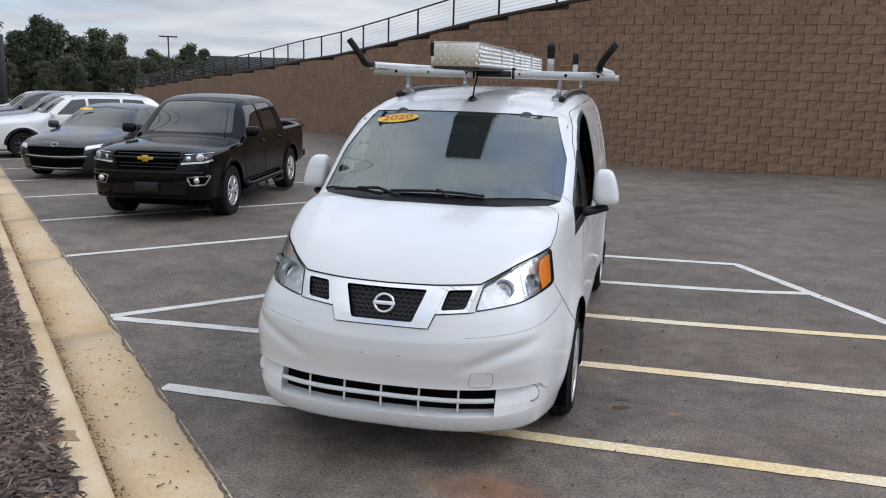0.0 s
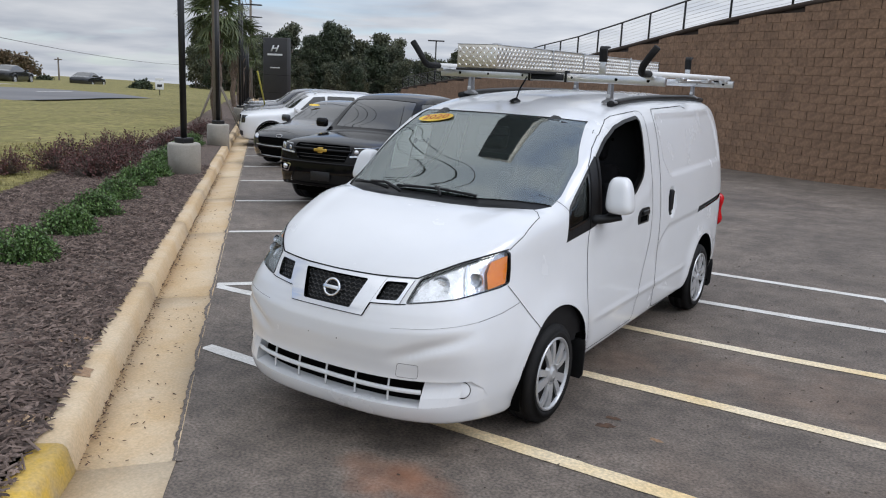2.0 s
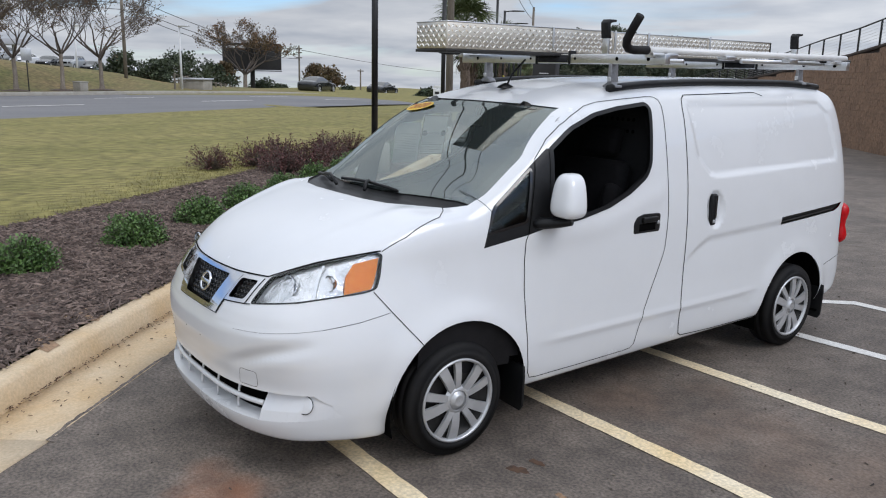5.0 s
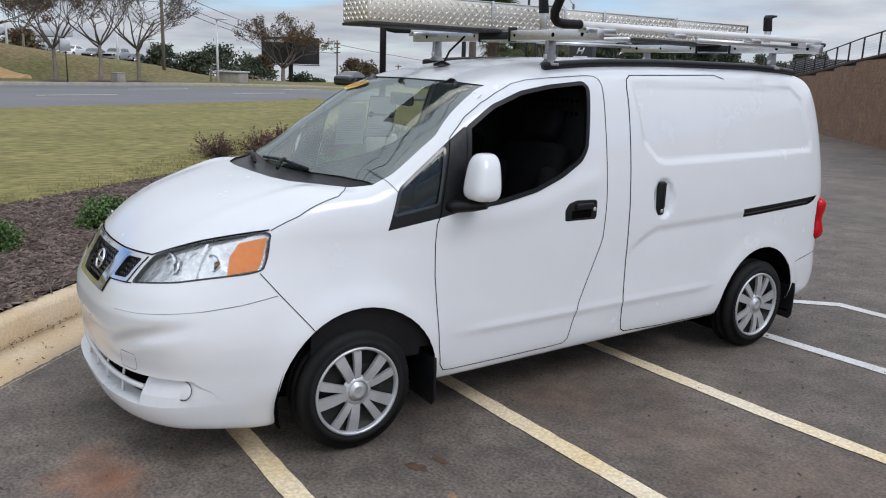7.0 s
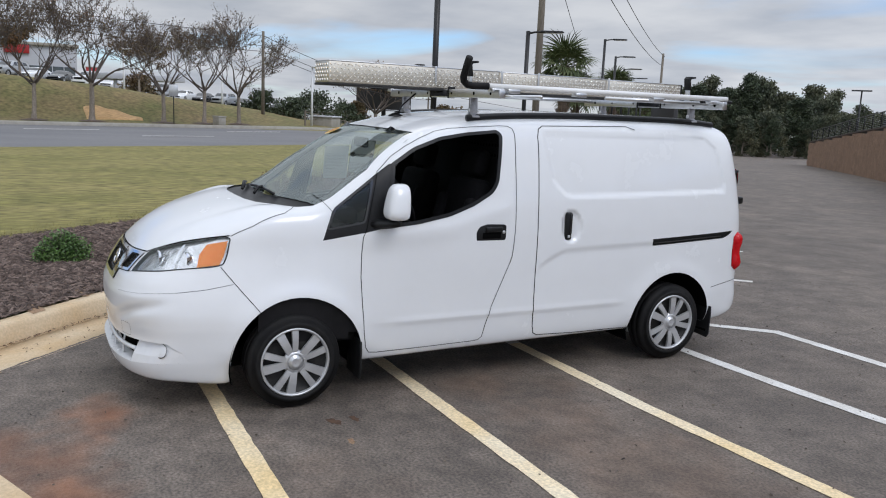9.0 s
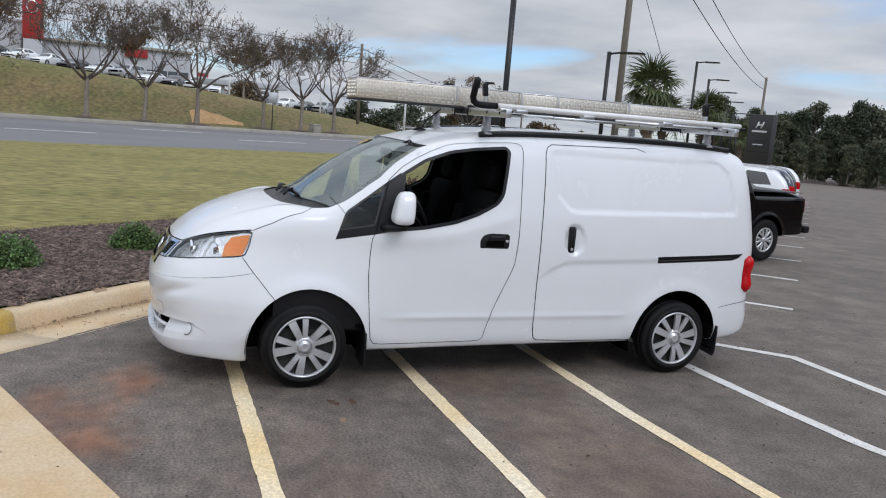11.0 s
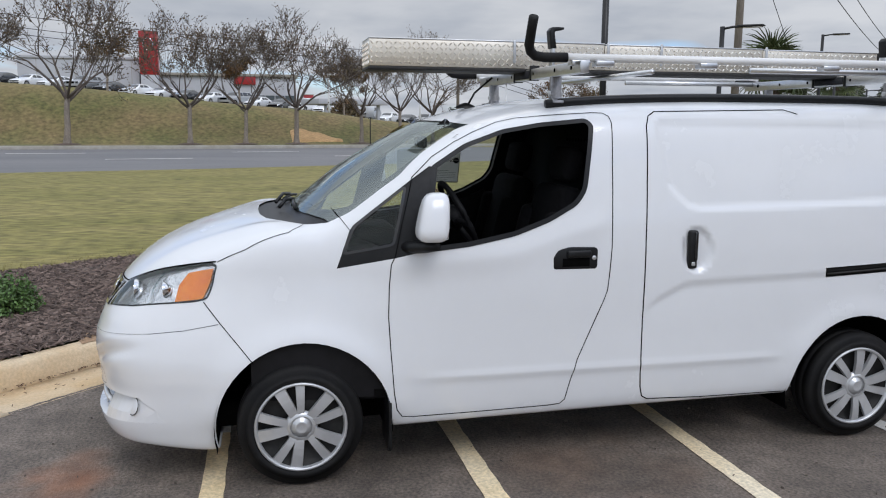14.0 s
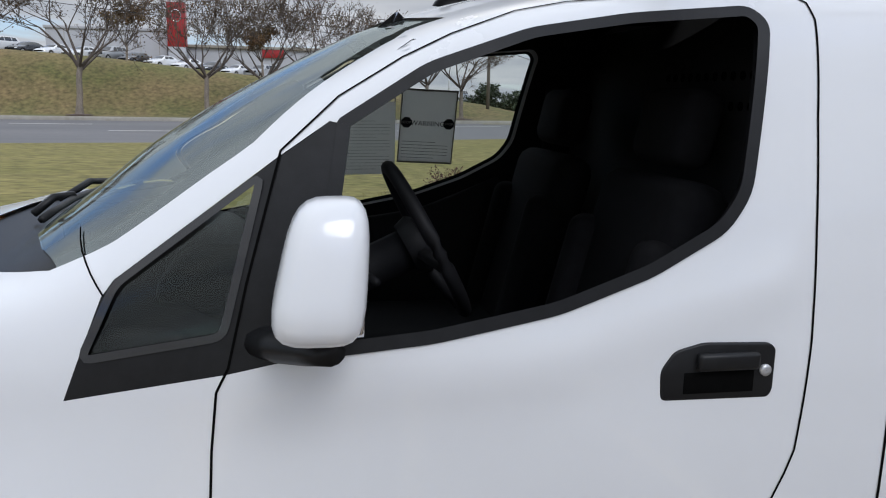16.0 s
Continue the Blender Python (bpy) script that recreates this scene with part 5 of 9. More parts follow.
# ---------------------------------------------------------------- wheels
def wheel(parent, x, y, sg, radius=0.288, width=0.185, rim=0.208, spokes=5, material=None, z=None, twist=0.14, name="wheel", split=True, paired=False):
    w = thing(name, "silver-spoked wheel with a black tyre", "wheel")
    w.parent = parent
    w.location = (x, y, radius if z is None else z)
    w.scale = (sg, 1, 1)
    hw = width / 2
    tyre = lathe_bm([(-hw + 0.01, rim - 0.012), (-hw, rim + 0.012), (-hw - 0.004, (radius + rim) / 2), (-hw + 0.012, radius - 0.014), (-hw + 0.03, radius - 0.003), (-0.032, radius), (-0.030, radius - 0.007), (-0.024, radius - 0.007), (-0.022, radius), (0.022, radius), (0.024, radius - 0.007), (0.030, radius - 0.007), (0.032, radius), (hw - 0.03, radius - 0.003), (hw - 0.012, radius - 0.014), (hw + 0.002, radius - 0.045), (hw + 0.004, (radius + rim) / 2), (hw, rim + 0.014), (hw - 0.006, rim + 0.002), (hw - 0.02, rim - 0.010)], 64, "x")
    part("tyre", tyre, M_RUBBER, w)
    if not paired:
        lv, lf = [], []
        for k in range(72):
            t = math.tau * k / 72
            c, sn = math.cos(t), math.sin(t)
            for a in (hw - 0.022, -hw + 0.022):
                i = len(lv)
                for dx, dy, dz in ((-0.017, -0.006, -0.008), (0.017, -0.006, -0.008), (0.017, 0.006, -0.008), (-0.017, 0.006, -0.008), (-0.017, -0.006, 0.006), (0.015, -0.006, 0.003 if a > 0 else 0.006), (0.015, 0.006, 0.003 if a > 0 else 0.006), (-0.017, 0.006, 0.006)):
                    r = radius - 0.007 + dz
                    lv.append((a + dx, r * c - dy * sn, r * sn + dy * c))
                lf += [(i + 4, i + 5, i + 6, i + 7), (i, i + 1, i + 5, i + 4), (i + 1, i + 2, i + 6, i + 5), (i + 2, i + 3, i + 7, i + 6), (i + 3, i, i + 4, i + 7)]
        tagged(part("tread", (lv, lf), M_RUBBER, w, smooth=False), kind="stuff")
    drum = lathe_bm([(hw - 0.06, 0.02), (hw - 0.045, 0.12), (hw - 0.055, rim - 0.03), (hw - 0.02, rim - 0.006)], 40, "x")
    part("steel_disc", drum, M_DARK_STEEL, w)
    face = bmesh.new()
    lathe_bm([(hw - 0.02, rim + 0.003), (hw + 0.001, rim + 0.002), (hw + 0.004, rim - 0.006), (hw - 0.002, rim - (0.011 if paired else 0.020)), (hw - 0.016, rim - (0.015 if paired else 0.026))], 64, "x", face)
    if split:
        bmesh.ops.recalc_face_normals(face, faces=face.faces)
        part("rim_ring", face, material or M_SILVER, w)
        face = bmesh.new()
    if paired:
        lathe_bm([(hw - 0.022, 0.075), (hw - 0.006, 0.066), (hw - 0.003, 0.050)], 40, "x", face)
    lathe_bm([(hw - 0.02, 0.056), (hw - 0.008, 0.052), (hw - 0.004, 0.036), (hw + 0.004, 0.030), (hw + 0.006, 0.022), (hw + 0.004, 0.018), (hw + 0.006, 0.001)], 32, "x", face)
    blades = ((radians(12.5), 0.0, 0.021, 0.029), (radians(-15.5), 0.0, 0.016, 0.022)) if paired else ((-0.25, 2.4 * twist, 0.013, 0.031), (0.25, 2.4 * twist, 0.013, 0.029))
    for k in range(spokes):
        for off, lean, w0, w1 in blades:
            base = math.tau * k / spokes + (radians(106) if paired else 0.0)
            own = bmesh.new()
            rings = []
            for j in range(6):
                q = j / 5
                r = 0.040 + (rim - (0.010 if paired else 0.022) - 0.040) * q
                ang = base + off * (1.0 if paired else 0.55 + 0.45 * q) + lean * (q - 0.5) * 0.55
                half = (w0 + (w1 - w0) * q)
                xo = hw - 0.010 + 0.008 * math.sin(math.pi * q)
                c, s = math.cos(ang), math.sin(ang)
                row = []
                for e, d in ((-half, -0.014), (-half * 0.92, 0.0), (half * 0.92, 0.002), (half, -0.014)) if paired else ((-half, -0.010), (-half * 0.8, 0.0), (half * 0.8, 0.004), (half, -0.010)):
                    row.append(own.verts.new((xo + d, r * c - e * s, r * s + e * c)))
                rings.append(row)
            for a, b in zip(rings, rings[1:]):
                for i in range(3):
                    own.faces.new((a[i], a[i + 1], b[i + 1], b[i]))
            bmesh.ops.recalc_face_normals(own, faces=own.faces)
            if split:
                part("spoke", own, material or M_SILVER, w, smooth=not paired)
            else:
                merge(face, own)
    bmesh.ops.recalc_face_normals(face, faces=face.faces)
    part("hub_cap" if split else "wheel_cover", face, material or M_SILVER, w, smooth=True)
    return w


first_wheel = wheel(van, 0.775, 0.0, 1, paired=True)
for x, y in ((-0.775, 0.0), (0.775, 2.923), (-0.775, 2.923)):
    w = copy_thing(first_wheel, Matrix.Translation((x, y, 0.288)))
    w.scale = (1 if x > 0 else -1, 1, 1)
    w.rotation_euler = (-0.576 if y > 1 else 0.4, 0, 0)

# ---------------------------------------------------------------- cabin
def cabin_F(x, y, z):
    return van_F(x, y, z) + 0.035


bm = bmesh.new()
vv, ff = cast_shell(cabin_F, -0.30, 2.2, 0.74, 60, 14, 70)
bv = [bm.verts.new(v) for v in vv]
for q in ff:
    bm.faces.new([bv[i] for i in q])
taken(bm, [f for f in bm.faces if f.calc_center_median().y > 1.62 or f.calc_center_median().y < -0.22 or f.calc_center_median().z < 0.42])
taken(bm, cut(bm, inset_poly(WINDOW, -0.004), (1, 2), sideways))
taken(bm, cut(bm, inset_poly(QUARTER, -0.004), (1, 2), sideways))
taken(bm, cut(bm, SCREEN_XZ[:2] + [(0.74, 1.40), (0.672, 1.625), (0.655, 1.642), (0.40, 1.655), (-0.02, 1.66)], (0, 2), faces=cut(bm, [(-0.02, -0.05), (0.3, -0.03), (0.6, 0.06), (0.74, 0.17), (0.735, 0.45), (0.70, 0.75), (0.68, 0.97), (-0.02, 0.97)], (0, 1), lambda c: c.z > 1.08)))
lining = taken(bm, bm.faces[:])
bm.free()
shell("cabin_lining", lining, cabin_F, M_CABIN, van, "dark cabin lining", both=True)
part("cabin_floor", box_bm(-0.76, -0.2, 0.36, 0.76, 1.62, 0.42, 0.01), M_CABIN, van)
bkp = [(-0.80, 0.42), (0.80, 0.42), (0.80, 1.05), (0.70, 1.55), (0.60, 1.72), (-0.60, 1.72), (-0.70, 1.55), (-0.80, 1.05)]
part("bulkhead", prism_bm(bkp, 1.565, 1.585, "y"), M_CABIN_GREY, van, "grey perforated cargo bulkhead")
for row in range(2):
    for k in range(12):
        hb = lathe_bm([(0, 0.0005), (0, 0.011), (0.003, 0.011)], 10, "y")
        bmesh.ops.transform(hb, matrix=Matrix.Translation((0.04 + 0.042 * k, 1.5625, 1.50 + 0.07 * row)), verts=hb.verts)
        part("bulkhead_hole", hb, M_SEAM, van)
# dashboard
dash = [(-0.16, 1.06), (0.10, 1.12), (0.34, 1.10), (0.46, 1.02), (0.50, 0.92), (0.46, 0.75), (0.38, 0.55), (-0.10, 0.55)]
part("dashboard", prism_bm(dash, -0.74, 0.74, "x", bevel=0.02), M_CABIN, van, "dark moulded dashboard")
part("instrument_hood", box_bm(0.20, 0.28, 1.06, 0.56, 0.50, 1.16, 0.04, 3), M_CABIN, van)
part("steering_column", tube_bm([(0.38, 0.40, 0.98), (0.38, 0.80, 1.17)], 0.048, 10), M_CABIN, van)
part("column_stalk", tube_bm([(0.40, 0.70, 1.12), (0.58, 0.71, 1.14)], 0.010, 6), M_CABIN, van)
sw = bmesh.new()
sm = pose(0.38, 0.842, 1.192, 28, 0, 0) @ Matrix.Rotation(math.pi, 4, "Z")
steer = thing("steering_wheel", "black three-spoke steering wheel", "steering wheel")
steer.parent = van
tube_bm([(0.182 * math.cos(t), 0, 0.182 * math.sin(t)) for t in (math.tau * k / 36 for k in range(37))], 0.0155, 10, sw, caps=False)
for t in (radians(-12), radians(192), radians(270)):
    sp = tube_bm([(0.03 * math.cos(t), 0.03, 0.03 * math.sin(t)), (0.178 * math.cos(t), 0.0, 0.178 * math.sin(t))], 0.016, 6)
    bmesh.ops.transform(sp, matrix=sm, verts=sp.verts)
    part("wheel_spoke", sp, M_CABIN, steer)
lathe_bm([(0.05, 0.06), (0.02, 0.07), (-0.004, 0.055), (-0.008, 0.001)], 20, "y", hubb := bmesh.new())
for q, nm in ((sw, "wheel_rim"), (hubb, "horn_pad")):
    bmesh.ops.transform(q, matrix=sm, verts=q.verts)
    part(nm, q, M_CABIN, steer)
for x in (0.40, -0.40):
    seat = thing("cabin_seat", "black cloth bucket seat", "seat")
    seat.parent = van
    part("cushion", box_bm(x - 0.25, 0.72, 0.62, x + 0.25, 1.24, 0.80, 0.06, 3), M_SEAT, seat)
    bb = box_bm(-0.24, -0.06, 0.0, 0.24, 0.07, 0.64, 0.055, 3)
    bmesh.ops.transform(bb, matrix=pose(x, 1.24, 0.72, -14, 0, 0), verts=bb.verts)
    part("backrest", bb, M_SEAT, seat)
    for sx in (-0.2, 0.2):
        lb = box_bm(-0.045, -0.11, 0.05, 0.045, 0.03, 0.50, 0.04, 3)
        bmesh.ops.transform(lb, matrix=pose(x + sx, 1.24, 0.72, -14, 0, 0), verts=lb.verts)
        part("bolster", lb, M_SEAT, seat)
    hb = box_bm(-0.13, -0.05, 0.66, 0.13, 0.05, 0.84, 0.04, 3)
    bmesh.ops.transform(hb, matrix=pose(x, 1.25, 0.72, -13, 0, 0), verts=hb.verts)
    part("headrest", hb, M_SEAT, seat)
for sg in (1, -1):
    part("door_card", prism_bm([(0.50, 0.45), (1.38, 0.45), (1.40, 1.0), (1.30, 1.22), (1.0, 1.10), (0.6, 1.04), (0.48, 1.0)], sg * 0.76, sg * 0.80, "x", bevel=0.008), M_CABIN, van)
part("rear_view_mirror", box_bm(-0.11, 0.70, 1.52, 0.11, 0.735, 1.59, 0.015), M_GLOSS_BLACK, van)
part("seat_belt", prism_bm([(1.44, 0.75), (1.48, 0.75), (1.50, 1.60), (1.46, 1.60)], -0.735, -0.73, "x"), M_CABIN_GREY, van)

# sales papers inside the passenger window: light frames with printed lines
for (y0, z0, w, h, tilt, bold) in ((0.93, 1.40, 0.205, 0.275, -2, True), (0.715, 1.355, 0.20, 0.27, 1, False)):
    xs = -on_side(van_F, y0 + 0.1, z0) + 0.022
    lean = 13
    m = Matrix.Translation((xs, y0 + w / 2, z0)) @ Matrix.Rotation(radians(lean), 4, "Y") @ Matrix.Rotation(radians(tilt), 4, "X") @ Matrix(((0, 0, 1, 0), (1, 0, 0, 0), (0, 1, 0, 0), (0, 0, 0, 1)))
    pb = box_bm(-w / 2, -h / 2, -0.001, w / 2, h / 2, 0.001)
    bmesh.ops.transform(pb, matrix=m, verts=pb.verts)
    pp = part("window_paper", pb, M_PAPER, van, "printed warning sheet taped inside the window" if bold else "printed price sheet taped inside the window", smooth=False)
    rows = [(-h / 2 + 0.02 + 0.012 * k) for k in range(16 if not bold else 6)]
    for k, r in enumerate(rows):
        lw = w * (0.42 if (k * 7) % 5 else 0.30)
        lb = box_bm(-w * 0.44, r, 0.0012, -w * 0.44 + 2 * lw, r + (0.0013 if bold else 0.0007), 0.0016)
        bmesh.ops.transform(lb, matrix=m, verts=lb.verts)
        part("print_line", lb, M_INK, pp, smooth=False)
    if bold:
        lettering("WARNING", 0.026, m @ Matrix.Translation((0, 0.012, 0.002)), M_INK, pp)
        for sx in (-0.078, 0.078):
            ob = bmesh.new()
            ob.faces.new([ob.verts.new((sx + 0.021 * math.cos(t), 0.014 + 0.021 * math.sin(t), 0.002)) for t in (math.tau * (k + 0.5) / 8 for k in range(8))])
            bmesh.ops.transform(ob, matrix=m, verts=ob.verts)
            part("stop_sign", ob, M_INK, pp)
            lettering("STOP", 0.013, m @ Matrix.Translation((sx, 0.014, 0.003)), M_PAPER, pp)
        for a, b, c, d in ((-w / 2, -h / 2, -w / 2 + 0.004, h / 2), (w / 2 - 0.004, -h / 2, w / 2, h / 2), (-w / 2, -h / 2, w / 2, -h / 2 + 0.006), (-w / 2, h / 2 - 0.006, w / 2, h / 2)):
            fb = box_bm(a, b, -0.002, c, d, 0.0025)
            bmesh.ops.transform(fb, matrix=m, verts=fb.verts)
            part("paper_frame", fb, M_CONC_GREY, pp, smooth=False)

# ---------------------------------------------------------------- ladder rack and long box
# plate and lug colours are warmed: reflected cream put into the bare metal
M_PLATE = mat("diamond_plate_aluminium", (0.74, 0.69, 0.60), 0.42, 1.0, var=0.16, scale=3, color2=(0.58, 0.53, 0.45), rough_var=0.10)
M_FOOT = mat("cast_foot_metal", (0.30, 0.30, 0.31), 0.45, 0.8, var=0.3, scale=18, fine=0.1)
M_LUG = mat("polished_lug_metal", (0.95, 0.92, 0.86), 0.16, 1.0, var=0.15, scale=5, island=0.12)
rack = thing("ladder_rack", "aluminium ladder rack with black hooked arms on the van's roof", "roof rack", pose(-0.03, 0, 0))
RZ = 1.918
for y, xa, xb in ((1.29, -0.79, 0.93), (3.22, -0.78, 0.90)):
    cb = part("crossbar", box_bm(xa, y - 0.022, RZ - 0.030, xb, y + 0.022, RZ + 0.026, 0.004), M_ALU, rack, "drilled aluminium crossbar")
    for x in (-0.62, -0.38, -0.10, 0.28, 0.60, 0.82):
        hb = lathe_bm([(0, 0.0005), (0, 0.011 if abs(x) > 0.5 else 0.008), (0.003, 0.011 if abs(x) > 0.5 else 0.008)], 12, "y")
        bmesh.ops.transform(hb, matrix=Matrix.Translation((x, y - 0.0235, RZ)), verts=hb.verts)
        part("bolt_hole", hb, M_SEAM, cb)
    for x in (-0.045, 0.235):
        part("clamp_strap", box_bm(x - 0.009, y - 0.026, RZ - 0.034, x + 0.009, y + 0.026, RZ + 0.045, 0.002), M_BLACK_PLASTIC, cb)
    part("maker_plate", box_bm(-0.03, y - 0.0255, RZ - 0.022, 0.22, y - 0.0225, RZ + 0.020), M_CABIN_GREY, cb)
    for x in (-0.53, 0.56):
        zr = on_top(van_F, abs(x), y)
        ft = part("rack_foot", prism_bm([(x - 0.050, zr + 0.012), (x + 0.050, zr + 0.012), (x + 0.046, zr + 0.024), (x + 0.016, zr + 0.040), (x + 0.011, RZ - 0.028), (x - 0.011, RZ - 0.028), (x - 0.016, zr + 0.040), (x - 0.046, zr + 0.024)], y - 0.028, y + 0.028, "y", bevel=0.003), M_FOOT, rack, "cast grey mounting foot")
        part("foot_bolt", box_bm(x - 0.012, y - 0.036, zr + 0.045, x + 0.012, y + 0.036, zr + 0.070, 0.004), M_SILVER, ft)
    for x in ((-0.345, 0.49) if y < 2 else (0.50,)):
        st = part("upright_stop", box_bm(x - 0.022, y - 0.004, RZ + 0.02, x + 0.022, y + 0.012, 2.06, 0.003), M_ALU, rack, "flat upright stop with a black hooked cap")
        cp = prism_bm([(y - 0.012, 2.030), (y + 0.018, 2.030), (y + 0.006, 2.105), (y + 0.012, 2.115), (y + 0.055, 2.122), (y + 0.055, 2.134), (y - 0.006, 2.134), (y - 0.022, 2.115)], x - 0.026, x + 0.026, "x", bevel=0.004)
        part("hooked_cap", cp, M_BLACK_PLASTIC, st)
for sg, x in ((1, 0.832), (-1, -0.792)):
    tb = part("side_tube", tube_bm([(x, 1.19, 1.962), (x, 2.2, 1.964), (x, 3.30, 1.966)], 0.019, 12), mat("white_tube_paint", (0.75, 0.75, 0.74), 0.35, var=0.08, scale=6) if sg > 0 else bpy.data.materials["white_tube_paint"], rack, "white-painted steel side tube")
    part("ladder_hook", tube_bm([(x, 1.24, 1.962), (x, 1.13, 1.960), (x + sg * 0.003, 1.085, 1.966), (x + sg * 0.010, 1.060, 1.985), (x + sg * 0.020, 1.050, 2.01), (x + sg * 0.062, 1.045, 2.07), (x + sg * 0.105, 1.04, 2.125)], 0.0225, 12), M_RUBBER, rack, "bent arm with a black rubber sleeve")
    for y in (1.30, 1.42, 1.95, 2.62, 3.16):
        part("tube_bracket", box_bm(x - 0.030, y - 0.045, 1.925, x + 0.030, y + 0.045, 1.950, 0.004), M_ALU, rack)
    lower = tube_bm([(x - sg * 0.10, 2.25, 1.928), (x - sg * 0.10, 3.24, 1.930)], 0.015, 10)
    part("slide_tube", lower, M_ALU, rack)
    part("latch_handle", tube_bm([(x - sg * 0.06, 3.10, 1.945), (x - sg * 0.02, 3.22, 1.950), (x + sg * 0.01, 3.34, 1.945)], 0.014, 8), M_BLACK_PLASTIC, rack)
part("torsion_bar", tube_bm([(-0.66, 1.75, 1.915), (0.68, 1.75, 1.915)], 0.013, 8), M_ALU, rack)

box = thing("long_storage_box", "long narrow diamond-plate aluminium box on the ladder rack", "storage box", pose(-0.03, 0, 0))
X0, X1, Y0, Y1, Z0 = -0.122, 0.158, 0.415, 3.47, 1.950
sections = ((Y0, 1.72, 0.140), (1.722, 2.70, 0.136), (2.702, Y1, 0.132))


def diamond_plate(o, u, v, n, w, h):
    """Raised slanting lugs, in alternating rows, on a face of w by h."""
    verts, faces = [], []
    step = 0.0245
    for i in range(int(w / step)):
        for j in range(int(h / step)):
            cx, cy = (i + 0.5) * step + (0.5 * (w - int(w / step) * step)), (j + 0.5) * step + 0.5 * (h - int(h / step) * step)
            a = radians(45 if (i + j) % 2 else -45)
            d, e = Vector((math.cos(a), math.sin(a))), Vector((-math.sin(a), math.cos(a)))
            base = len(verts)
            for q, r, z in ((-0.0150, 0, 0), (0, -0.0046, 0), (0.0150, 0, 0), (0, 0.0050, 0), (0, 0, 0.0060)):
                p = Vector((cx, cy)) + d * q + e * r
                verts.append(tuple(o + u * p.x + v * p.y + n * z))
            faces += [(base + k, base + (k + 1) % 4, base + 4) for k in range(4)]
    return verts, faces


for ya, yb, hh in sections:
    sec = part("box_section", box_bm(X0, ya, Z0, X1, yb, Z0 + hh, 0.004), M_PLATE, box, "diamond-plate box section")
    V = Vector
    for o, u, v, n, w, h in ((V((X1 + 0.0003, ya, Z0)), V((0, 1, 0)), V((0, 0, 1)), V((1, 0, 0)), yb - ya, hh), (V((X0 - 0.0003, ya, Z0)), V((0, 1, 0)), V((0, 0, 1)), V((-1, 0, 0)), yb - ya, hh)) + (((V((X0, ya - 0.0003, Z0)), V((1, 0, 0)), V((0, 0, 1)), V((0, -1, 0)), X1 - X0, hh),) if ya == Y0 else ()):
        tagged(part("tread_pattern", diamond_plate(o, u, v, n, w, h), M_LUG, sec, smooth=False), kind="stuff")
    part("top_flange", box_bm(X0 - 0.004, ya, Z0 + hh, X1 + 0.004, yb, Z0 + hh + 0.006, 0.002), M_ALU, box)
part("base_rail", box_bm(X0 - 0.004, Y0 - 0.004, Z0 - 0.016, X1 + 0.004, Y1, Z0 - 0.001, 0.003), M_DARK_STEEL, box)
for y in (1.20, 1.74, 2.06, 2.72):
    part("hasp", box_bm(X1 + 0.001, y - 0.008, Z0 + 0.03, X1 + 0.008, y + 0.008, Z0 + 0.150, 0.003), M_SILVER, box)
part("end_cap", box_bm(X0 - 0.003, Y1, Z0 - 0.004, X1 + 0.003, Y1 + 0.012, Z0 + 0.136, 0.003), M_BLACK_PLASTIC, box)

# ---------------------------------------------------------------- parked cars
def car_shape(spec):
    """A blend for a car: front axle at y = 0, nose towards -y."""
    top, width, front, rear, floor = (curve(spec[k]) for k in ("top", "width", "front", "rear", "floor"))
    taper = curve(spec["taper"])

    def F(x, y, z):
        a = np.abs(x)
        side = a - (width(z) - taper(y))
        for yc in (0.0, spec["base"]):
            r = np.hypot(y - yc, z - spec["wheel"])
            side = side - spec.get("flare", 0.02) * np.exp(-((r - spec["wheel"] - 0.07) / 0.06) ** 2)
        t = (z - top(y - spec.get("bow", 0.12) * (a / 0.75) ** 2 * (1 - sstep(y, 1.2, 1.6)) * sstep(y, -1.3, -0.2)) + 0.04 * (a / 0.7) ** 2.4) * np.where((y > 0.3) & (y < 1.2), 0.85, 1.0)
        f = smax(side, t, spec.get("round", 0.07))
        f = smax(f, front(z) + spec.get("plan", 0.22) * (a / 0.9) ** 3 - y, 0.07)
        f = smax(f, y - rear(z) + 0.10 * (a / 0.9) ** 4, 0.07)
        return smax(f, floor(y) - z, 0.03)

    return F


M_CARGLASS = mat("dark_car_glass", (0.012, 0.014, 0.015), 0.04, var=0.2, scale=4, coat=0.5, spec=0.8)
M_GOLD = mat("gold_badge", (0.62, 0.40, 0.08), 0.25, 0.6, var=0.1, scale=20)
M_PLATE_BAR = mat("blank_dealer_plate", (0.009, 0.009, 0.010), 0.4, var=0.2, scale=12)


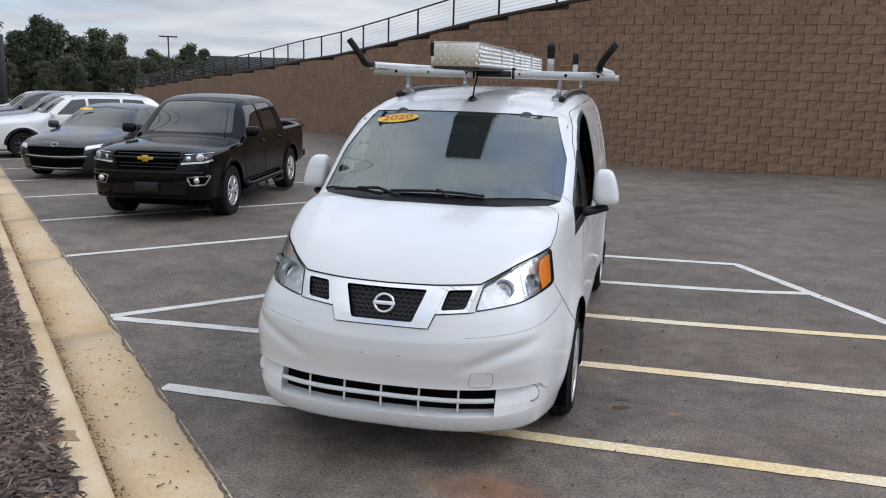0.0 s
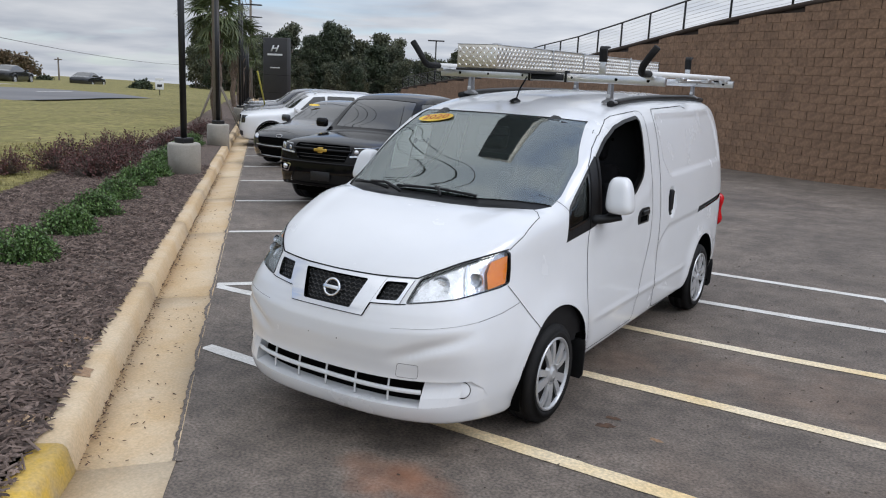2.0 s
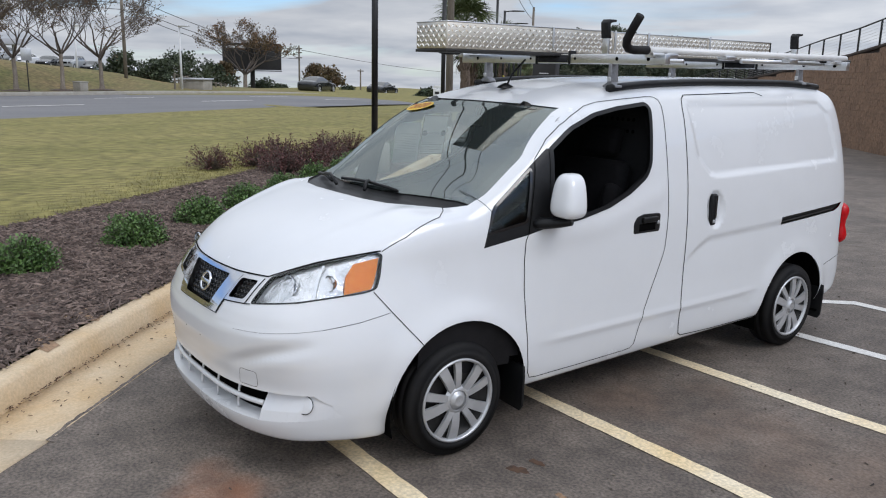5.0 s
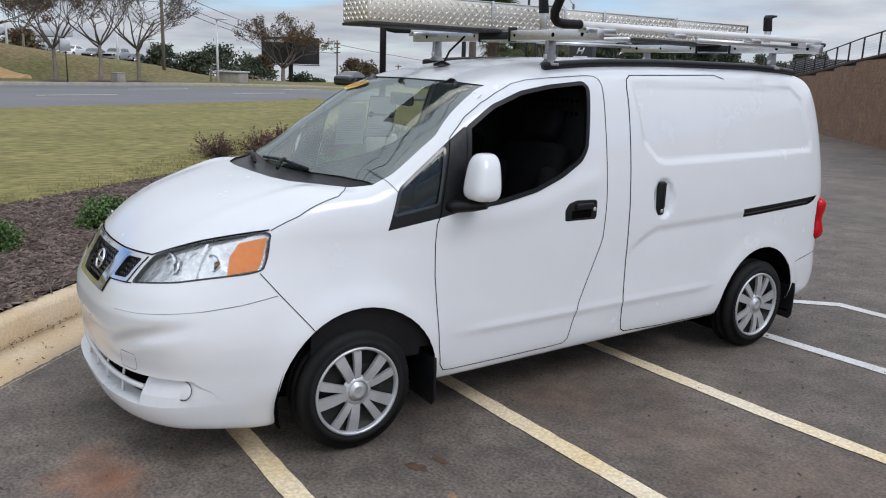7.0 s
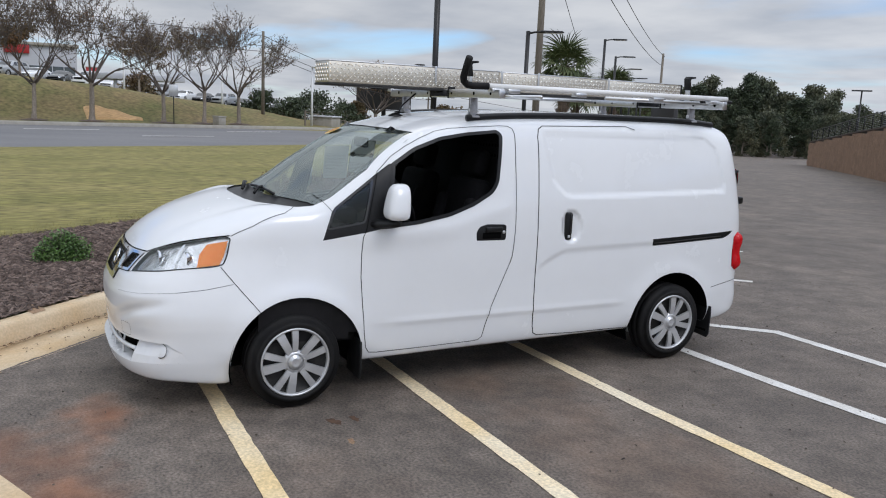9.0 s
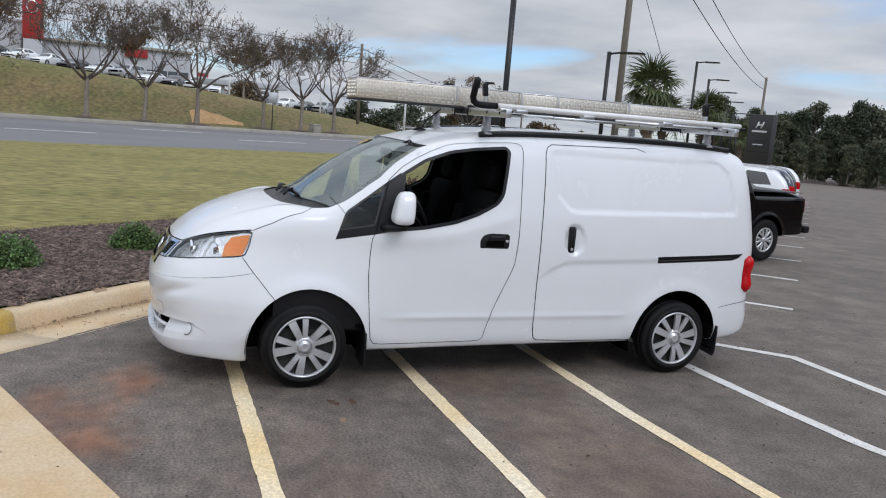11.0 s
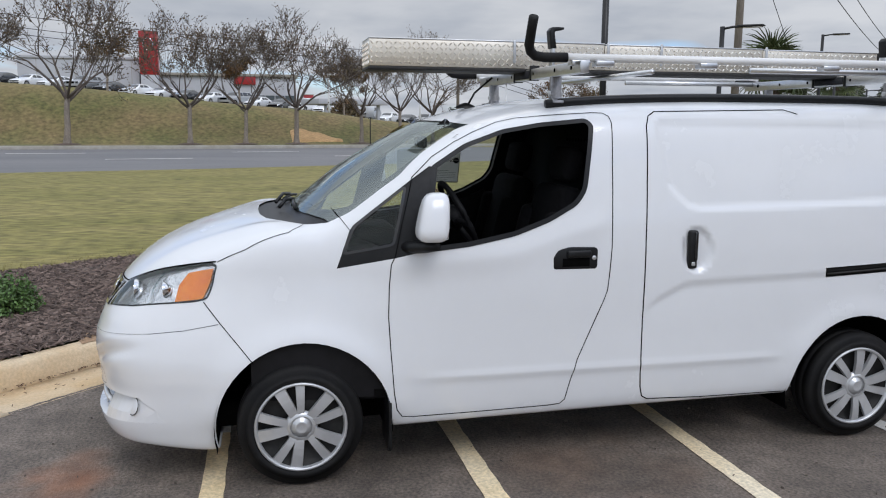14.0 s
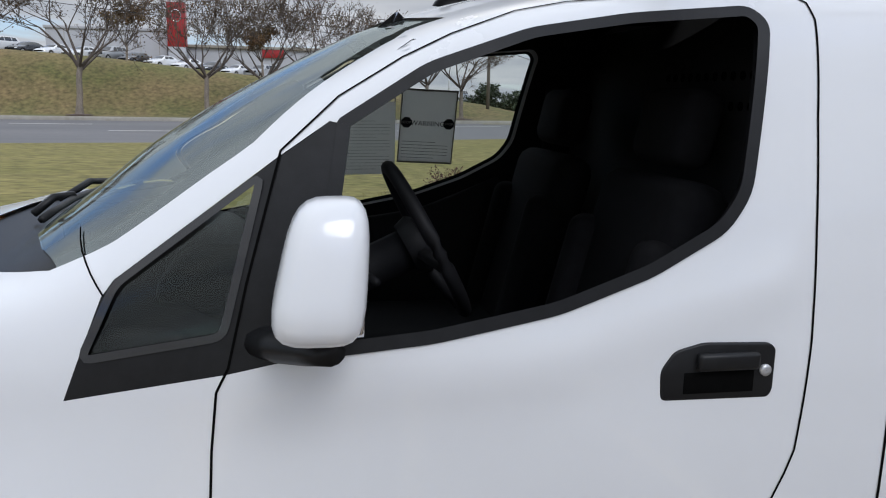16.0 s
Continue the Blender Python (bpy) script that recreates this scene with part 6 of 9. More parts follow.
def make_car(name, label, category, spec, paint, m, fine=1.0, group="parked cars", wheel_mat=None):
    F = car_shape(spec)
    car = thing(name, label, category, m, group)
    bm = bmesh.new()
    ya, yb = -0.35, spec["base"] + 0.25
    vv, ff = cast_shell(F, ya, yb, spec.get("spine", 0.72), int(90 * fine), int(22 * fine), int(92 * fine))
    bv = [bm.verts.new(v) for v in vv]
    for q in ff:
        bm.faces.new([bv[i] for i in q])
    ra = spec["wheel"] + spec.get("gap", 0.055)
    for yc in (0.0, spec["base"]):
        ring = [(yc + ra * math.cos(t), spec["wheel"] + ra * math.sin(t)) for t in (math.tau * k / 28 for k in range(28))]
        taken(bm, cut(bm, ring, (1, 2), lambda c: c.x > 0.4))
    made = []
    for key, how, low, mt, shift, lab in spec["patches"]:
        poly, test = low
        data = taken(bm, cut(bm, poly, {"side": (1, 2), "front": (0, 2), "rear": (0, 2), "top": (0, 1)}[how], test))
        if len(data[1]):
            made.append((key, how, data, mt, shift, lab))
    shell("body", taken(bm, bm.faces[:]), F, paint, car, both=True)
    bm.free()
    for key, how, data, mt, shift, lab in made:
        if how == "side" or min(v[0] for v in data[0]) > 0.15:
            for mirror in (False, True):
                shell(key, data, F, mt, car, lab, mirror=mirror, shift=shift)
        else:
            shell(key, data, F, mt, car, lab, both=True, shift=shift)
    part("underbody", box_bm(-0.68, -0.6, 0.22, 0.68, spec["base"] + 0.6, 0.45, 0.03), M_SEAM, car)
    w0 = wheel(car, spec["track"], 0, 1, spec["wheel"], spec.get("tyre", 0.22), spec["rim"], 5 if fine < 1.2 else 6, wheel_mat or M_SILVER, spec["wheel"], 0.05, split=fine > 0.65)
    for x, y in ((-spec["track"], 0.0), (spec["track"], spec["base"]), (-spec["track"], spec["base"])):
        w = copy_thing(w0, Matrix.Translation((x, y, spec["wheel"])))
        w.scale = (1 if x > 0 else -1, 1, 1)
    xm, ym, zm = spec["mirror"]
    for sg in (1, -1):
        bb = box_bm(xm - 0.11, ym - 0.06, zm - 0.08, xm + 0.11, ym + 0.06, zm + 0.08, 0.05, 3)
        for v in bb.verts:
            v.co.x *= sg
        part("door_mirror", bb, paint, car)
    return car, F


def band(y0, y1, z0, z1, lean0=0.0, lean1=0.0):
    return rounded([(y0, z0), (y1, z0), (y1 + lean1, z1), (y0 + lean0, z1)], 0.05, 3)


FRONTAL = lambda c: c.y < -0.25
HIGH_SIDE = lambda c: c.x > 0.4
M_TRUCK = mat("black_truck_paint", (0.004, 0.004, 0.005), 0.10, var=0.3, scale=2, spec=0.25)
TRUCK = dict(
    base=3.26, wheel=0.385, rim=0.225, track=0.80, tyre=0.255, flare=0.035, plan=0.16, bow=0.10, gap=0.07,
    top=[(-1.2, 0.6), (-0.98, 0.98), (-0.93, 1.03), (-0.85, 1.07), (-0.5, 1.115), (0.2, 1.155), (0.40, 1.17), (0.55, 1.25), (1.0, 1.60), (1.2, 1.70), (1.45, 1.755), (1.9, 1.785), (2.4, 1.775), (2.68, 1.735), (2.80, 1.62), (2.90, 1.30), (2.96, 1.265), (3.2, 1.262), (4.3, 1.265), (4.5, 1.24), (4.8, 1.2)],
    width=[(0.2, 0.88), (0.45, 0.915), (0.8, 0.93), (1.1, 0.925), (1.2, 0.905), (1.45, 0.82), (1.75, 0.70), (2.0, 0.6)],
    taper=[(-1.1, 0.14), (-0.7, 0.035), (-0.2, 0.0), (4.2, 0.0), (4.6, 0.05)],
    front=[(0.2, -0.86), (0.42, -0.93), (0.6, -0.955), (0.75, -0.95), (0.95, -0.935), (1.05, -0.90), (1.2, -0.6), (1.8, 0.4)],
    rear=[(0.2, 4.40), (0.5, 4.47), (0.62, 4.47), (0.7, 4.42), (1.2, 4.42), (1.3, 4.40), (1.9, 4.3)],
    floor=[(-1.1, 0.36), (-0.6, 0.33), (0.5, 0.42), (2.8, 0.42), (4.5, 0.48)], mirror=(1.02, 0.72, 1.24),
    patches=[
        ("front_window", "side", (band(0.80, 1.62, 1.19, 1.63, 0.42, 0.02), HIGH_SIDE), M_CARGLASS, -0.006, ""),
        ("rear_window", "side", (band(1.70, 2.55, 1.20, 1.65, 0.02, -0.10), HIGH_SIDE), M_CARGLASS, -0.006, ""),
        ("windscreen", "front", (rounded([(-0.02, 1.215), (0.70, 1.21), (0.585, 1.66), (-0.02, 1.69)], [0, 0.04, 0.05, 0], 3), lambda c: c.y < 1.5 and c.z > 1.19), M_CARGLASS, -0.006, "dark windscreen"),
        ("upper_grille", "front", (rounded([(-0.02, 0.955), (0.50, 0.955), (0.46, 1.025), (-0.02, 1.03)], 0.01, 2), FRONTAL), M_SEAM, -0.03, "black upper grille"),
        ("lower_grille", "front", (rounded([(-0.02, 0.77), (0.42, 0.775), (0.49, 0.925), (-0.02, 0.92)], 0.01, 2), FRONTAL), M_SEAM, -0.03, "black lower grille"),
        ("headlight", "front", (rounded([(0.50, 0.865), (0.80, 0.885), (0.885, 0.91), (0.86, 1.015), (0.54, 1.0)], 0.02, 2), FRONTAL), M_GLOSS_BLACK, -0.012, "dark headlight with a bright projector"),
        ("fog_lamp", "front", (rounded([(0.63, 0.565), (0.80, 0.58), (0.86, 0.69), (0.58, 0.67)], 0.02, 2), FRONTAL), M_SEAM, -0.02, "silver-edged fog lamp"),
        ("air_dam", "front", (rounded([(-0.02, 0.40), (0.60, 0.41), (0.52, 0.565), (-0.02, 0.565)], 0.02, 2), FRONTAL), M_BLACK_PLASTIC, -0.02, ""),
        ("tail_light", "side", (band(4.28, 4.6, 0.88, 1.22), lambda c: c.x > 0.72), M_RED, 0.008, "red tail light"),
    ])
TURN7 = 7.5


def parked(x, y, turn=TURN7):
    return pose(x, y, float(lot_z(x, y)), 0, 0, turn)


truck, truck_F = make_car("pickup_truck", "black crew-cab pickup truck parked askew", "pickup truck", TRUCK, M_TRUCK, parked(-5.36, 5.84, 8.8) @ Matrix.Scale(0.935, 4), 1.25)
gy = on_front(truck_F, 0, 0.94)
for dz, x0 in ((0.0, 0.0),):
    part("grille_bar", tube_bm([(x, on_front(truck_F, x, 0.945) - 0.004, 0.940) for x in np.linspace(-0.52, 0.52, 14)], 0.022, 6), M_TRUCK, truck)
for z0, half in ((0.815, 0.43), (0.865, 0.46), (0.995, 0.45)):
    part("grille_slat", tube_bm([(x, on_front(truck_F, x, z0) + 0.016, z0) for x in np.linspace(-half, half, 12)], 0.007, 5), M_GLOSS_BLACK, truck)
part("bumper_bar", tube_bm([(x, on_front(truck_F, x, 0.735) - 0.002, 0.735) for x in np.linspace(-0.80, 0.80, 20)], 0.020, 8), M_TRUCK, truck)
cross = bmesh.new()
box_bm(-0.115, -0.012, -0.022, 0.115, 0.012, 0.022, 0.006, bm=cross)
box_bm(-0.045, -0.014, -0.045, 0.045, 0.010, 0.045, 0.006, bm=cross)
bmesh.ops.transform(cross, matrix=Matrix.Translation((0, gy - 0.025, 0.935)), verts=cross.verts)
part("badge", cross, M_GOLD, truck, "plain gold badge")
part("number_plate", box_bm(-0.17, on_front(truck_F, 0, 0.52) - 0.012, 0.46, 0.17, on_front(truck_F, 0, 0.52), 0.60, 0.004), M_PLATE_BAR, truck)
for sg in (1, -1):
    part("fog_bulb", (lambda b: (bmesh.ops.transform(b, matrix=Matrix.Translation((sg * 0.70, on_front(truck_F, 0.70, 0.63) - 0.008, 0.63)), verts=b.verts), b)[1])(lathe_bm([(-0.012, 0.001), (-0.006, 0.03), (0.01, 0.045)], 16, "y")), M_LAMP, truck)
    for bx, bz, r in ((0.75, 0.955, 0.055), (0.60, 0.940, 0.034)):
        bowl = lathe_bm([(-0.01, 0.001), (-0.006, r * 0.7), (0.002, r)], 18, "y")
        bmesh.ops.transform(bowl, matrix=Matrix.Translation((sg * bx, on_front(truck_F, bx, bz) - 0.004, bz)) @ Matrix.Rotation(sg * radians(25), 4, "Z"), verts=bowl.verts)
        part("headlamp_bowl", bowl, M_LAMP, truck)
    turn = (lambda d: d) if sg > 0 else flip
    part("lamp_strip", turn(seam(truck_F, [(0.50, 0.868), (0.66, 0.880), (0.80, 0.889), (0.875, 0.912)], "front", 0.026, 0.004)), M_LAMP, truck, "bright strip under the headlight")
    part("lamp_strip", turn(seam(truck_F, [(0.545, 0.996), (0.70, 1.004), (0.85, 1.010)], "front", 0.010, 0.003)), M_CHROME, truck)
    part("fog_trim", turn(seam(truck_F, rounded([(0.63, 0.560), (0.81, 0.575), (0.87, 0.695), (0.575, 0.675)], 0.02, 2), "front", 0.022, 0.004, True)), M_CHROME, truck, "bright frame round the fog lamp")
    part("side_step", tube_bm([(sg * 0.90, 0.62, 0.44), (sg * 0.98, 0.75, 0.40), (sg * 0.98, 2.45, 0.40), (sg * 0.90, 2.6, 0.44)], 0.04, 8), M_BLACK_PLASTIC, truck, "black tubular side step")
    for y in (0.95, 1.85):
        part("step_hoop", tube_bm([(sg * 0.97, y, 0.40), (sg * 1.02, y + 0.08, 0.30), (sg * 1.02, y + 0.50, 0.30), (sg * 0.97, y + 0.58, 0.40)], 0.025, 6), M_BLACK_PLASTIC, truck)
    for line, width in (([(0.62, 1.16), (0.60, 0.75), (0.72, 0.50), (1.66, 0.48), (1.69, 1.20), (1.62, 1.68)], 0.008), ([(1.69, 0.48), (2.42, 0.50), (2.66, 0.85), (2.66, 1.25)], 0.008), ([(2.92, 1.24), (2.92, 0.50)], 0.012)):
        d = seam(truck_F, line, "side", width)
        part("panel_gap", d if sg > 0 else flip(d), M_SEAM, truck)
    for y in (1.55, 2.52):
        part("door_handle", (lambda b: ([setattr(v.co, "x", v.co.x * sg) for v in b.verts], b)[1])(box_bm(0.905, y - 0.10, 1.03, 0.955, y + 0.08, 1.06, 0.012)), M_TRUCK, truck)
part("bed_cover", box_bm(-0.80, 3.0, 1.255, 0.80, 4.33, 1.262), M_BLACK_PLASTIC, truck)
part("step_bumper", box_bm(-0.88, 4.40, 0.50, 0.88, 4.56, 0.64, 0.03), M_BLACK_PLASTIC, truck)
part("bed_lettering", (lambda b: b)(box_bm(0.928, 3.95, 1.12, 0.936, 4.22, 1.165, 0.004)), M_CABIN_GREY, truck, "grey plain badge bar")
part("hub_aerial", tube_bm([(0.72, 0.25, 1.15), (0.73, 0.45, 1.62)], 0.006, 5), M_BLACK_PLASTIC, truck)

M_GREY_CAR = mat("dark_grey_car_paint", (0.030, 0.032, 0.036), 0.22, 0.35, var=0.2, scale=2, coat=0.8)
SEDAN = dict(
    base=2.72, wheel=0.325, rim=0.215, track=0.79, tyre=0.215, plan=0.26, bow=0.14,
    top=[(-1.2, 0.4), (-0.90, 0.66), (-0.82, 0.74), (-0.5, 0.86), (0.2, 0.95), (0.38, 0.98), (0.55, 1.05), (1.1, 1.31), (1.4, 1.39), (1.8, 1.42), (2.3, 1.385), (2.8, 1.22), (3.2, 1.07), (3.6, 1.03), (3.8, 0.9), (4.0, 0.6)],
    width=[(0.15, 0.84), (0.35, 0.885), (0.6, 0.905), (0.85, 0.90), (0.95, 0.875), (1.2, 0.75), (1.4, 0.62), (1.7, 0.5)],
    taper=[(-1.1, 0.2), (-0.7, 0.05), (-0.2, 0.0), (3.0, 0.0), (3.9, 0.12)],
    front=[(0.15, -0.78), (0.3, -0.87), (0.5, -0.90), (0.62, -0.90), (0.75, -0.84), (0.9, -0.6), (1.5, 0.8)],
    rear=[(0.15, 3.6), (0.4, 3.76), (0.7, 3.78), (0.95, 3.76), (1.1, 3.6), (1.5, 3.2)],
    floor=[(-1.1, 0.22), (-0.5, 0.18), (3.0, 0.20), (3.9, 0.3)], mirror=(0.95, 0.72, 0.98),
    patches=[
        ("front_window", "side", (rounded([(0.85, 0.98), (1.62, 1.0), (1.62, 1.32), (1.25, 1.29)], 0.03, 3), HIGH_SIDE), M_CARGLASS, -0.006, ""),
        ("rear_window", "side", (rounded([(1.68, 1.0), (2.55, 1.03), (2.45, 1.16), (2.1, 1.29), (1.68, 1.32)], 0.03, 3), HIGH_SIDE), M_CARGLASS, -0.006, ""),
        ("windscreen", "front", (rounded([(-0.02, 1.02), (0.66, 1.01), (0.54, 1.31), (-0.02, 1.355)], [0, 0.04, 0.05, 0], 3), lambda c: c.y < 1.5), M_CARGLASS, -0.006, "dark windscreen with a yellow sticker"),
        ("grille", "front", (rounded([(-0.02, 0.50), (0.56, 0.515), (0.60, 0.655), (-0.02, 0.66)], 0.03, 2), FRONTAL), M_SEAM, -0.02, "wide black grille"),
        ("lower_intake", "front", (rounded([(-0.02, 0.25), (0.50, 0.26), (0.60, 0.44), (-0.02, 0.44)], 0.04, 2), FRONTAL), M_SEAM, -0.02, "black lower intake"),
        ("headlight", "front", (rounded([(0.58, 0.60), (0.80, 0.66), (0.83, 0.73), (0.60, 0.69)], 0.02, 2), FRONTAL), M_LAMP, -0.004, "slim headlight"),
        ("rear_screen", "rear", (rounded([(-0.02, 1.10), (0.55, 1.10), (0.50, 1.33), (-0.02, 1.36)], 0.03, 2), lambda c: c.y > 2.2), M_CARGLASS, -0.006, ""),
    ])
sedan, sedan_F = make_car("sedan", "dark grey sedan with a wide black grille", "car", SEDAN, M_GREY_CAR, parked(-9.95, 9.75), 1.0)
sb = bmesh.new()
sb.faces.new([sb.verts.new((-0.36 + 0.15 * math.cos(t), 0, 0.05 * math.sin(t))) for t in (math.tau * k / 24 for k in range(24))])
bmesh.ops.transform(sb, matrix=pose(0, 1.02, 1.305, -66, 0, 0), verts=sb.verts)
part("price_sticker", sb, M_YELLOW_STICKER, sedan, "yellow oval sticker")
bd = bmesh.new()
tube_bm([(0.075 * math.cos(t), 0, 0.036 * math.sin(t)) for t in (math.tau * k / 20 for k in range(21))], 0.007, 6, bd, caps=False)
bmesh.ops.transform(bd, matrix=pose(0, on_front(sedan_F, 0, 0.70) - 0.008, 0.70, -30, 0, 0), verts=bd.verts)
part("badge", bd, M_CHROME, sedan)
for z, w in ((0.47, 0.62), (0.245, 0.52)):
    part("trim_strip", tube_bm([(x, on_front(sedan_F, x, z) - 0.004, z + 0.02 * (x / w) ** 2) for x in np.linspace(-w, w, 13)], 0.010, 5), M_SILVER, sedan)

SUV = dict(
    base=2.90, wheel=0.37, rim=0.25, track=0.84, tyre=0.245, plan=0.17, bow=0.10, flare=0.03,
    top=[(-1.2, 0.6), (-0.96, 0.98), (-0.88, 1.06), (-0.5, 1.11), (0.25, 1.17), (0.42, 1.20), (0.6, 1.30), (1.05, 1.62), (1.35, 1.71), (1.9, 1.755), (3.0, 1.74), (3.5, 1.69), (3.85, 1.45), (4.1, 1.0)],
    width=[(0.2, 0.91), (0.45, 0.965), (0.8, 0.985), (1.1, 0.97), (1.2, 0.945), (1.5, 0.84), (1.75, 0.72), (2.0, 0.6)],
    taper=[(-1.1, 0.14), (-0.7, 0.03), (-0.2, 0.0), (3.2, 0.0), (4.0, 0.10)],
    front=[(0.2, -0.86), (0.4, -0.93), (0.6, -0.945), (0.9, -0.94), (1.05, -0.90), (1.2, -0.6), (1.8, 0.4)],
    rear=[(0.2, 3.92), (0.5, 4.02), (0.9, 4.03), (1.15, 4.0), (1.5, 3.88), (1.75, 3.75), (2.0, 3.6)],
    floor=[(-1.1, 0.28), (-0.5, 0.25), (3.0, 0.27), (4.1, 0.4)], mirror=(1.07, 0.75, 1.20),
    patches=[
        ("front_window", "side", (rounded([(0.88, 1.20), (1.68, 1.21), (1.68, 1.63), (1.32, 1.60)], 0.04, 3), HIGH_SIDE), M_CARGLASS, -0.006, ""),
        ("rear_window", "side", (rounded([(1.75, 1.21), (2.62, 1.22), (2.62, 1.63), (1.75, 1.64)], 0.04, 3), HIGH_SIDE), M_CARGLASS, -0.006, ""),
        ("cargo_window", "side", (rounded([(2.69, 1.22), (3.45, 1.25), (3.25, 1.60), (2.69, 1.63)], 0.04, 3), HIGH_SIDE), M_CARGLASS, -0.006, ""),
        ("windscreen", "front", (rounded([(-0.02, 1.235), (0.74, 1.225), (0.61, 1.62), (-0.02, 1.655)], [0, 0.04, 0.05, 0], 3), lambda c: c.y < 1.5 and c.z > 1.2), M_CARGLASS, -0.006, "dark windscreen"),
        ("grille", "front", (rounded([(-0.02, 0.74), (0.50, 0.75), (0.52, 0.985), (-0.02, 0.99)], 0.03, 2), FRONTAL), M_SEAM, -0.02, "black grille"),
        ("headlight", "front", (rounded([(0.60, 0.74), (0.86, 0.76), (0.86, 1.0), (0.60, 0.985)], 0.03, 2), FRONTAL), M_GLOSS_BLACK, -0.006, "dark upright headlight"),
        ("lower_intake", "front", (rounded([(-0.02, 0.34), (0.70, 0.35), (0.74, 0.50), (-0.02, 0.50)], 0.03, 2), FRONTAL), M_BLACK_PLASTIC, -0.01, ""),
        ("rear_screen", "rear", (rounded([(-0.02, 1.20), (0.70, 1.20), (0.58, 1.60), (-0.02, 1.62)], 0.03, 2), lambda c: c.y > 3.0), M_CARGLASS, -0.006, ""),
        ("tail_light", "side", (band(3.75, 4.2, 0.85, 1.16), lambda c: c.x > 0.7), M_RED, 0.006, "red tail light"),
    ])
M_WHITE_CAR = mat("white_car_paint", (0.78, 0.79, 0.80), 0.22, var=0.04, scale=2, coat=0.7)
M_NAVY_CAR = mat("dark_blue_car_paint", (0.018, 0.024, 0.04), 0.2, 0.3, var=0.2, scale=2, coat=0.8)
M_SILVER_CAR = mat("silver_car_paint", (0.42, 0.43, 0.44), 0.28, 0.6, var=0.1, scale=2, coat=0.6)
suv, suv_F = make_car("suv", "white SUV with dark wheels and black trim", "car", SUV, M_WHITE_CAR, parked(-14.7, 13.55, -42) @ Matrix.Scale(0.92, 4), 1.0, wheel_mat=M_GLOSS_BLACK)
for sg in (1, -1):
    part("roof_bar", tube_bm([(sg * 0.66, y, z) for y, z in ((1.35, 1.69), (1.45, 1.745), (2.3, 1.765), (3.2, 1.745), (3.4, 1.69))], 0.02, 6), M_SILVER, suv)
    for yc in (0.0, 2.90):
        arc = [(sg * (on_side(suv_F, yc + 0.46 * math.cos(t), 0.37 + 0.46 * math.sin(t)) + 0.004), yc + 0.46 * math.cos(t), 0.37 + 0.46 * math.sin(t)) for t in np.linspace(0.05, math.pi - 0.05, 14)]
        part("arch_cladding", tube_bm(arc, 0.035, 6), M_BLACK_PLASTIC, suv)
for (x, y, spec, paint, name, lab, fine) in ((*K(23.1, -0.8), SUV, M_NAVY_CAR, "suv", "dark blue SUV in the row of parked cars", 0.7), (*K(26.0, -0.7), SEDAN, M_GREY_CAR, "sedan", "dark grey sedan in the row of parked cars", 0.6), (*K(28.9, -0.9), SUV, M_NAVY_CAR, "suv", "dark blue SUV in the row of parked cars", 0.6), (*K(31.8, -0.8), SUV, M_WHITE_CAR, "suv", "white SUV at the row's far end", 0.5)):
    make_car(name, lab, "car", spec, paint, parked(x, y, -44) @ Matrix.Scale(0.94, 4), fine)

# cars for sale on the far bank: one build a colour, then copies
FAR_D = 50.0
kinds = []
for k, (spec, paint, name, lab) in enumerate(((SEDAN, M_WHITE_CAR, "sedan", "white sedan on the far dealership bank"), (SUV, M_SILVER_CAR, "suv", "silver SUV on the far dealership bank"), (SEDAN, M_GREY_CAR, "sedan", "dark sedan on the far dealership bank"), (SUV, M_WHITE_CAR, "suv", "white SUV on the far dealership bank"))):
    y = -54.0 + 2.7 * k
    kinds.append(make_car(name, lab, "car", spec, paint, pose(road_far(y) - FAR_D, y, upper_z(FAR_D, y), 0, 0, 62), 0.4, "cars on the far bank")[0])
rng = random.Random(11)
for k in range(4, 33):
    y = -54.0 + 2.65 * k
    src = kinds[rng.choice((0, 1, 2, 2, 0, 3))]
    if crest_z(y * 0.6) < 0.25:
        continue
    d = FAR_D + rng.uniform(0, 0.8)
    copy_thing(src, pose(road_far(y) - d, y, upper_z(d, y), 0, 0, 62 + rng.uniform(-6, 6)))
# ---------------------------------------------------------------- railing on the wall
M_RAIL = mat("black_steel_rail", (0.014, 0.014, 0.015), 0.45, 0.3, var=0.2, scale=9)
railing = thing("wall_railing", "black steel cable railing along the wall's top", "railing")
rp = smooth_path(WALL, 2.05)
rn = [(rp[min(i + 1, len(rp) - 1)] - rp[max(i - 1, 0)]) for i in range(len(rp))]
rp = [(p - Vector((-d.y, d.x)).normalized() * 0.15) for p, d in zip(rp, rn)]
heads = []
for p in rp:
    z = wall_top(p.x)
    part("post", box_bm(p.x - 0.025, p.y - 0.025, z - 0.05, p.x + 0.025, p.y + 0.025, z + 0.80, 0.004), M_RAIL, railing)
    heads.append((p.x, p.y, z))
part("top_rail", tube_bm([(x, y, z + 0.80) for x, y, z in heads], 0.026, 6), M_RAIL, railing)
for k in range(7):
    part("cable", tube_bm([(x, y, z + 0.08 + 0.10 * k) for x, y, z in heads], 0.005, 4), M_SILVER, railing)
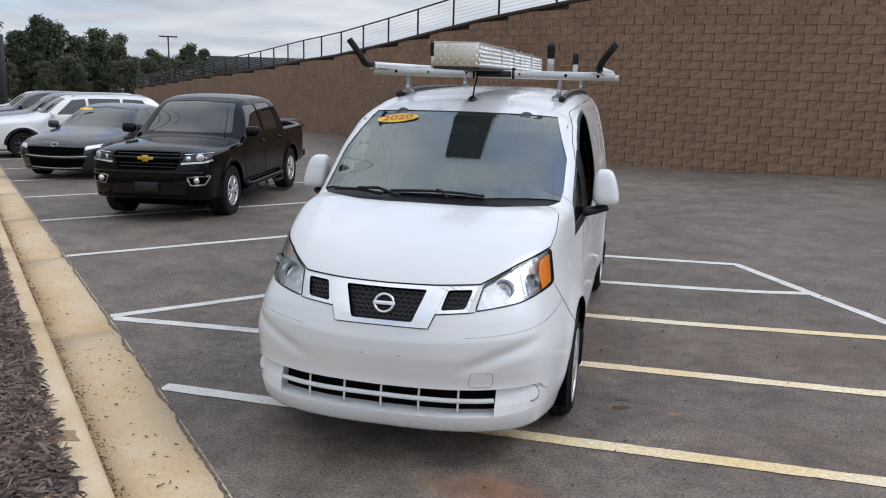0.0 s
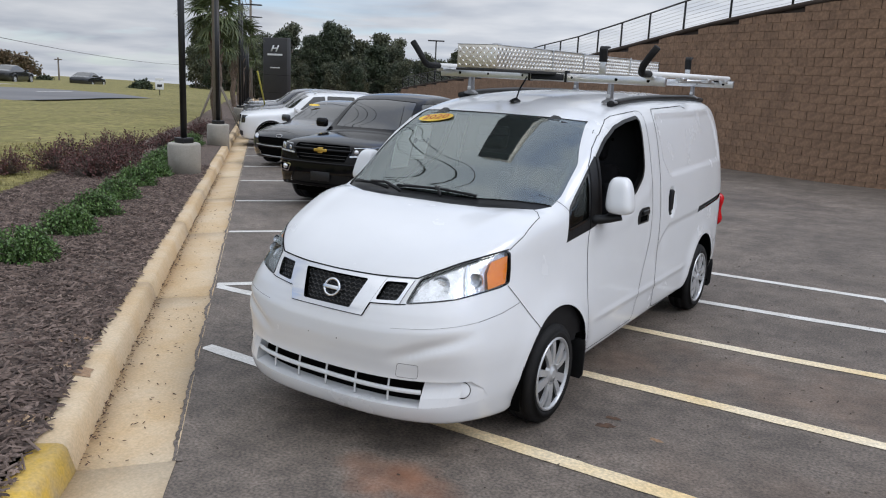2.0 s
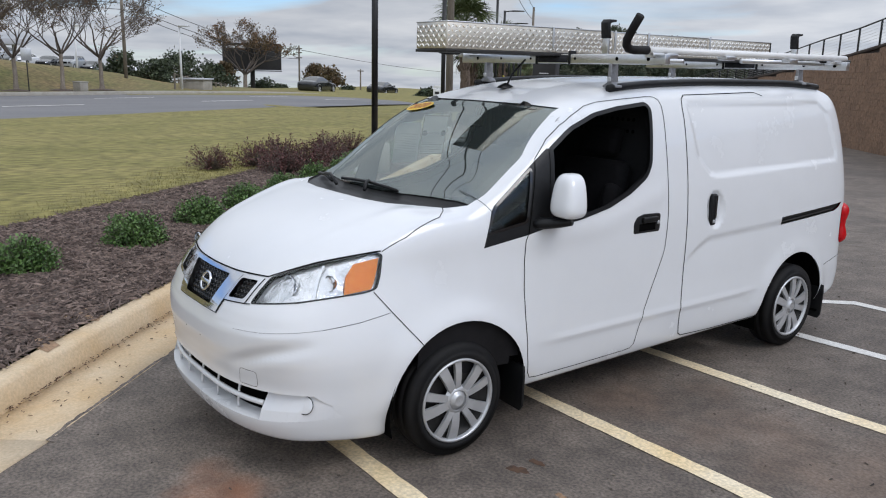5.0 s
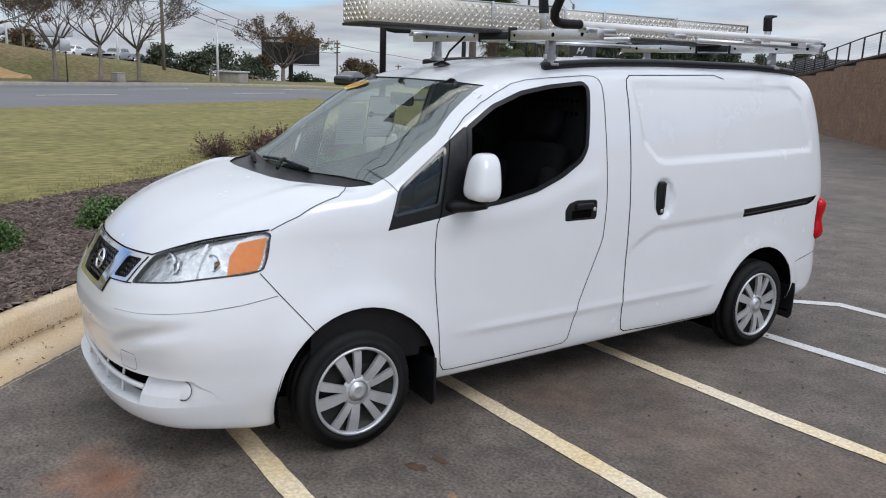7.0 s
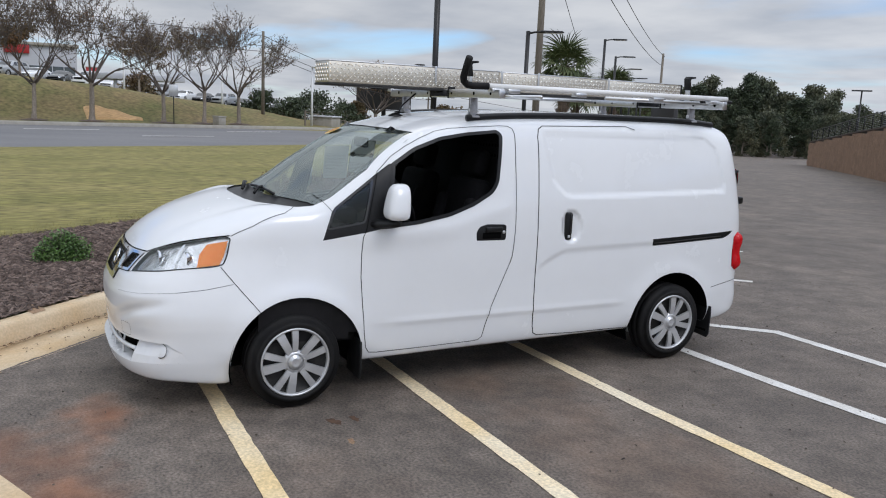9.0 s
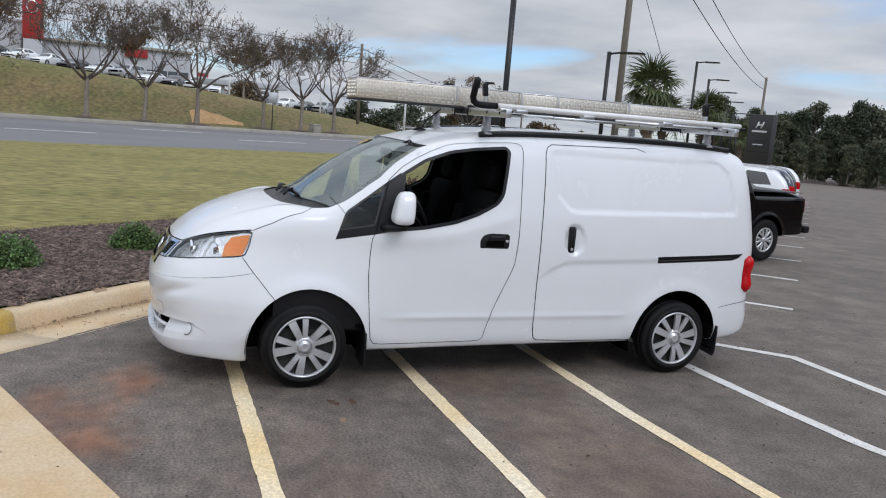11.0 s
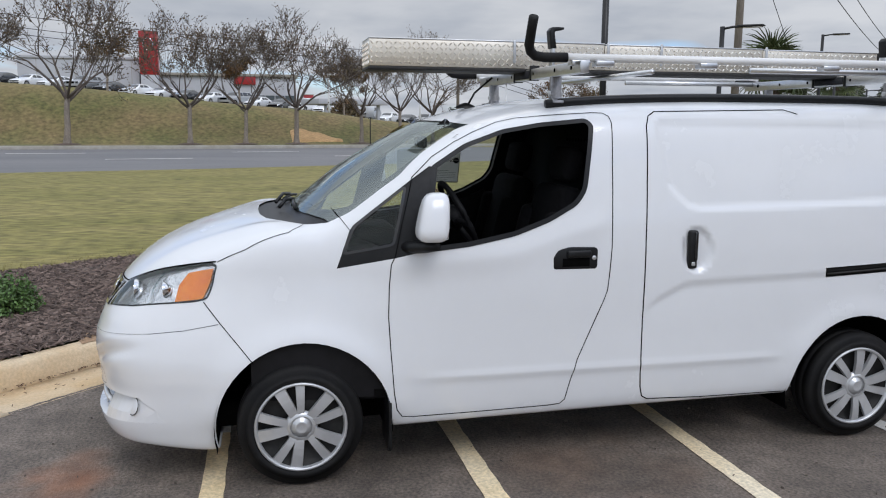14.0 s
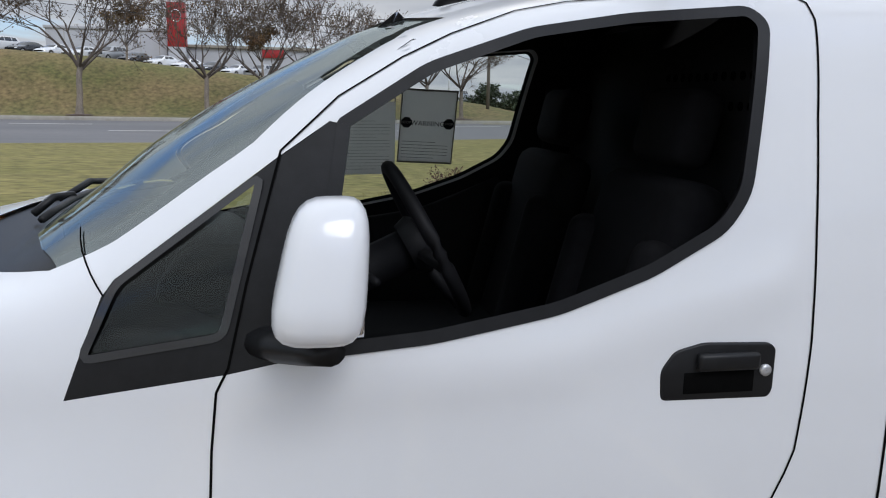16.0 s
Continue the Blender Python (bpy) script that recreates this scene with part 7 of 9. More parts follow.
# cap course and stepped end
verts, faces = [], []
for i, p in enumerate(path):
    z = wall_top(p.x)
    for off, dz in ((0.035, -0.10), (0.035, 0.0), (-0.5, 0.0), (-0.5, -0.10)):
        q = p + nrm[i] * off
        verts.append((q.x, q.y, z + dz))
    if i:
        for j in range(4):
            faces.append((4 * i - 4 + j, 4 * i - 4 + (j + 1) % 4, 4 * i + (j + 1) % 4, 4 * i + j))
faces.append((len(verts) - 4, len(verts) - 3, len(verts) - 2, len(verts) - 1))
part("wall_cap", (verts, faces), M_CAP, wall)

# terrain retained behind the wall
verts, faces = [], []
for i, p in enumerate(path[::3]):
    j0 = min(3 * i, len(nrm) - 1)
    for d in (0.45, 6, 40):
        q = p - nrm[j0] * d
        verts.append((q.x, q.y, wall_top(p.x) - 0.12 - 0.02 * d))
    if i:
        for j in range(2):
            faces.append((3 * i - 3 + j, 3 * i - 2 + j, 3 * i + j + 1, 3 * i + j))
tagged(part("upper_ground", (verts, faces), M_GRASS), "grassed ground behind the retaining wall", "ground", kind="structure")


# blocks: courses of split-face units, the nearest as parts
def block_mesh(seed):
    r = random.Random(seed)
    w, h = 0.2255, 0.0998
    c = 0.006
    verts = [(-w, -0.016, -h), (w, -0.016, -h), (w, -0.016, h), (-w, -0.016, h)]
    mid = []
    for x, z in ((-w + c, -h + c), (0, -h + c), (w - c, -h + c), (-w + c, 0), (0, 0), (w - c, 0), (-w + c, h - c), (0, h - c), (w - c, h - c)):
        mid.append((x, -0.018 - r.uniform(0, 0.011), z))
    v = verts + mid
    f = [(4, 5, 8, 7), (5, 6, 9, 8), (7, 8, 11, 10), (8, 9, 12, 11), (0, 1, 6, 5, 4), (1, 2, 12, 9, 6), (2, 3, 10, 11, 12), (3, 0, 4, 7, 10)]
    return v, f


shapes = [block_mesh(k) for k in range(6)]
meshes = []
for v, f in shapes:
    me = bpy.data.meshes.new("block")
    me.from_pydata(v, [], f)
    me.materials.append(M_BLOCK)
    meshes.append(me)
rng = random.Random(21)
half_path = smooth_path(WALL, 0.23)
near_count = 0
verts, faces = [], []
for i in range(1, len(half_path) - 1):
    p = half_path[i]
    d = (half_path[i + 1] - half_path[i - 1]).normalized()
    ang = math.atan2(-d.y, -d.x)
    z0, z1 = float(lot_z(p.x, p.y)), wall_top(p.x) - 0.10
    base = math.floor((z0 - 0.1) / 0.20)
    for course in range(base, 40):
        zc = course * 0.20 + 0.10
        if zc + 0.10 > z1 + 0.08:
            break
        if (course + i) % 2:
            continue
        k = rng.randrange(6)
        near = -2.2 < p.x < 7.2 and course % 1 == 0 and near_count < 300 and z0 - 0.1 < zc < 3.2
        m = Matrix.Translation((p.x, p.y, zc)) @ Matrix.Rotation(ang, 4, "Z")
        if near:
            ob = new("block", meshes[k])
            ob.parent = wall
            ob.matrix_world = m
            near_count += 1
        else:
            n = len(verts)
            verts += [tuple(m @ Vector(q)) for q in shapes[k][0]]
            faces += [tuple(n + j for j in q) for q in shapes[k][1]]
tagged(part("far_blocks", (verts, faces), M_BLOCK_I, wall, "brown split-face blocks in courses", smooth=False), kind="stuff")

# ---------------------------------------------------------------- plants
M_BARK = mat("grey_bark", (0.28, 0.24, 0.20), 0.9, color2=(0.18, 0.15, 0.12), scale=9, fine=0.2, fine_scale=40, bump=0.6, bump_scale=40, stretch=(1, 1, 0.25))
M_TWIG = mat("dark_twig", (0.13, 0.105, 0.088), 0.9, var=0.4, scale=5)
M_LEAF_SPARSE = mat("autumn_leaf", (0.10, 0.085, 0.04), 0.8, color2=(0.15, 0.085, 0.05), scale=0.6, island=0.45)
M_LEAF_BROWN = mat("russet_leaf", (0.15, 0.075, 0.035), 0.8, color2=(0.10, 0.08, 0.03), scale=0.6, island=0.45)
M_LEAF_WOOD = mat("woodland_leaf", (0.060, 0.078, 0.050), 0.75, color2=(0.118, 0.112, 0.058), scale=0.22, island=0.5)
M_LEAF_DARK = mat("evergreen_leaf", (0.044, 0.062, 0.036), 0.7, color2=(0.045, 0.058, 0.022), scale=0.5, island=0.45)
M_LEAF_BUSH = mat("boxy_shrub_leaf", (0.060, 0.125, 0.030), 0.5, color2=(0.12, 0.20, 0.055), scale=7, island=0.45)
M_LEAF_RED = mat("purple_shrub_leaf", (0.085, 0.030, 0.030), 0.65, color2=(0.13, 0.060, 0.045), scale=4, island=0.45)
M_PALM = mat("palm_leaf", (0.055, 0.085, 0.03), 0.55, color2=(0.10, 0.11, 0.04), scale=3, island=0.35)
M_PALM_TRUNK = mat("palm_trunk", (0.155, 0.115, 0.085), 0.95, color2=(0.085, 0.062, 0.045), scale=7, fine=0.3, fine_scale=35, bump=0.9, bump_scale=30)
M_POLE = mat("black_pole_paint", (0.016, 0.016, 0.017), 0.4, 0.2, var=0.3, scale=6)
M_WOODPOLE = mat("weathered_pole_timber", (0.20, 0.175, 0.14), 0.9, color2=(0.13, 0.11, 0.09), scale=5, fine=0.2, fine_scale=50, stretch=(1, 1, 0.12), bump=0.4, bump_scale=30)
M_WHITEPOLE = mat("white_painted_steel", (0.72, 0.73, 0.74), 0.4, var=0.1, scale=3)
M_SIGN = mat("charcoal_sign_panel", (0.030, 0.028, 0.028), 0.45, var=0.15, scale=1.5)
M_SIGN_WHITE = mat("white_sign_face", (0.75, 0.76, 0.77), 0.5, var=0.08, scale=4)
M_CABLE = mat("overhead_cable", (0.012, 0.012, 0.013), 0.6, var=0.2, scale=2)
M_RED_PANEL = mat("red_cladding", (0.36, 0.022, 0.025), 0.4, var=0.12, scale=0.6, fine=0.05, fine_scale=5)
M_WHITE_PANEL = mat("white_cladding", (0.46, 0.47, 0.50), 0.55, var=0.1, scale=0.4)
M_STORE_GLASS = mat("shopfront_glass", (0.06, 0.075, 0.08), 0.1, var=0.3, scale=0.7)
M_ROOF = mat("dark_roofing", (0.035, 0.034, 0.035), 0.8, var=0.3, scale=1)
M_YELLOW_GUARD = mat("yellow_guy_guard", (0.62, 0.55, 0.10), 0.6, var=0.15, scale=8)


def tube_rings(verts, faces, pts, radii, sides):
    """Adds an open tapered tube to lists of verts and faces."""
    n0 = len(verts)
    for i, p in enumerate(pts):
        d = (pts[min(i + 1, len(pts) - 1)] - pts[max(i - 1, 0)]).normalized()
        a = d.cross(Vector((0.31, 0.17, 0.93)))
        a = a.normalized() if a.length > 1e-3 else Vector((1, 0, 0))
        b = d.cross(a)
        for k in range(sides):
            t = k * math.tau / sides
            verts.append(p + radii[i] * (math.cos(t) * a + math.sin(t) * b))
    for i in range(len(pts) - 1):
        for k in range(sides):
            j = (k + 1) % sides
            faces.append((n0 + i * sides + k, n0 + i * sides + j, n0 + (i + 1) * sides + j, n0 + (i + 1) * sides + k))


def leaf_at(verts, faces, p, size, rng, flat=0.0):
    """One small bent leaf: two faces folded along the rib."""
    d = Vector((rng.gauss(0, 1), rng.gauss(0, 1), rng.gauss(0, 1) * (1 - flat))).normalized()
    s = d.cross(Vector((rng.gauss(0, 1), rng.gauss(0, 1), rng.gauss(0, 1)))).normalized()
    u = d.cross(s)
    n = len(verts)
    verts += [p, p + d * size * 0.5 + s * size * 0.32 + u * size * 0.1, p + d * size, p + d * size * 0.5 - s * size * 0.32 + u * size * 0.1]
    faces += [(n, n + 1, n + 2), (n, n + 2, n + 3)]


def grow(rng, trunk_h, height, wide, forks, leaf_n, leaf_size, r0=0.11):
    """A vase-shaped tree: trunk, limbs that fork, twigs and leaves at their ends."""
    tv, tf, bv, bf, lv, lf = [], [], [], [], [], []
    lean = Vector((rng.uniform(-0.06, 0.06), rng.uniform(-0.06, 0.06), 1))
    pts = [lean * (trunk_h * k / 5) + Vector((rng.uniform(-0.02, 0.02), rng.uniform(-0.02, 0.02), 0)) for k in range(6)]
    tube_rings(tv, tf, pts, [r0 * (1.5 if k == 0 else 1.08 - 0.05 * k) for k in range(6)], 8)
    tips = []

    def limb(p, d, length, r, level):
        q, path_, dd = p.copy(), [p.copy()], d.copy()
        n = 5
        for k in range(n):
            dd = (dd + Vector((rng.gauss(0, 0.12), rng.gauss(0, 0.12), 0.03))).normalized()
            q = q + dd * length / n
            path_.append(q.copy())
        end = r * 0.55
        tube_rings(bv, bf, path_, [r + (end - r) * k / n for k in range(n + 1)], 6 if level == 0 else 4 if level == 1 else 3)
        if level >= 2:
            tips.extend(path_[2:])
        if level >= forks:
            return
        for k in range(3 if level < 2 else 4 if level == 2 else 3):
            at = rng.choice((n - 2, n - 1, n)) if k else n
            side = Vector((rng.gauss(0, 1), rng.gauss(0, 1), rng.gauss(0.15, 0.5))).normalized()
            limb(path_[at], (dd * 1.0 + side * rng.uniform(0.5, 0.9)).normalized(), length * rng.uniform(0.58, 0.78), max(end * rng.uniform(0.6, 0.85), 0.014), level + 1)

    for k in range(7):
        a = k * math.tau / 7 + rng.uniform(-0.4, 0.4)
        out = wide * rng.uniform(0.55, 1.35)
        d = Vector((math.cos(a) * out, math.sin(a) * out, 1)).normalized()
        limb(pts[-1] - lean * rng.uniform(0, 0.25), d, (height - trunk_h) * rng.uniform(0.38, 0.46), r0 * 0.5, 0)
    for k in range(leaf_n):
        p = rng.choice(tips)
        leaf_at(lv, lf, p + Vector((rng.gauss(0, 0.09), rng.gauss(0, 0.09), rng.gauss(0, 0.09))), leaf_size * rng.uniform(0.6, 1.3), rng)
    return (tv, tf), (bv, bf), (lv, lf)


def bare_tree(name, label, x, y, z, seed, group, leaf=None, trunk_h=1.9, height=6.9, wide=1.0, forks=4, leaf_n=1900, leaf_size=0.12, r0=0.13):
    tree = thing(name, label, "tree", Matrix.Translation((x, y, z)), group)
    t, b, l = grow(random.Random(seed), trunk_h, height, wide, forks, leaf_n, leaf_size, r0)
    part("trunk", t, M_BARK, tree)
    tagged(part("branchwork", b, M_TWIG, tree, "thin dark bare branches"), kind="stuff")
    tagged(part("leaves", l, leaf or M_LEAF_SPARSE, tree, "sparse olive and brown leaves", smooth=False), kind="stuff")
    return tree


def wood_tree(label, m, seed, height, wide, leaf, n, size, low=0.2, group="trees behind the lot", trunk_r=0.16):
    """A full-crowned tree: lobes of leaves round a trunk and limbs, with gaps between them."""
    rng = random.Random(seed)
    tree = thing("tree", label, "tree", m, group)
    tv, tf, lv, lf = [], [], [], []
    tube_rings(tv, tf, [Vector((rng.uniform(-0.1, 0.1), rng.uniform(-0.1, 0.1), height * 0.85 * k / 5)) for k in range(6)], [trunk_r * (1.2 - 0.2 * k) for k in range(6)], 6)
    lobes = []
    for k in range(36):
        h = low + (1 - low) * rng.random() ** 0.8
        out = wide * (1.0 - 0.72 * max(0.0, h - 0.45) / 0.55) * rng.uniform(0.25, 0.85)
        a = rng.uniform(0, math.tau)
        c = Vector((math.cos(a) * out, math.sin(a) * out, height * min(0.93, h)))
        lobes.append((c, wide * rng.uniform(0.16, 0.36)))
        tube_rings(tv, tf, [Vector((0, 0, c.z * 0.72)), c * 0.6 + Vector((0, 0, c.z * 0.3)), c], [trunk_r * 0.45, trunk_r * 0.3, trunk_r * 0.1], 4)
    for k in range(n):
        c, r = rng.choice(lobes)
        d = Vector((rng.gauss(0, 1), rng.gauss(0, 1), rng.gauss(0, 1))).normalized() * r * rng.uniform(0.35, 1.08)
        d.z *= 0.8
        leaf_at(lv, lf, c + d, size * rng.uniform(0.55, 1.4), rng, 0.3)
    part("trunk", (tv, tf), M_BARK, tree)
    tagged(part("crown", (lv, lf), leaf, tree, smooth=False), kind="stuff")
    return tree


def land_z(x, y):
    """Height of the far bank's verge and crest at a plan point."""
    d = road_far(y) - x
    c = max(crest_z(y), 0.22)
    h = float(np.interp(d, [0.35, 3.4, 5, 7, 9, 10.5, 12.5], [0.15, 0.2, 0.38, 0.66, 0.92, 1.0, 1.0]))
    return (h if d < 3.5 else 0.2 + (c - 0.2) * (h - 0.2) / 0.8) + swell_z(x, y) if d < 12.4 else upper_z(d, y)


# cars far off
for x, y, src, rz, lab in ((-62.0, 33.6, 2, 215, "dark sedan far off on the highway"), (-66.0, 43.0, 2, 215, "dark car far off on the highway"), (-92.0, 100.0, 1, 75, "parked car at the far edge of the lot")):
    tagged(copy_thing(kinds[src], pose(x, y, land_z(x, y) if x > -80 else float(lot_z(x, y)), 0, 0, rz)), lab, "car", "far cars")

# verge trees beyond the road, nearly leafless
verge = [bare_tree("verge_tree", "nearly bare crape myrtle with a pale trunk on the verge", 0, 0, 0, 31 + k, "verge trees", trunk_h=(2.3, 2.0, 2.1)[k], height=(7.6, 6.9, 7.2)[k], wide=1.3, leaf_n=(2600, 2200, 3000)[k], leaf_size=0.10) for k in range(3)]
spots = [(-17.0, 1.15, 0), (-10.6, 1.3, 1), (-4.1, 1.10, 2), (-1.0, 0.90, 0), (2.0, 1.12, 1), (6.0, 0.93, 2), (8.5, 0.92, 0), (10.8, 0.98, 1), (-24.0, 1.1, 2)]
used = set()
for y, s, k in spots:
    x = road_far(y) - 2.2
    m = pose(x, y, land_z(x, y) - 0.03, 0, 0, 77 * y) @ Matrix.Scale(s, 4)
    if k in used:
        copy_thing(verge[k], m @ unscaled(verge[k]))
    else:
        used.add(k)
        verge[k].matrix_world = m
    # mulched ring at the trunk's foot
    vs = [(x, y, land_z(x, y) + 0.10)] + [(x + 0.75 * math.cos(a) * (1 + 0.15 * math.sin(3 * a + y)), y + 0.75 * math.sin(a), land_z(x + 0.75 * math.cos(a), y) + 0.012) for a in (j * math.tau / 14 for j in range(14))]
    tagged(part("tree_mulch", (vs, [(0, 1 + j, 1 + (j + 1) % 14) for j in range(14)]), M_MULCH), "dark mulch ring round a verge tree", "mulch", group="mulch rings", kind="structure")

# bare clay on the bank
vs, fs = [], []
rng = random.Random(5)
n1, n2 = 14, 20
for i in range(n1):
    for j in range(n2):
        y = 1.7 + 3.4 * j / (n2 - 1)
        d = 3.5 + (4.4 - 1.15 * (y - 1.7)) * i / (n1 - 1) * (0.75 + 0.5 * noise.noise((y * 0.9, 3.3, 0.0)))
        x = road_far(y) - d
        edge = min(i, n1 - 1 - i, j, n2 - 1 - j)
        vs.append((x, y, land_z(x, y) + (0.07 if edge else -0.06) + 0.05 * noise.noise((x, y, 2.0))))
for i in range(n1 - 1):
    for j in range(n2 - 1):
        fs.append((i * n2 + j, i * n2 + j + 1, (i + 1) * n2 + j + 1, (i + 1) * n2 + j))
tagged(part("clay_patch", (vs, fs), M_CLAY), "bare orange clay patch washed out of the bank", "clay", kind="structure")

# russet trees on the crest
for k, (x, y, h) in enumerate(((-62.9, 6.6, 4.4), (-62.5, -1.6, 3.6), (-61.0, -11.2, 4.2), (-60.0, -21.5, 5.0))):
    bare_tree("crest_tree", "small russet-leaved tree behind the bank's cars", x, y, land_z(x, y) - 0.05, 51 + k, "crest trees", M_LEAF_BROWN, 1.4, h + 0.6, 0.85, 3, 2600, 0.16, 0.09)

# big autumn tree, round trees, hedges far along the road
bare_tree("autumn_tree", "broad russet autumn tree before the billboard", -67.9, 28.6, -1.2, 61, "roadside trees", M_LEAF_BROWN, 2.2, 7.2, 1.15, 4, 4800, 0.15, 0.2)
for k, (x, y, z, h, w) in enumerate(((-71.2, 37.6, -1.6, 3.5, 1.9), (-71.6, 39.6, -1.6, 3.3, 1.9), (-70.3, 27.6, -1.3, 3.2, 1.6), (-80.0, 8.5, -0.4, 4.0, 2.6))):
    wood_tree("round olive-brown clipped tree by the highway", Matrix.Translation((x, y, z)), 70 + k, h, w, M_LEAF_SPARSE, 1500, 0.28, 0.5, "roadside trees", 0.09)
for k, (x, y, z, h, w) in enumerate(((-58, 17.5, 0.2, 1.7, 1.9), (-62, 20.4, 0.2, 2.2, 3.0), (-66, 24.6, -0.9, 2.6, 2.6), (-72.2, 41.9, -1.7, 1.3, 1.6), (-57, 41.4, -1.5, 1.5, 1.3), (-73, 32.5, -1.4, 1.6, 2.2), (-74, 35, -1.5, 1.2, 1.6), (-60, 15.6, 0.5, 1.9, 2.0))):
    wood_tree("dark green rounded bush by the highway", Matrix.Translation((x, y, z)), 80 + k, h, w, M_LEAF_DARK, 2600, 0.22, 0.1, "roadside bushes", 0.06)

# woodland behind the lot
src = [wood_tree("tall dark green woodland tree behind the lot", Matrix.Translation((0, 0, 0)), 90 + k, (8.8, 9.6, 7.9, 9.2)[k], (3.6, 3.2, 3.9, 3.0)[k], M_LEAF_DARK if k == 3 else M_LEAF_WOOD, 9000, 0.34, -0.02) for k in range(4)]
rng = random.Random(33)
k = 0
for row, (d0, s0) in enumerate(((99, 0.78), (107, 0.82), (116, 0.86), (124, 0.90), (95, 0.50), (97, 0.55))):
    az = 109.0 + row * 0.5
    while az < 139.0:
        d = d0 + rng.uniform(-3, 3)
        x, y = 1.1 + d * math.cos(radians(az)), -4.4 + d * math.sin(radians(az))
        fade = 1.0 if az > 125 else 0.74
        s = s0 * rng.uniform(0.74, 1.10) * fade * (0.80 if az < 117 else 1.0)
        m = pose(x, y, 1.0 - 0.03 * d, 0, 0, rng.uniform(0, 360)) @ Matrix.Diagonal((s * 0.9, s * 0.9, s * rng.uniform(0.85, 1.25), 1))
        i = rng.randrange(4) if k > 3 else k
        if k < 4:
            src[k].matrix_world = m
        else:
            copy_thing(src[i], m @ unscaled(src[i]))
        k += 1
        az += rng.uniform(1.2, 2.0)

# ---------------------------------------------------------------- lamp posts in the bed
def lamp_post(x, y, height, arm_dir):
    z = float(bank_z(x, y))
    lamp = thing("lamp_post", "black steel lamp post on a grey concrete pedestal", "lamp post", Matrix.Translation((x, y, z)), "lamp posts in the bed")
    ped = bmesh.new()
    lathe_bm([(-0.25, 0.001), (-0.25, 0.285), (0.53, 0.285), (0.555, 0.275), (0.565, 0.255), (0.565, 0.001)], 28, "z", ped)
    part("pedestal", ped, M_CONC_GREY, lamp, "round grey concrete pedestal")
    part("base_cover", box_bm(-0.12, -0.12, 0.565, 0.12, 0.12, 0.66, 0.012), M_POLE, lamp)
    part("pole", tube_bm([(0, 0, 0.6), (0, 0, height - z)], 0.058, 12), M_POLE, lamp)
    a = Vector((arm_dir[0], arm_dir[1], 0)).normalized()
    top = height - z
    part("arm", tube_bm([(0, 0, top - 0.06), a * 0.25 + Vector((0, 0, top - 0.02)), a * 0.42 + Vector((0, 0, top - 0.02))], 0.03, 6), M_POLE, lamp)
    head = box_bm(0.36, -0.13, -0.03, 0.98, 0.13, 0.035, 0.02)
    for v in head.verts:
        v.co.z += 0.0 if v.co.x < 0.7 else (0.015 if v.co.z < 0 else -0.012)
    bmesh.ops.transform(head, matrix=Matrix.Translation((0, 0, top - 0.02)) @ Matrix.Rotation(math.atan2(a.y, a.x), 4, "Z"), verts=head.verts)
    part("lamp_head", head, M_POLE, lamp, "flat black lamp head")
    lens = box_bm(0.5, -0.10, -0.036, 0.94, 0.10, -0.028, 0.002)
    bmesh.ops.transform(lens, matrix=Matrix.Translation((0, 0, top - 0.02)) @ Matrix.Rotation(math.atan2(a.y, a.x), 4, "Z"), verts=lens.verts)
    part("lens", lens, M_SIGN_WHITE, lamp)
    return lamp


for along, out, top in ((10.5, -2.37, 4.45), (17.7, -2.15, 3.98), (33.0, -1.98, 5.15), (37.7, -1.98, 4.73), (42.3, -1.98, 4.39), (47.0, -1.98, 4.10), (52.4, -1.98, 3.62), (55.6, -1.98, 3.35)):
    lamp_post(*K(along, out), top, (R2, R2))


def pole_lamp(x, y, z, top, material, label, arms=1):
    lamp = thing("street_lamp", label, "street lamp", Matrix.Translation((x, y, z)), "far lamps")
    part("pole", tube_bm([(0, 0, -0.3), (0, 0, top - z)], 0.075, 8, taper=[1.2, 0.8]), material, lamp)
    for sg in (1, -1)[:arms]:
        hb = box_bm(0.0, -0.16, top - z - 0.05, 0.75, 0.16, top - z + 0.06, 0.03)
        bmesh.ops.transform(hb, matrix=Matrix.Rotation(0.6 + (0 if sg > 0 else math.pi), 4, "Z"), verts=hb.verts)
        part("lamp_head", hb, material, lamp)
    return lamp


pole_lamp(-38.8, 59.1, -1.0, 4.6, M_POLE, "twin-headed black lamp beyond the lot", 2)
pole_lamp(-50.4, 16.6, 0.2, 4.2, M_WHITEPOLE, "white steel lamp on the bank")
pole_lamp(-57.0, 4.9, 1.4, 4.9, M_WHITEPOLE, "white steel lamp on the bank")
pole_lamp(-60.5, 12.5, 0.6, 4.3, M_WHITEPOLE, "white steel lamp on the bank")


# ---------------------------------------------------------------- utility poles and cables
def utility_pole(x, y, z, top, label, r=0.13, arms=()):
    pole = thing("utility_pole", label, "utility pole", Matrix.Translation((x, y, z)), "utility poles")
    part("pole", tube_bm([(0, 0, -0.3), (0, 0, top - z)], r, 12, taper=[1.1, 0.8]), M_WOODPOLE, pole)
    for h in arms:
        part("crossarm", box_bm(-0.6, -0.05, h - z - 0.05, 0.6, 0.05, h - z + 0.05, 0.008), M_WOODPOLE, pole)
    return pole


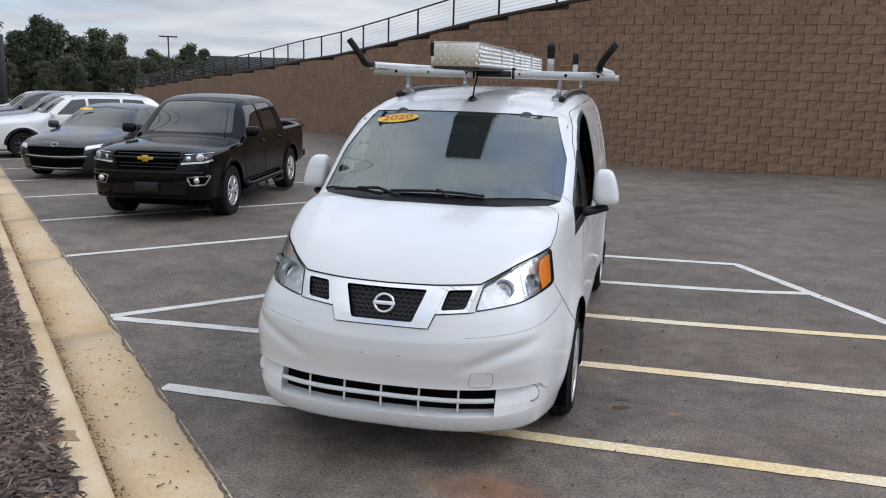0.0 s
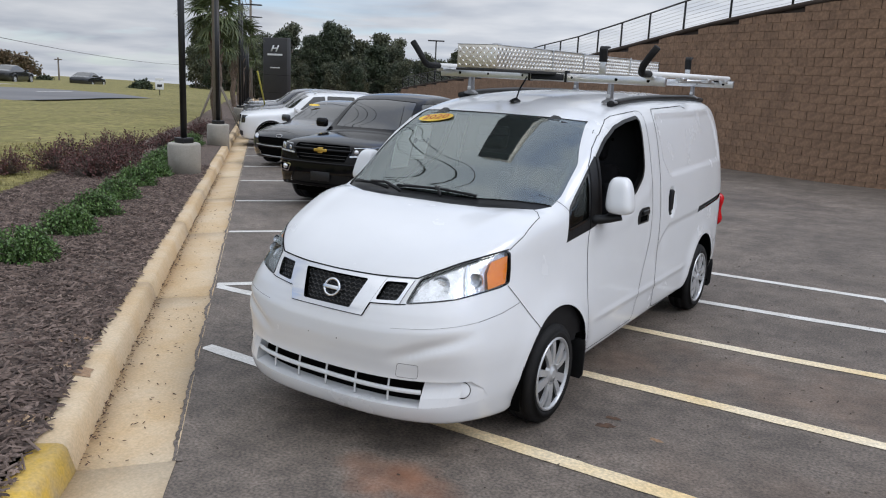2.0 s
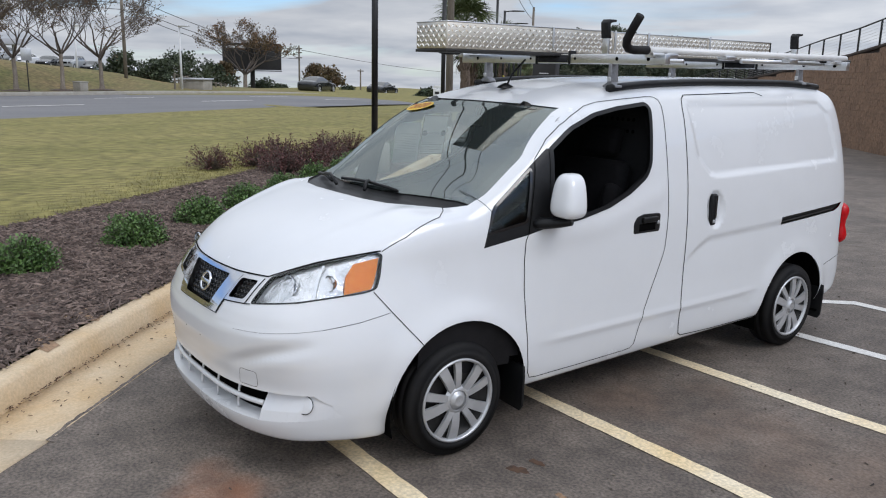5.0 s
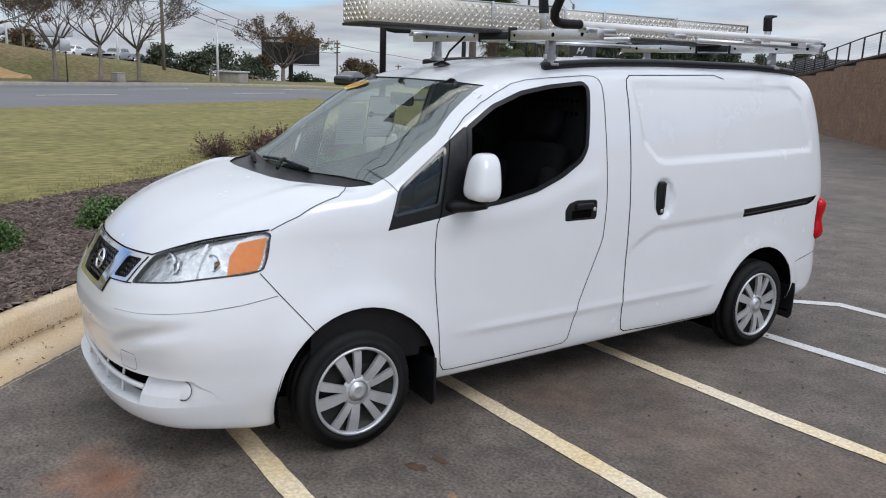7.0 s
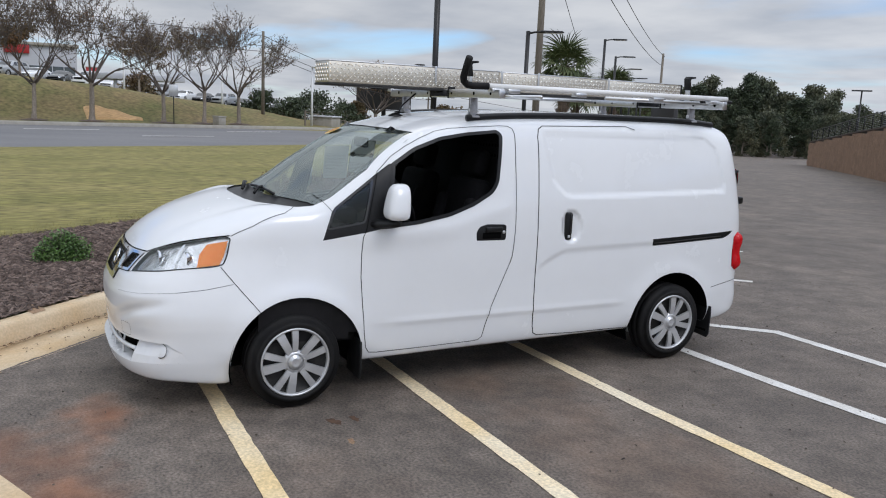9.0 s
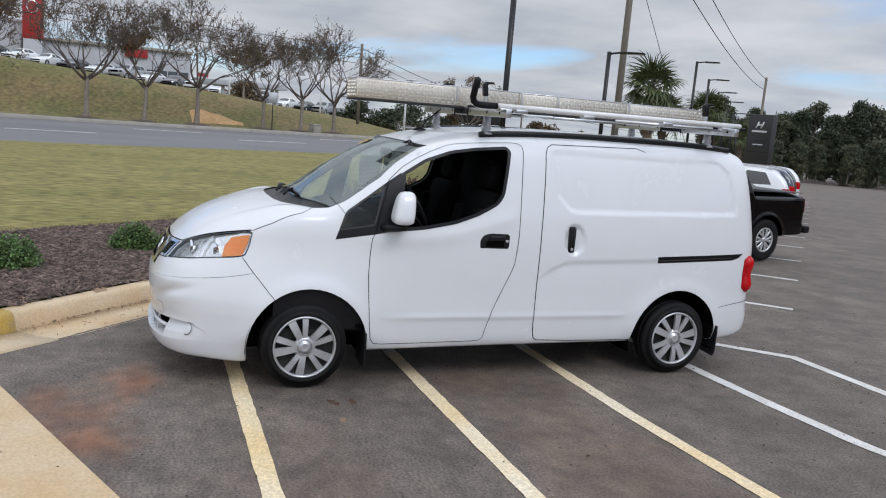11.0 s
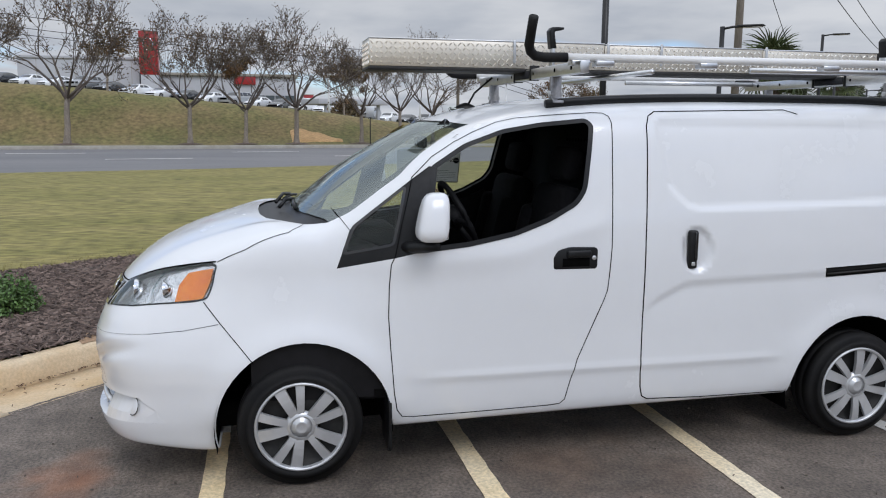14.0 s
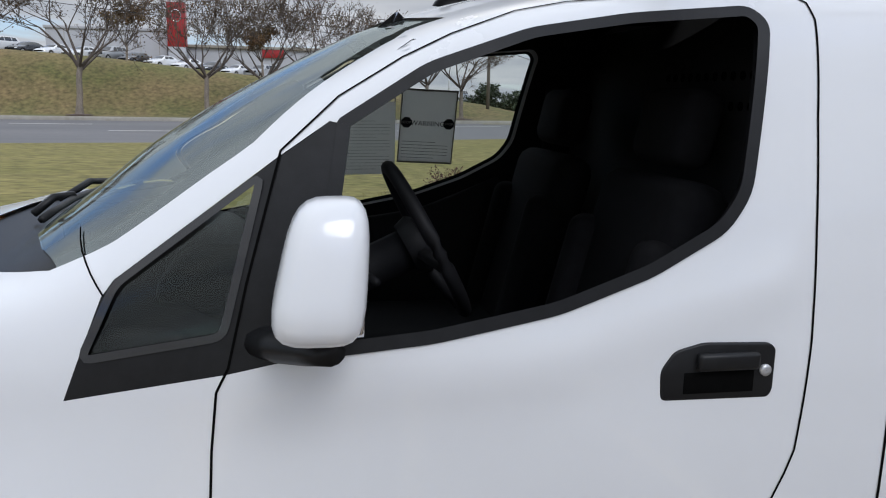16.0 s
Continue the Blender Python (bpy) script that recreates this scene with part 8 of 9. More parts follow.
utility_pole(-15.8, 12.55, float(bank_z(-15.8, 12.55)), 9.6, "grey weathered wooden utility pole in the bed", 0.105)
utility_pole(-53.4, 13.9, 0.4, 6.6, "wooden utility pole on the bank", 0.12)
utility_pole(-72.0, 36.2, -1.6, 3.8, "wooden utility pole with crossarms by the highway", 0.10, (3.5, 3.1, 2.6))
utility_pole(-74.0, 44.6, -1.8, 1.6, "far wooden utility pole by the highway", 0.09, (1.4,))
utility_pole(24.0, -27.2, 0.0, 9.8, "wooden utility pole behind the drive", 0.14)
utility_pole(-58.0, 55.0, -2.0, 8.0, "wooden utility pole far along the kerb", 0.14)


def cable(a, b, sag, label, r=0.022):
    a, b = Vector(a), Vector(b)
    pts = [a.lerp(b, k / 24) - Vector((0, 0, sag * 4 * (k / 24) * (1 - k / 24))) for k in range(25)]
    tagged(part("overhead_cable", tube_bm(pts, r, 5), M_CABLE), label, "cable", "overhead cables")


for j, (h, off) in enumerate(((9.4, 0.15), (8.6, -0.15), (8.0, 0.15), (7.3, -0.15))):
    o = off * 0.7
    cable((-15.8 + o, 12.55 + o, h), (24.0 + o, -27.2 + o, h + 0.1), 0.7 + 0.15 * j, "black overhead cable along the kerb")
    if j < 2:
        cable((-15.8 + o, 12.55 + o, h), (-58.0 + o, 55.0 + o, h - 1.7), 0.8, "black overhead cable along the kerb")
for h, b in ((6.3, 3.4), (5.6, 2.9), (5.2, 2.5)):
    cable((-53.4, 13.9, h), (-72.0, 36.2, b), 0.7, "black overhead cable along the highway", 0.022)
    cable((-53.4, 13.9, h), (-49.0, -32.0, h + 3.6), 0.8, "black overhead cable along the highway", 0.02)
cable((-72.0, 36.2, 3.4), (-140.0, 120.0, 1.0), 0.8, "black overhead cable along the highway", 0.025)
# stay wire with a yellow guard by the parked cars
guy = thing("guy_wire", "steel guy wire with a yellow plastic guard", "guy wire")
part("wire", tube_bm([(-15.8, 12.55, 7.0), (-21.6, 20.6, float(lot_z(-21.6, 20.6)))], 0.010, 5), M_CABLE, guy)
a, b = Vector((-15.8, 12.55, 7.0)), Vector((-21.6, 20.6, float(lot_z(-21.6, 20.6))))
part("guard", tube_bm([a.lerp(b, 0.70), b], 0.03, 6), M_YELLOW_GUARD, guy, "yellow guard tube")


# ---------------------------------------------------------------- palms
def fan_leaf(seed):
    """One fan frond: a stalk and a spread of folded blades that droop at their tips."""
    rng = random.Random(seed)
    vs, fs = [], []
    tube_rings(vs, fs, [Vector((0, 0, 0)), Vector((0.28, 0, 0.03)), Vector((0.55, 0, 0.0))], [0.018, 0.013, 0.009], 4)
    hub = Vector((0.55, 0, 0))
    n = 19
    for k in range(n):
        a = radians(-115 + 230 * k / (n - 1) + rng.uniform(-3, 3))
        length = (0.62 + 0.12 * math.cos(a)) * rng.uniform(0.88, 1.08)
        d = Vector((math.cos(a), math.sin(a), 0))
        s = Vector((-d.y, d.x, 0))
        droop = rng.uniform(0.12, 0.32)
        i = len(vs)
        for t, w, z in ((0.0, 0.006, 0), (0.45, 0.030, 0.02), (0.8, 0.018, -droop * 0.35), (1.0, 0.002, -droop)):
            p = hub + d * length * t
            vs += [p + s * w + Vector((0, 0, z)), p + Vector((0, 0, z - 0.35 * w)), p - s * w + Vector((0, 0, z))]
        for q in range(3):
            for c in range(2):
                fs.append((i + 3 * q + c, i + 3 * q + c + 1, i + 3 * q + 4 + c, i + 3 * q + 3 + c))
    return vs, fs


frond_meshes = []
for k in range(3):
    v, f = fan_leaf(140 + k)
    me = bpy.data.meshes.new("frond")
    me.from_pydata([tuple(p) for p in v], [], f)
    me.materials.append(M_PALM)
    frond_meshes.append(me)


def palm(x, y, crown, seed, size=1.0, props=True, count=34):
    rng = random.Random(seed)
    z = float(bank_z(x, y)) - 0.05
    tree = thing("palm", "fan palm with a rough brown trunk in the bed", "palm", Matrix.Translation((x, y, z)), "palms")
    vs, fs = [], []
    h = crown - z
    m = 26
    tube_rings(vs, fs, [Vector((0.03 * math.sin(k * 0.7), 0.03 * math.cos(k * 0.5), h * k / (m - 1))) for k in range(m)], [0.16 * size * (1.0 + 0.10 * (k % 2) + (0.25 if k == 0 else 0) + rng.uniform(-0.05, 0.05)) for k in range(m)], 10)
    part("trunk", (vs, fs), M_PALM_TRUNK, tree, smooth=False)
    # old leaf bases under the crown
    vs, fs = [], []
    for k in range(40):
        a, zz = rng.uniform(0, math.tau), h * rng.uniform(0.45, 0.98)
        p = Vector((math.cos(a) * 0.15 * size, math.sin(a) * 0.15 * size, zz))
        tube_rings(vs, fs, [p, p + Vector((math.cos(a) * 0.06, math.sin(a) * 0.06, 0.10)), p + Vector((math.cos(a) * 0.13, math.sin(a) * 0.13, 0.22))], [0.045, 0.035, 0.012], 4)
    tagged(part("leaf_bases", (vs, fs), M_PALM_TRUNK, tree, "stubs of old leaf bases"), kind="stuff")
    for k in range(count):
        a = k * 2.399 + rng.uniform(-0.2, 0.2)
        pitch = 78 - 125 * (k / count) ** 0.9 + rng.uniform(-8, 8)
        ob = new("frond", frond_meshes[k % 3])
        ob.parent = tree
        s = size * rng.uniform(0.85, 1.12)
        ob.matrix_local = Matrix.Translation((0, 0, h - 0.02)) @ Matrix.Rotation(a, 4, "Z") @ Matrix.Rotation(radians(-pitch), 4, "Y") @ Matrix.Rotation(rng.uniform(-0.5, 0.5), 4, "X") @ Matrix.Scale(s, 4)
    if props:
        for a in (0.4, 2.5, 4.6):
            part("prop", tube_bm([(math.cos(a) * 0.95, math.sin(a) * 0.95, -0.1), (math.cos(a) * 0.15, math.sin(a) * 0.15, 1.5)], 0.035, 5), M_WOODPOLE, tree, "timber prop leaning on the trunk")


palm(-21.1, 17.3, 3.6, 1, 1.12)
palm(-24.6, 20.5, 2.6, 2, 1.0)
palm(-29.5, 26.5, 3.3, 3, 1.0, False)
palm(-37.0, 33.0, 2.6, 4, 0.95, False)
palm(-45.0, 42.0, 2.2, 5, 1.0, False)


# ---------------------------------------------------------------- shrubs in the bed
def shrub(name, label, category, group, seed, r, h, n, leaf, leaf_size, upright):
    rng = random.Random(seed)
    ob = thing(name, label, category, None, group)
    sv, sf, lv, lf = [], [], [], []
    for k in range(n):
        a, el = rng.uniform(0, math.tau), math.asin(rng.random() ** (0.8 if upright else 1.0))
        wob = 0.86 + (0.22 if upright else 0.08) * math.sin(3 * a + seed) + rng.uniform(-0.12, 0.16)
        d = Vector((math.cos(a) * math.cos(el) * r, math.sin(a) * math.cos(el) * r, math.sin(el) * h)) * wob
        base = Vector((d.x * 0.15, d.y * 0.15, 0.0))
        mid = base.lerp(d, 0.55) + Vector((0, 0, 0.06 * h))
        tube_rings(sv, sf, [base, mid, d], [0.005, 0.004, 0.002], 3)
        for q in range(8 if upright else 13):
            t = rng.uniform(0.45, 1.06)
            p = (mid.lerp(d, (t - 0.5) / 0.5) if t > 0.5 else base.lerp(mid, t / 0.5)) + Vector((rng.gauss(0, 0.014), rng.gauss(0, 0.014), rng.gauss(0, 0.010)))
            p.z = max(p.z, 0.02)
            leaf_at(lv, lf, p, leaf_size * rng.uniform(0.7, 1.3), rng)
    tagged(part("twigwork", (sv, sf), M_TWIG, ob), kind="stuff")
    tagged(part("leaves", (lv, lf), leaf, ob, smooth=False), kind="stuff")
    return ob


def set_row(kinds_, spots_):
    seen = set()
    for k, (x, y, s) in enumerate(spots_):
        m = pose(x, y, float(bank_z(x, y)) + 0.01, 0, 0, 67 * k) @ Matrix.Scale(s, 4)
        src_ = kinds_[k % len(kinds_)]
        if k < len(kinds_):
            src_.matrix_world = m
        else:
            copy_thing(src_, m @ unscaled(src_))


green = [shrub("green_shrub", "low bright green shrub in the mulch", "shrub", "green shrubs", 5 + k, 0.32, 0.33, 330, M_LEAF_BUSH, 0.034, False) for k in range(3)]
set_row(green, [(-3.75, -1.08, 0.92), (-4.42, 0.02, 1.0), (-5.30, 1.02, 0.98), (-6.12, 1.92, 0.98), (-7.10, 2.92, 0.95), (-8.12, 4.02, 1.0), (-8.95, 5.0, 0.95), (-10.0, 5.9, 1.1), (-10.9, 6.9, 1.05), (-11.8, 7.9, 1.1), (-12.9, 9.0, 1.0), (-14.0, 10.1, 1.0), (-2.55, -2.2, 0.95)])
red = [shrub("purple_shrub", "spreading dark red-purple shrub in the mulch", "shrub", "purple shrubs", 15 + k, 0.56, 0.55, 170, M_LEAF_RED, 0.042, True) for k in range(3)]
set_row(red, [(-10.1, 3.85, 0.85), (-9.25, 3.95, 0.95), (-9.85, 4.75, 0.9), (-10.5, 4.5, 0.95), (-10.7, 5.7, 0.9), (-12.0, 6.3, 0.85), (-12.6, 7.3, 0.8), (-13.3, 8.6, 0.8), (-9.8, 2.9, 0.75), (-14.6, 10.2, 0.8), (-16.5, 12.4, 0.8), (-18.2, 14.2, 0.8)])

# ---------------------------------------------------------------- signs
pylon = thing("pylon_sign", "tall charcoal pylon sign with a pale emblem", "sign", pose(-36.3, 36.2, -1.4, 0, 0, 5))
part("panel", box_bm(-1.0, -0.2, 0.25, 1.0, 0.2, 5.0, 0.03), M_SIGN, pylon)
part("plinth", box_bm(-0.9, -0.16, -0.3, 0.9, 0.16, 0.25, 0.02), M_CONC_GREY, pylon)
for zz in (1.45, 2.6):
    part("joint", box_bm(-1.004, -0.204, zz, 1.004, 0.204, zz + 0.012, 0.002), M_SEAM, pylon)
for k, sl in enumerate((-0.20, 0.20)):
    part("emblem_stroke", prism_bm([(sl - 0.16, 4.12), (sl - 0.04, 4.12), (sl + 0.16, 4.52), (sl + 0.04, 4.52)], -0.214, -0.199, "y"), M_SIGN_WHITE, pylon, "pale slanted stroke of an emblem")
part("emblem_stroke", prism_bm([(-0.16, 4.28), (0.12, 4.28), (0.16, 4.37), (-0.12, 4.37)], -0.213, -0.199, "y"), M_SIGN_WHITE, pylon)
part("word_bar", box_bm(-0.62, -0.212, 3.86, 0.62, -0.199, 3.98, 0.003), M_SIGN_WHITE, pylon, "pale bar of lettering")
part("word_bar", box_bm(-0.40, -0.212, 3.05, 0.40, -0.199, 3.11, 0.003), M_SIGN_WHITE, pylon, "pale bar of lettering")

board = thing("billboard", "dark billboard seen from behind a tree", "billboard", pose(-71.2, 30.8, -1.4, 0, 0, 64))
part("face", box_bm(-2.75, -0.12, 2.75, 2.75, 0.12, 5.25, 0.03), M_ROOF, board, "dark billboard face")
part("post", tube_bm([(0, 0.25, -0.5), (0, 0.25, 5.0)], 0.22, 10), M_ROOF, board)
part("ladder_rail", box_bm(-2.8, -0.45, 2.62, 2.8, -0.12, 2.70, 0.01), M_ROOF, board)
part("word_bar", box_bm(-2.4, -0.14, 4.75, -0.6, -0.119, 5.0, 0.003), M_SIGN_WHITE, board, "pale bar of lettering")

route = thing("road_sign", "small white route sign on a post", "road sign", pose(-44.4, 33.2, -1.3, 0, 0, 50))
part("post", box_bm(-0.03, -0.03, 0, 0.03, 0.03, 1.75, 0.004), M_DARK_STEEL, route)
part("plate", box_bm(-0.28, -0.045, 1.15, 0.28, -0.032, 1.72, 0.006), M_SIGN_WHITE, route)
part("plate_bar", box_bm(-0.16, -0.050, 1.32, 0.16, -0.044, 1.5, 0.002), M_INK, route)
part("upper_plate", box_bm(-0.26, -0.045, 1.76, 0.26, -0.032, 1.95, 0.006), M_SIGN_WHITE, route)
back = thing("road_sign", "grey back of a roadside sign on the verge", "road sign", pose(-42.7 - 1.6, 6.3, 0.2, 0, 0, 80))
part("post", box_bm(-0.03, -0.03, 0, 0.03, 0.03, 2.3, 0.004), M_DARK_STEEL, back)
part("plate", box_bm(-0.25, -0.045, 1.6, 0.25, -0.032, 2.25, 0.006), M_ALU, back)
cab = thing("utility_box", "small grey utility box on the verge", "utility box", pose(-44.7 - 1.0, 9.2, 0.15, 0, 0, 20))
part("body", box_bm(-0.35, -0.25, 0, 0.35, 0.25, 0.5, 0.03), M_CONC_GREY, cab)
part("lid", box_bm(-0.38, -0.28, 0.5, 0.38, 0.28, 0.56, 0.015), M_CONC_GREY, cab)

# fence and small shed by the far hedge
fence = thing("post_fence", "low post fence on the bank", "fence")
for k in range(14):
    x, y = -50.0 - 0.9 * k, 16.0 + 0.75 * k
    z = 0.45 - 0.10 * k
    part("post", box_bm(x - 0.05, y - 0.05, z - 0.5, x + 0.05, y + 0.05, z + 0.75, 0.008), M_WOODPOLE, fence)
for h in (0.3, 0.65):
    part("rail", tube_bm([(-50.0 - 0.9 * k, 16.0 + 0.75 * k, 0.45 - 0.10 * k + h) for k in range(14)], 0.03, 5), M_WOODPOLE, fence)
shed = thing("equipment_shed", "low pale equipment housing by the hedge", "shed", pose(-51.6, 18.0, 0.0, 0, 0, 40))
part("body", box_bm(-0.9, -0.6, -0.3, 0.9, 0.6, 0.75, 0.02), M_CONC_GREY, shed)
part("roof", box_bm(-1.0, -0.7, 0.75, 1.0, 0.7, 0.85, 0.02), M_WHITE_PANEL, shed)

# ---------------------------------------------------------------- dealership beyond the bank
shop = thing("showroom", "white car showroom with a grey glass front and red fascia", "building")
part("hall", box_bm(-142, -34, 2.0, -125, -17.4, 10.1, 0.05), M_WHITE_PANEL, shop, "white clad hall")
part("parapet", box_bm(-142.2, -34.2, 10.1, -124.8, -17.2, 10.5, 0.04), M_WHITE_PANEL, shop)
for k in range(6):
    part("cladding_joint", box_bm(-125.01, -31.5 + 2.6 * k, 2, -124.98, -31.43 + 2.6 * k, 10.1), M_CONC_GREY, shop)
part("low_wing", box_bm(-140, -17.3, 2.0, -125.5, 5.5, 8.0, 0.05), M_WHITE_PANEL, shop, "white clad low wing")
part("wing_roof", box_bm(-140.3, -17.2, 8.0, -125.0, 5.8, 8.4, 0.04), M_CONC_GREY, shop)
for k in range(9):
    part("shop_window", box_bm(-125.5, -8.2 + 1.5 * k, 2.2, -125.42, -6.8 + 1.5 * k, 5.2, 0.01), M_STORE_GLASS, shop, "dark shop window")
    part("mullion", box_bm(-125.5, -8.28 + 1.5 * k, 2.2, -125.36, -8.20 + 1.5 * k, 5.2), M_WHITE_PANEL, shop)
part("fascia", box_bm(-125.5, -3.8, 6.8, -125.1, -0.6, 8.2, 0.03), M_RED_PANEL, shop, "red fascia panel")
tower = thing("brand_tower", "red-topped white dealership tower", "tower", pose(-123.5, -15.7, 2.6, 0, 0, 0))
part("column", box_bm(-1.0, -1.2, -0.5, 1.0, 1.2, 5.3, 0.03), M_WHITE_PANEL, tower, "white lower column")
part("panel", box_bm(-1.05, -1.27, 5.3, 1.05, 1.27, 11.5, 0.04), M_RED_PANEL, tower, "red upper panel")
ringb = bmesh.new()
lathe_bm([(1.06, 0.62), (1.09, 0.66), (1.09, 0.72), (1.06, 0.76)], 28, "x", ringb)
bmesh.ops.transform(ringb, matrix=Matrix.Translation((0, 0, 9.6)) @ Matrix.Diagonal((1, 1, 1.2, 1)), verts=ringb.verts)
part("emblem", ringb, M_CHROME, tower, "round silver emblem")
gate = thing("entrance_portal", "red entrance pier of the showroom", "portal", pose(-124.0, 7.3, 1.0, 0, 0, 0))
part("pier", box_bm(-0.5, -0.75, -0.5, 0.5, 0.75, 4.3, 0.03), M_RED_PANEL, gate)
part("pier_cap", box_bm(-0.55, -0.8, 4.3, 0.55, 0.8, 4.4, 0.02), M_CONC_GREY, gate)
canopy = thing("station_canopy", "white canopy with thin columns far along the highway", "canopy", pose(-86.0, 9.0, 0.2, 0, 0, 15))
part("roof", box_bm(-3, -4, 3.0, 3, 4, 3.6, 0.04), M_WHITE_PANEL, canopy)
for yy in (-3, 0, 3):
    part("column", box_bm(2.2, yy - 0.15, -0.5, 2.5, yy + 0.15, 3.0, 0.02), M_WHITE_PANEL, canopy)

# low dark-roofed building beyond the wall
low = thing("low_building", "low building with a dark roof beyond the wall", "building", pose(-23.0, 53.6, -2.5, 0, 0, 22))
part("wall", box_bm(-7, -3, -0.5, 7, 3, 4.2, 0.03), M_CAP, low)
roofb = prism_bm([(-3.6, 4.2), (3.6, 4.2), (2.2, 5.4), (-2.2, 5.4)], -7.5, 7.5, "x")
part("roof", roofb, M_ROOF, low, "dark shallow roof")

# ---------------------------------------------------------------- litter, chips and blades
rng = np.random.default_rng(12)


def scatter(name, label, category, xy, z, length, width, height, material, parent=None):
    """Loose slivers lying at random: each a small ridge of four faces."""
    n = len(xy)
    a = rng.uniform(0, math.tau, n)
    l, w, h = (rng.uniform(*q, n) for q in (length, width, height))
    tilt = rng.uniform(-0.5, 0.5, n)
    c, s = np.cos(a), np.sin(a)
    corner = ((-1, -1, 0), (1, -1, 0), (1, 1, 0), (-1, 1, 0), (-0.6, 0, 1), (0.6, 0, 1))
    pts = np.zeros((n, 6, 3))
    for k, (i, j, up) in enumerate(corner):
        px, py = i * l / 2, j * w / 2
        pts[:, k, 0] = xy[:, 0] + c * px - s * py
        pts[:, k, 1] = xy[:, 1] + s * px + c * py
        pts[:, k, 2] = z + up * h + i * tilt * l * 0.4 + 0.25 * l * np.abs(tilt)
    base_ = 6 * np.arange(n)[:, None]
    quads = np.concatenate([base_ + np.array([[0, 1, 5, 4]]), base_ + np.array([[2, 3, 4, 5]])]).tolist()
    tris = np.concatenate([base_ + np.array([[1, 2, 5]]), base_ + np.array([[3, 0, 4]])]).tolist()
    ob = part(name, (pts.reshape(-1, 3).tolist(), quads + tris), material, smooth=False)
    return tagged(ob, label, category, kind="stuff")


def bed_points(n, s0, s1, spread_power=1.0):
    s = s0 + (s1 - s0) * rng.random(n) ** spread_power
    edge = np.array([bed_edge(float(q)) for q in s])
    t = rng.random(n)
    nn = -2.03 + (edge + 2.0) * t
    x, y = -R2 * s + R2 * nn, R2 * s + R2 * nn
    return np.stack([x, y], 1), bank_z(x, y)


M_CHIP = mat("mulch_chip", (0.068, 0.046, 0.038), 0.9, color2=(0.20, 0.15, 0.125), scale=9, island=0.65)
xy, z = bed_points(62000, -2.6, 12.0, 1.25)
scatter("mulch_chips", "loose dark brown bark chips", "mulch", xy, z + 0.016, (0.03, 0.10), (0.006, 0.018), (0.004, 0.014), M_CHIP)
M_BLADE = mat("lawn_blade", (0.17, 0.155, 0.045), 0.8, color2=(0.23, 0.195, 0.07), scale=0.7, island=0.35)
s = -6 + 20 * rng.random(30000) ** 1.1
edge = np.array([bed_edge(float(q)) for q in s])
nn = edge + 0.02 - 4.2 * rng.random(30000) ** 1.6
x, y = -R2 * s + R2 * nn, R2 * s + R2 * nn
pv, pf = [], []
zz = bank_z(x, y)
for k in range(len(x)):
    a, h = rng.uniform(0, math.tau), rng.uniform(0.0, 0.03)
    ca, sa = math.cos(a) * 0.007, math.sin(a) * 0.007
    le = rng.uniform(-0.035, 0.035, 2)
    n0 = len(pv)
    pv += [(x[k] - ca, y[k] - sa, zz[k] + 0.0), (x[k] + ca, y[k] + sa, zz[k] + 0.0), (x[k] + le[0], y[k] + le[1], zz[k] + 0.03 + h)]
    pf.append((n0, n0 + 1, n0 + 2))
tagged(part("grass_blades", (pv, pf), M_BLADE, smooth=False), "short yellow-green grass blades at the lawn's edge", "grass", kind="stuff")
M_DEBRIS = mat("leaf_litter", (0.05, 0.030, 0.020), 0.9, color2=(0.11, 0.06, 0.035), scale=20, island=0.5)
s = rng.uniform(-0.8, 9, 420)
nn = -1.86 + 0.42 * rng.random(420) ** 2.2
x, y = -R2 * s + R2 * nn, R2 * s + R2 * nn
keep = (s < 1.6) | (rng.random(420) < 0.35)
xy = np.stack([x, y], 1)[keep]
s = rng.uniform(-0.8, 12, 700)
nn = -1.868 + 0.05 * rng.random(700) ** 2
xy = np.concatenate([xy, np.stack([-R2 * s + R2 * nn, R2 * s + R2 * nn], 1)])
scatter("gutter_litter", "dry leaf bits lying in the gutter", "leaf litter", xy, lot_z(xy[:, 0], xy[:, 1]) + 0.004, (0.006, 0.026), (0.004, 0.010), (0.002, 0.004), M_DEBRIS)
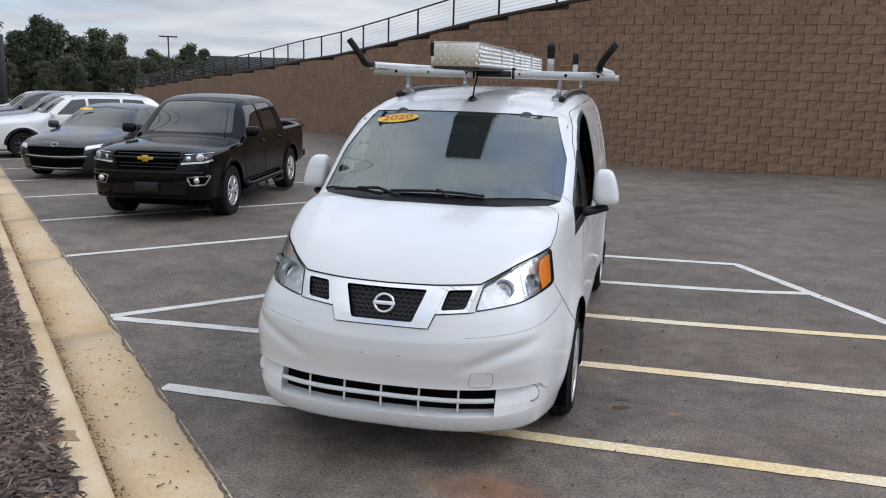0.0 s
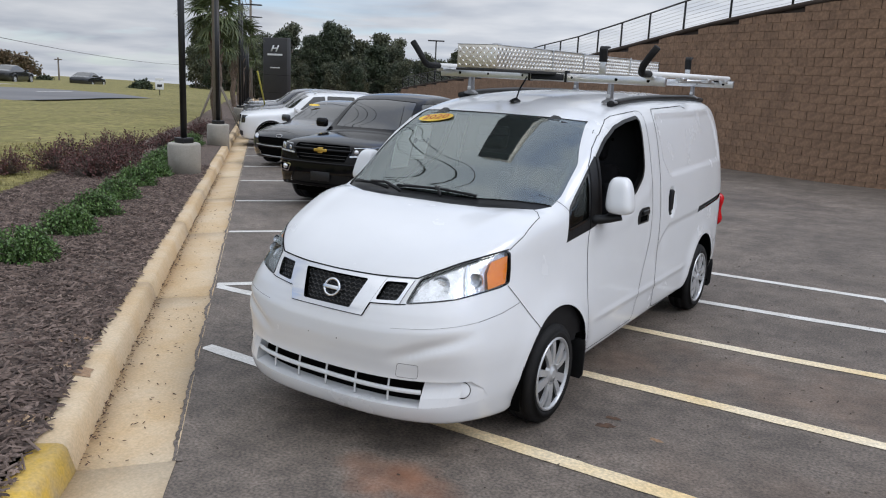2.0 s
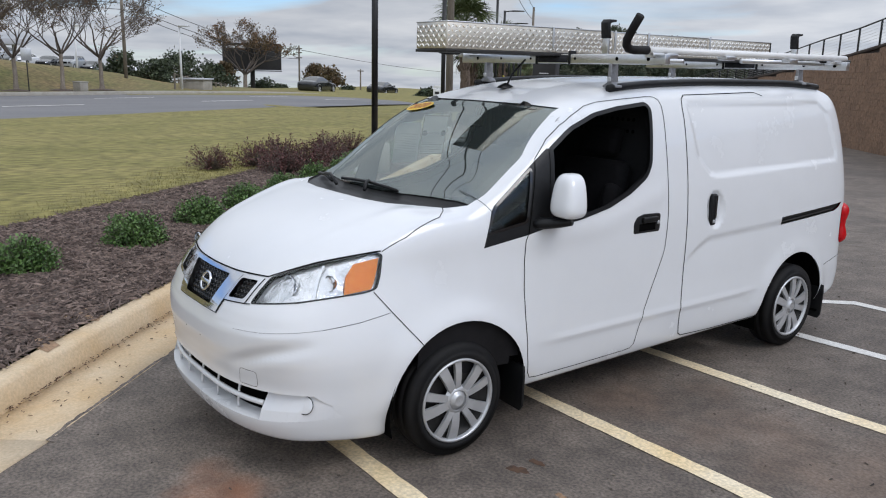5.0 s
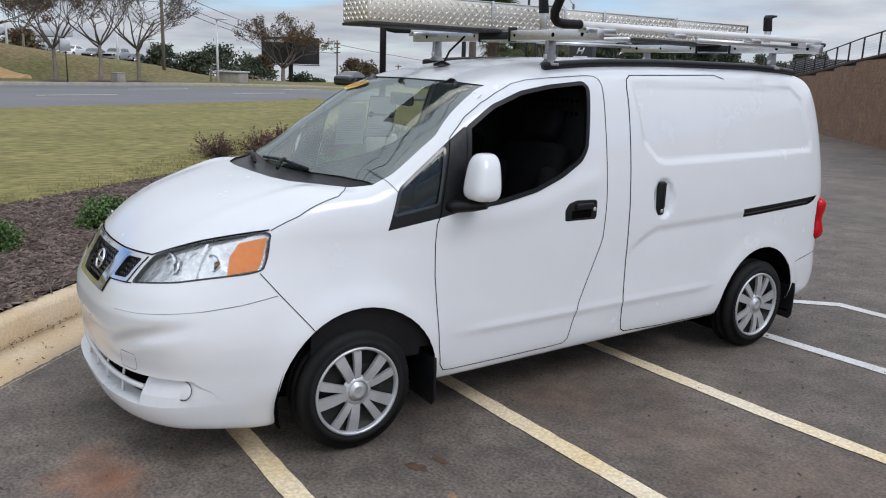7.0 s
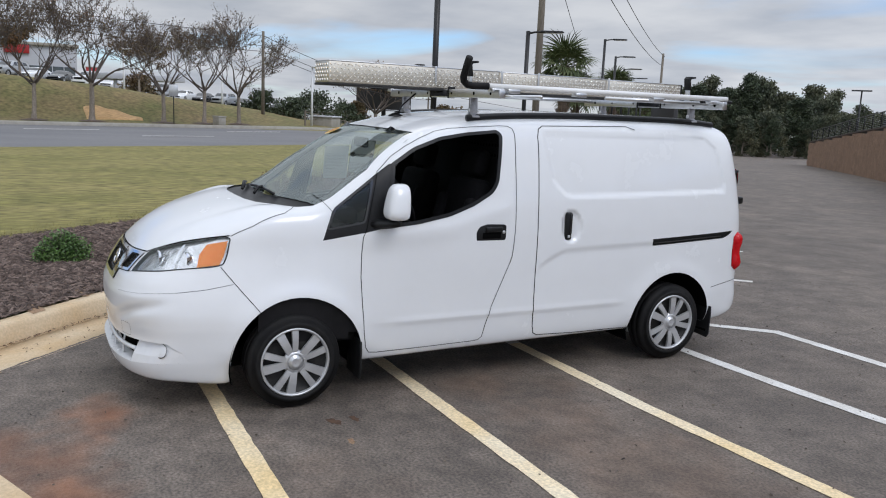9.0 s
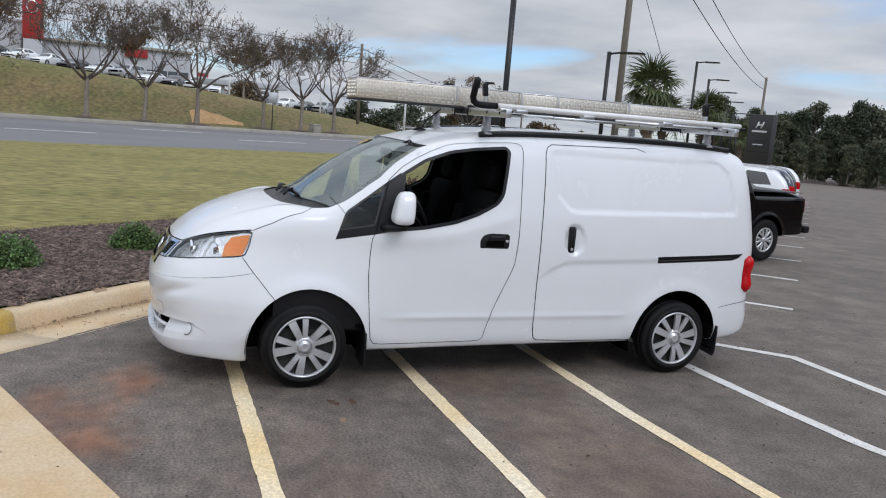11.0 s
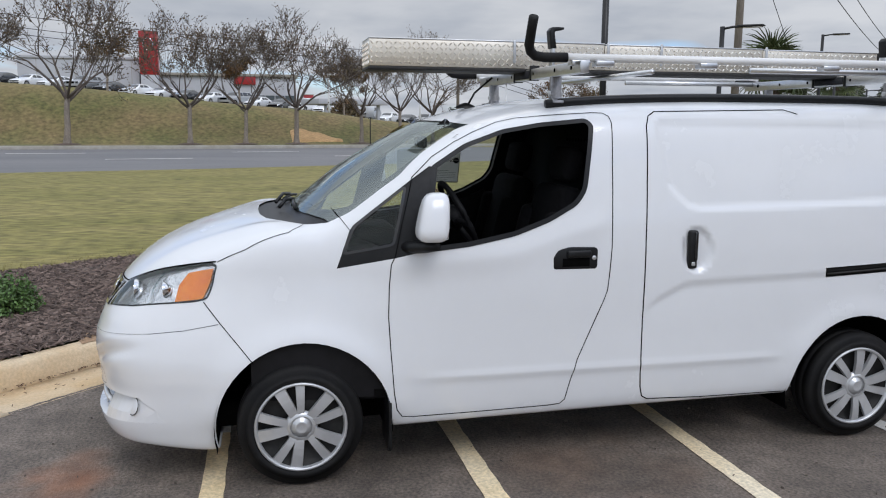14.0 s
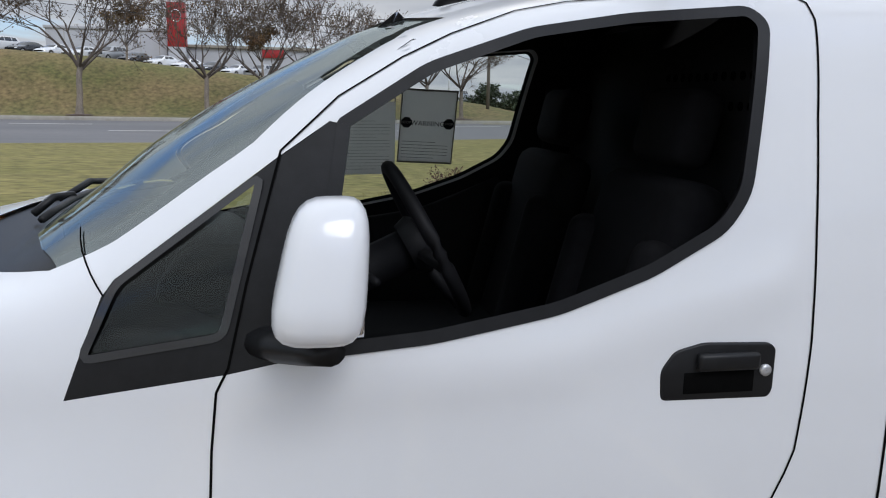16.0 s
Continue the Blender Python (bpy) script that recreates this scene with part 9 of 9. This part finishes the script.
xy = np.stack([rng.uniform(-1.4, 6.5, 900), rng.uniform(-2.6, 7.0, 900)], 1)
xy = xy[(xy[:, 0] + xy[:, 1]) * R2 > -1.3]
scatter("lot_grit", "grit and small stones scattered on the asphalt", "grit", xy, lot_z(xy[:, 0], xy[:, 1]) + 0.002, (0.006, 0.022), (0.005, 0.014), (0.003, 0.008), mat("pale_grit", (0.16, 0.13, 0.10), 0.9, color2=(0.035, 0.03, 0.028), scale=25, island=0.5))

# bare soil showing through the mulch by the kerb, and pits in the asphalt
M_SOIL = mat("pale_sandy_soil", (0.36, 0.25, 0.16), 0.95, color2=(0.27, 0.17, 0.10), scale=9, fine=0.25, fine_scale=60, bump=0.7, bump_scale=60)
for k, (x0, y0) in enumerate([(-2.06, -1.03), (-1.61, -1.38), (-1.11, -1.93)]):
    vs = [(x0, y0, float(bank_z(x0, y0)) + 0.028)]
    for j in range(18):
        a = j * math.tau / 18
        r = 0.15 * (1 + 0.35 * math.sin(3 * a + k) + 0.2 * math.sin(7 * a + 2 * k))
        px, py = x0 + r * math.cos(a), y0 + 0.8 * r * math.sin(a)
        vs.append((px, py, float(bank_z(px, py)) + 0.004))
    tagged(part("bare_soil", (vs, [(0, 1 + j, 1 + (j + 1) % 18) for j in range(18)]), M_SOIL), "pale sandy soil showing through the mulch", "soil", group="soil patches", kind="structure")
for k, (x0, y0) in enumerate([(1.113, 0.149), (1.112, 0.273), (1.411, 0.143)]):
    vs = [(x0, y0, float(lot_z(x0, y0)) + 0.0035)]
    for j in range(14):
        a = j * math.tau / 14
        r = (0.035, 0.026, 0.022)[k] * (1 + 0.3 * math.sin(2 * a + k) + 0.2 * math.sin(5 * a + k))
        vs.append((x0 + 1.4 * r * math.cos(a), y0 + r * math.sin(a), float(lot_z(x0, y0)) + 0.002))
    tagged(part("asphalt_pit", (vs, [(0, 1 + j, 1 + (j + 1) % 14) for j in range(14)]), M_SOIL if k == 2 else M_DEBRIS), "small worn pit in the asphalt", "pit", group="asphalt pits", kind="structure")
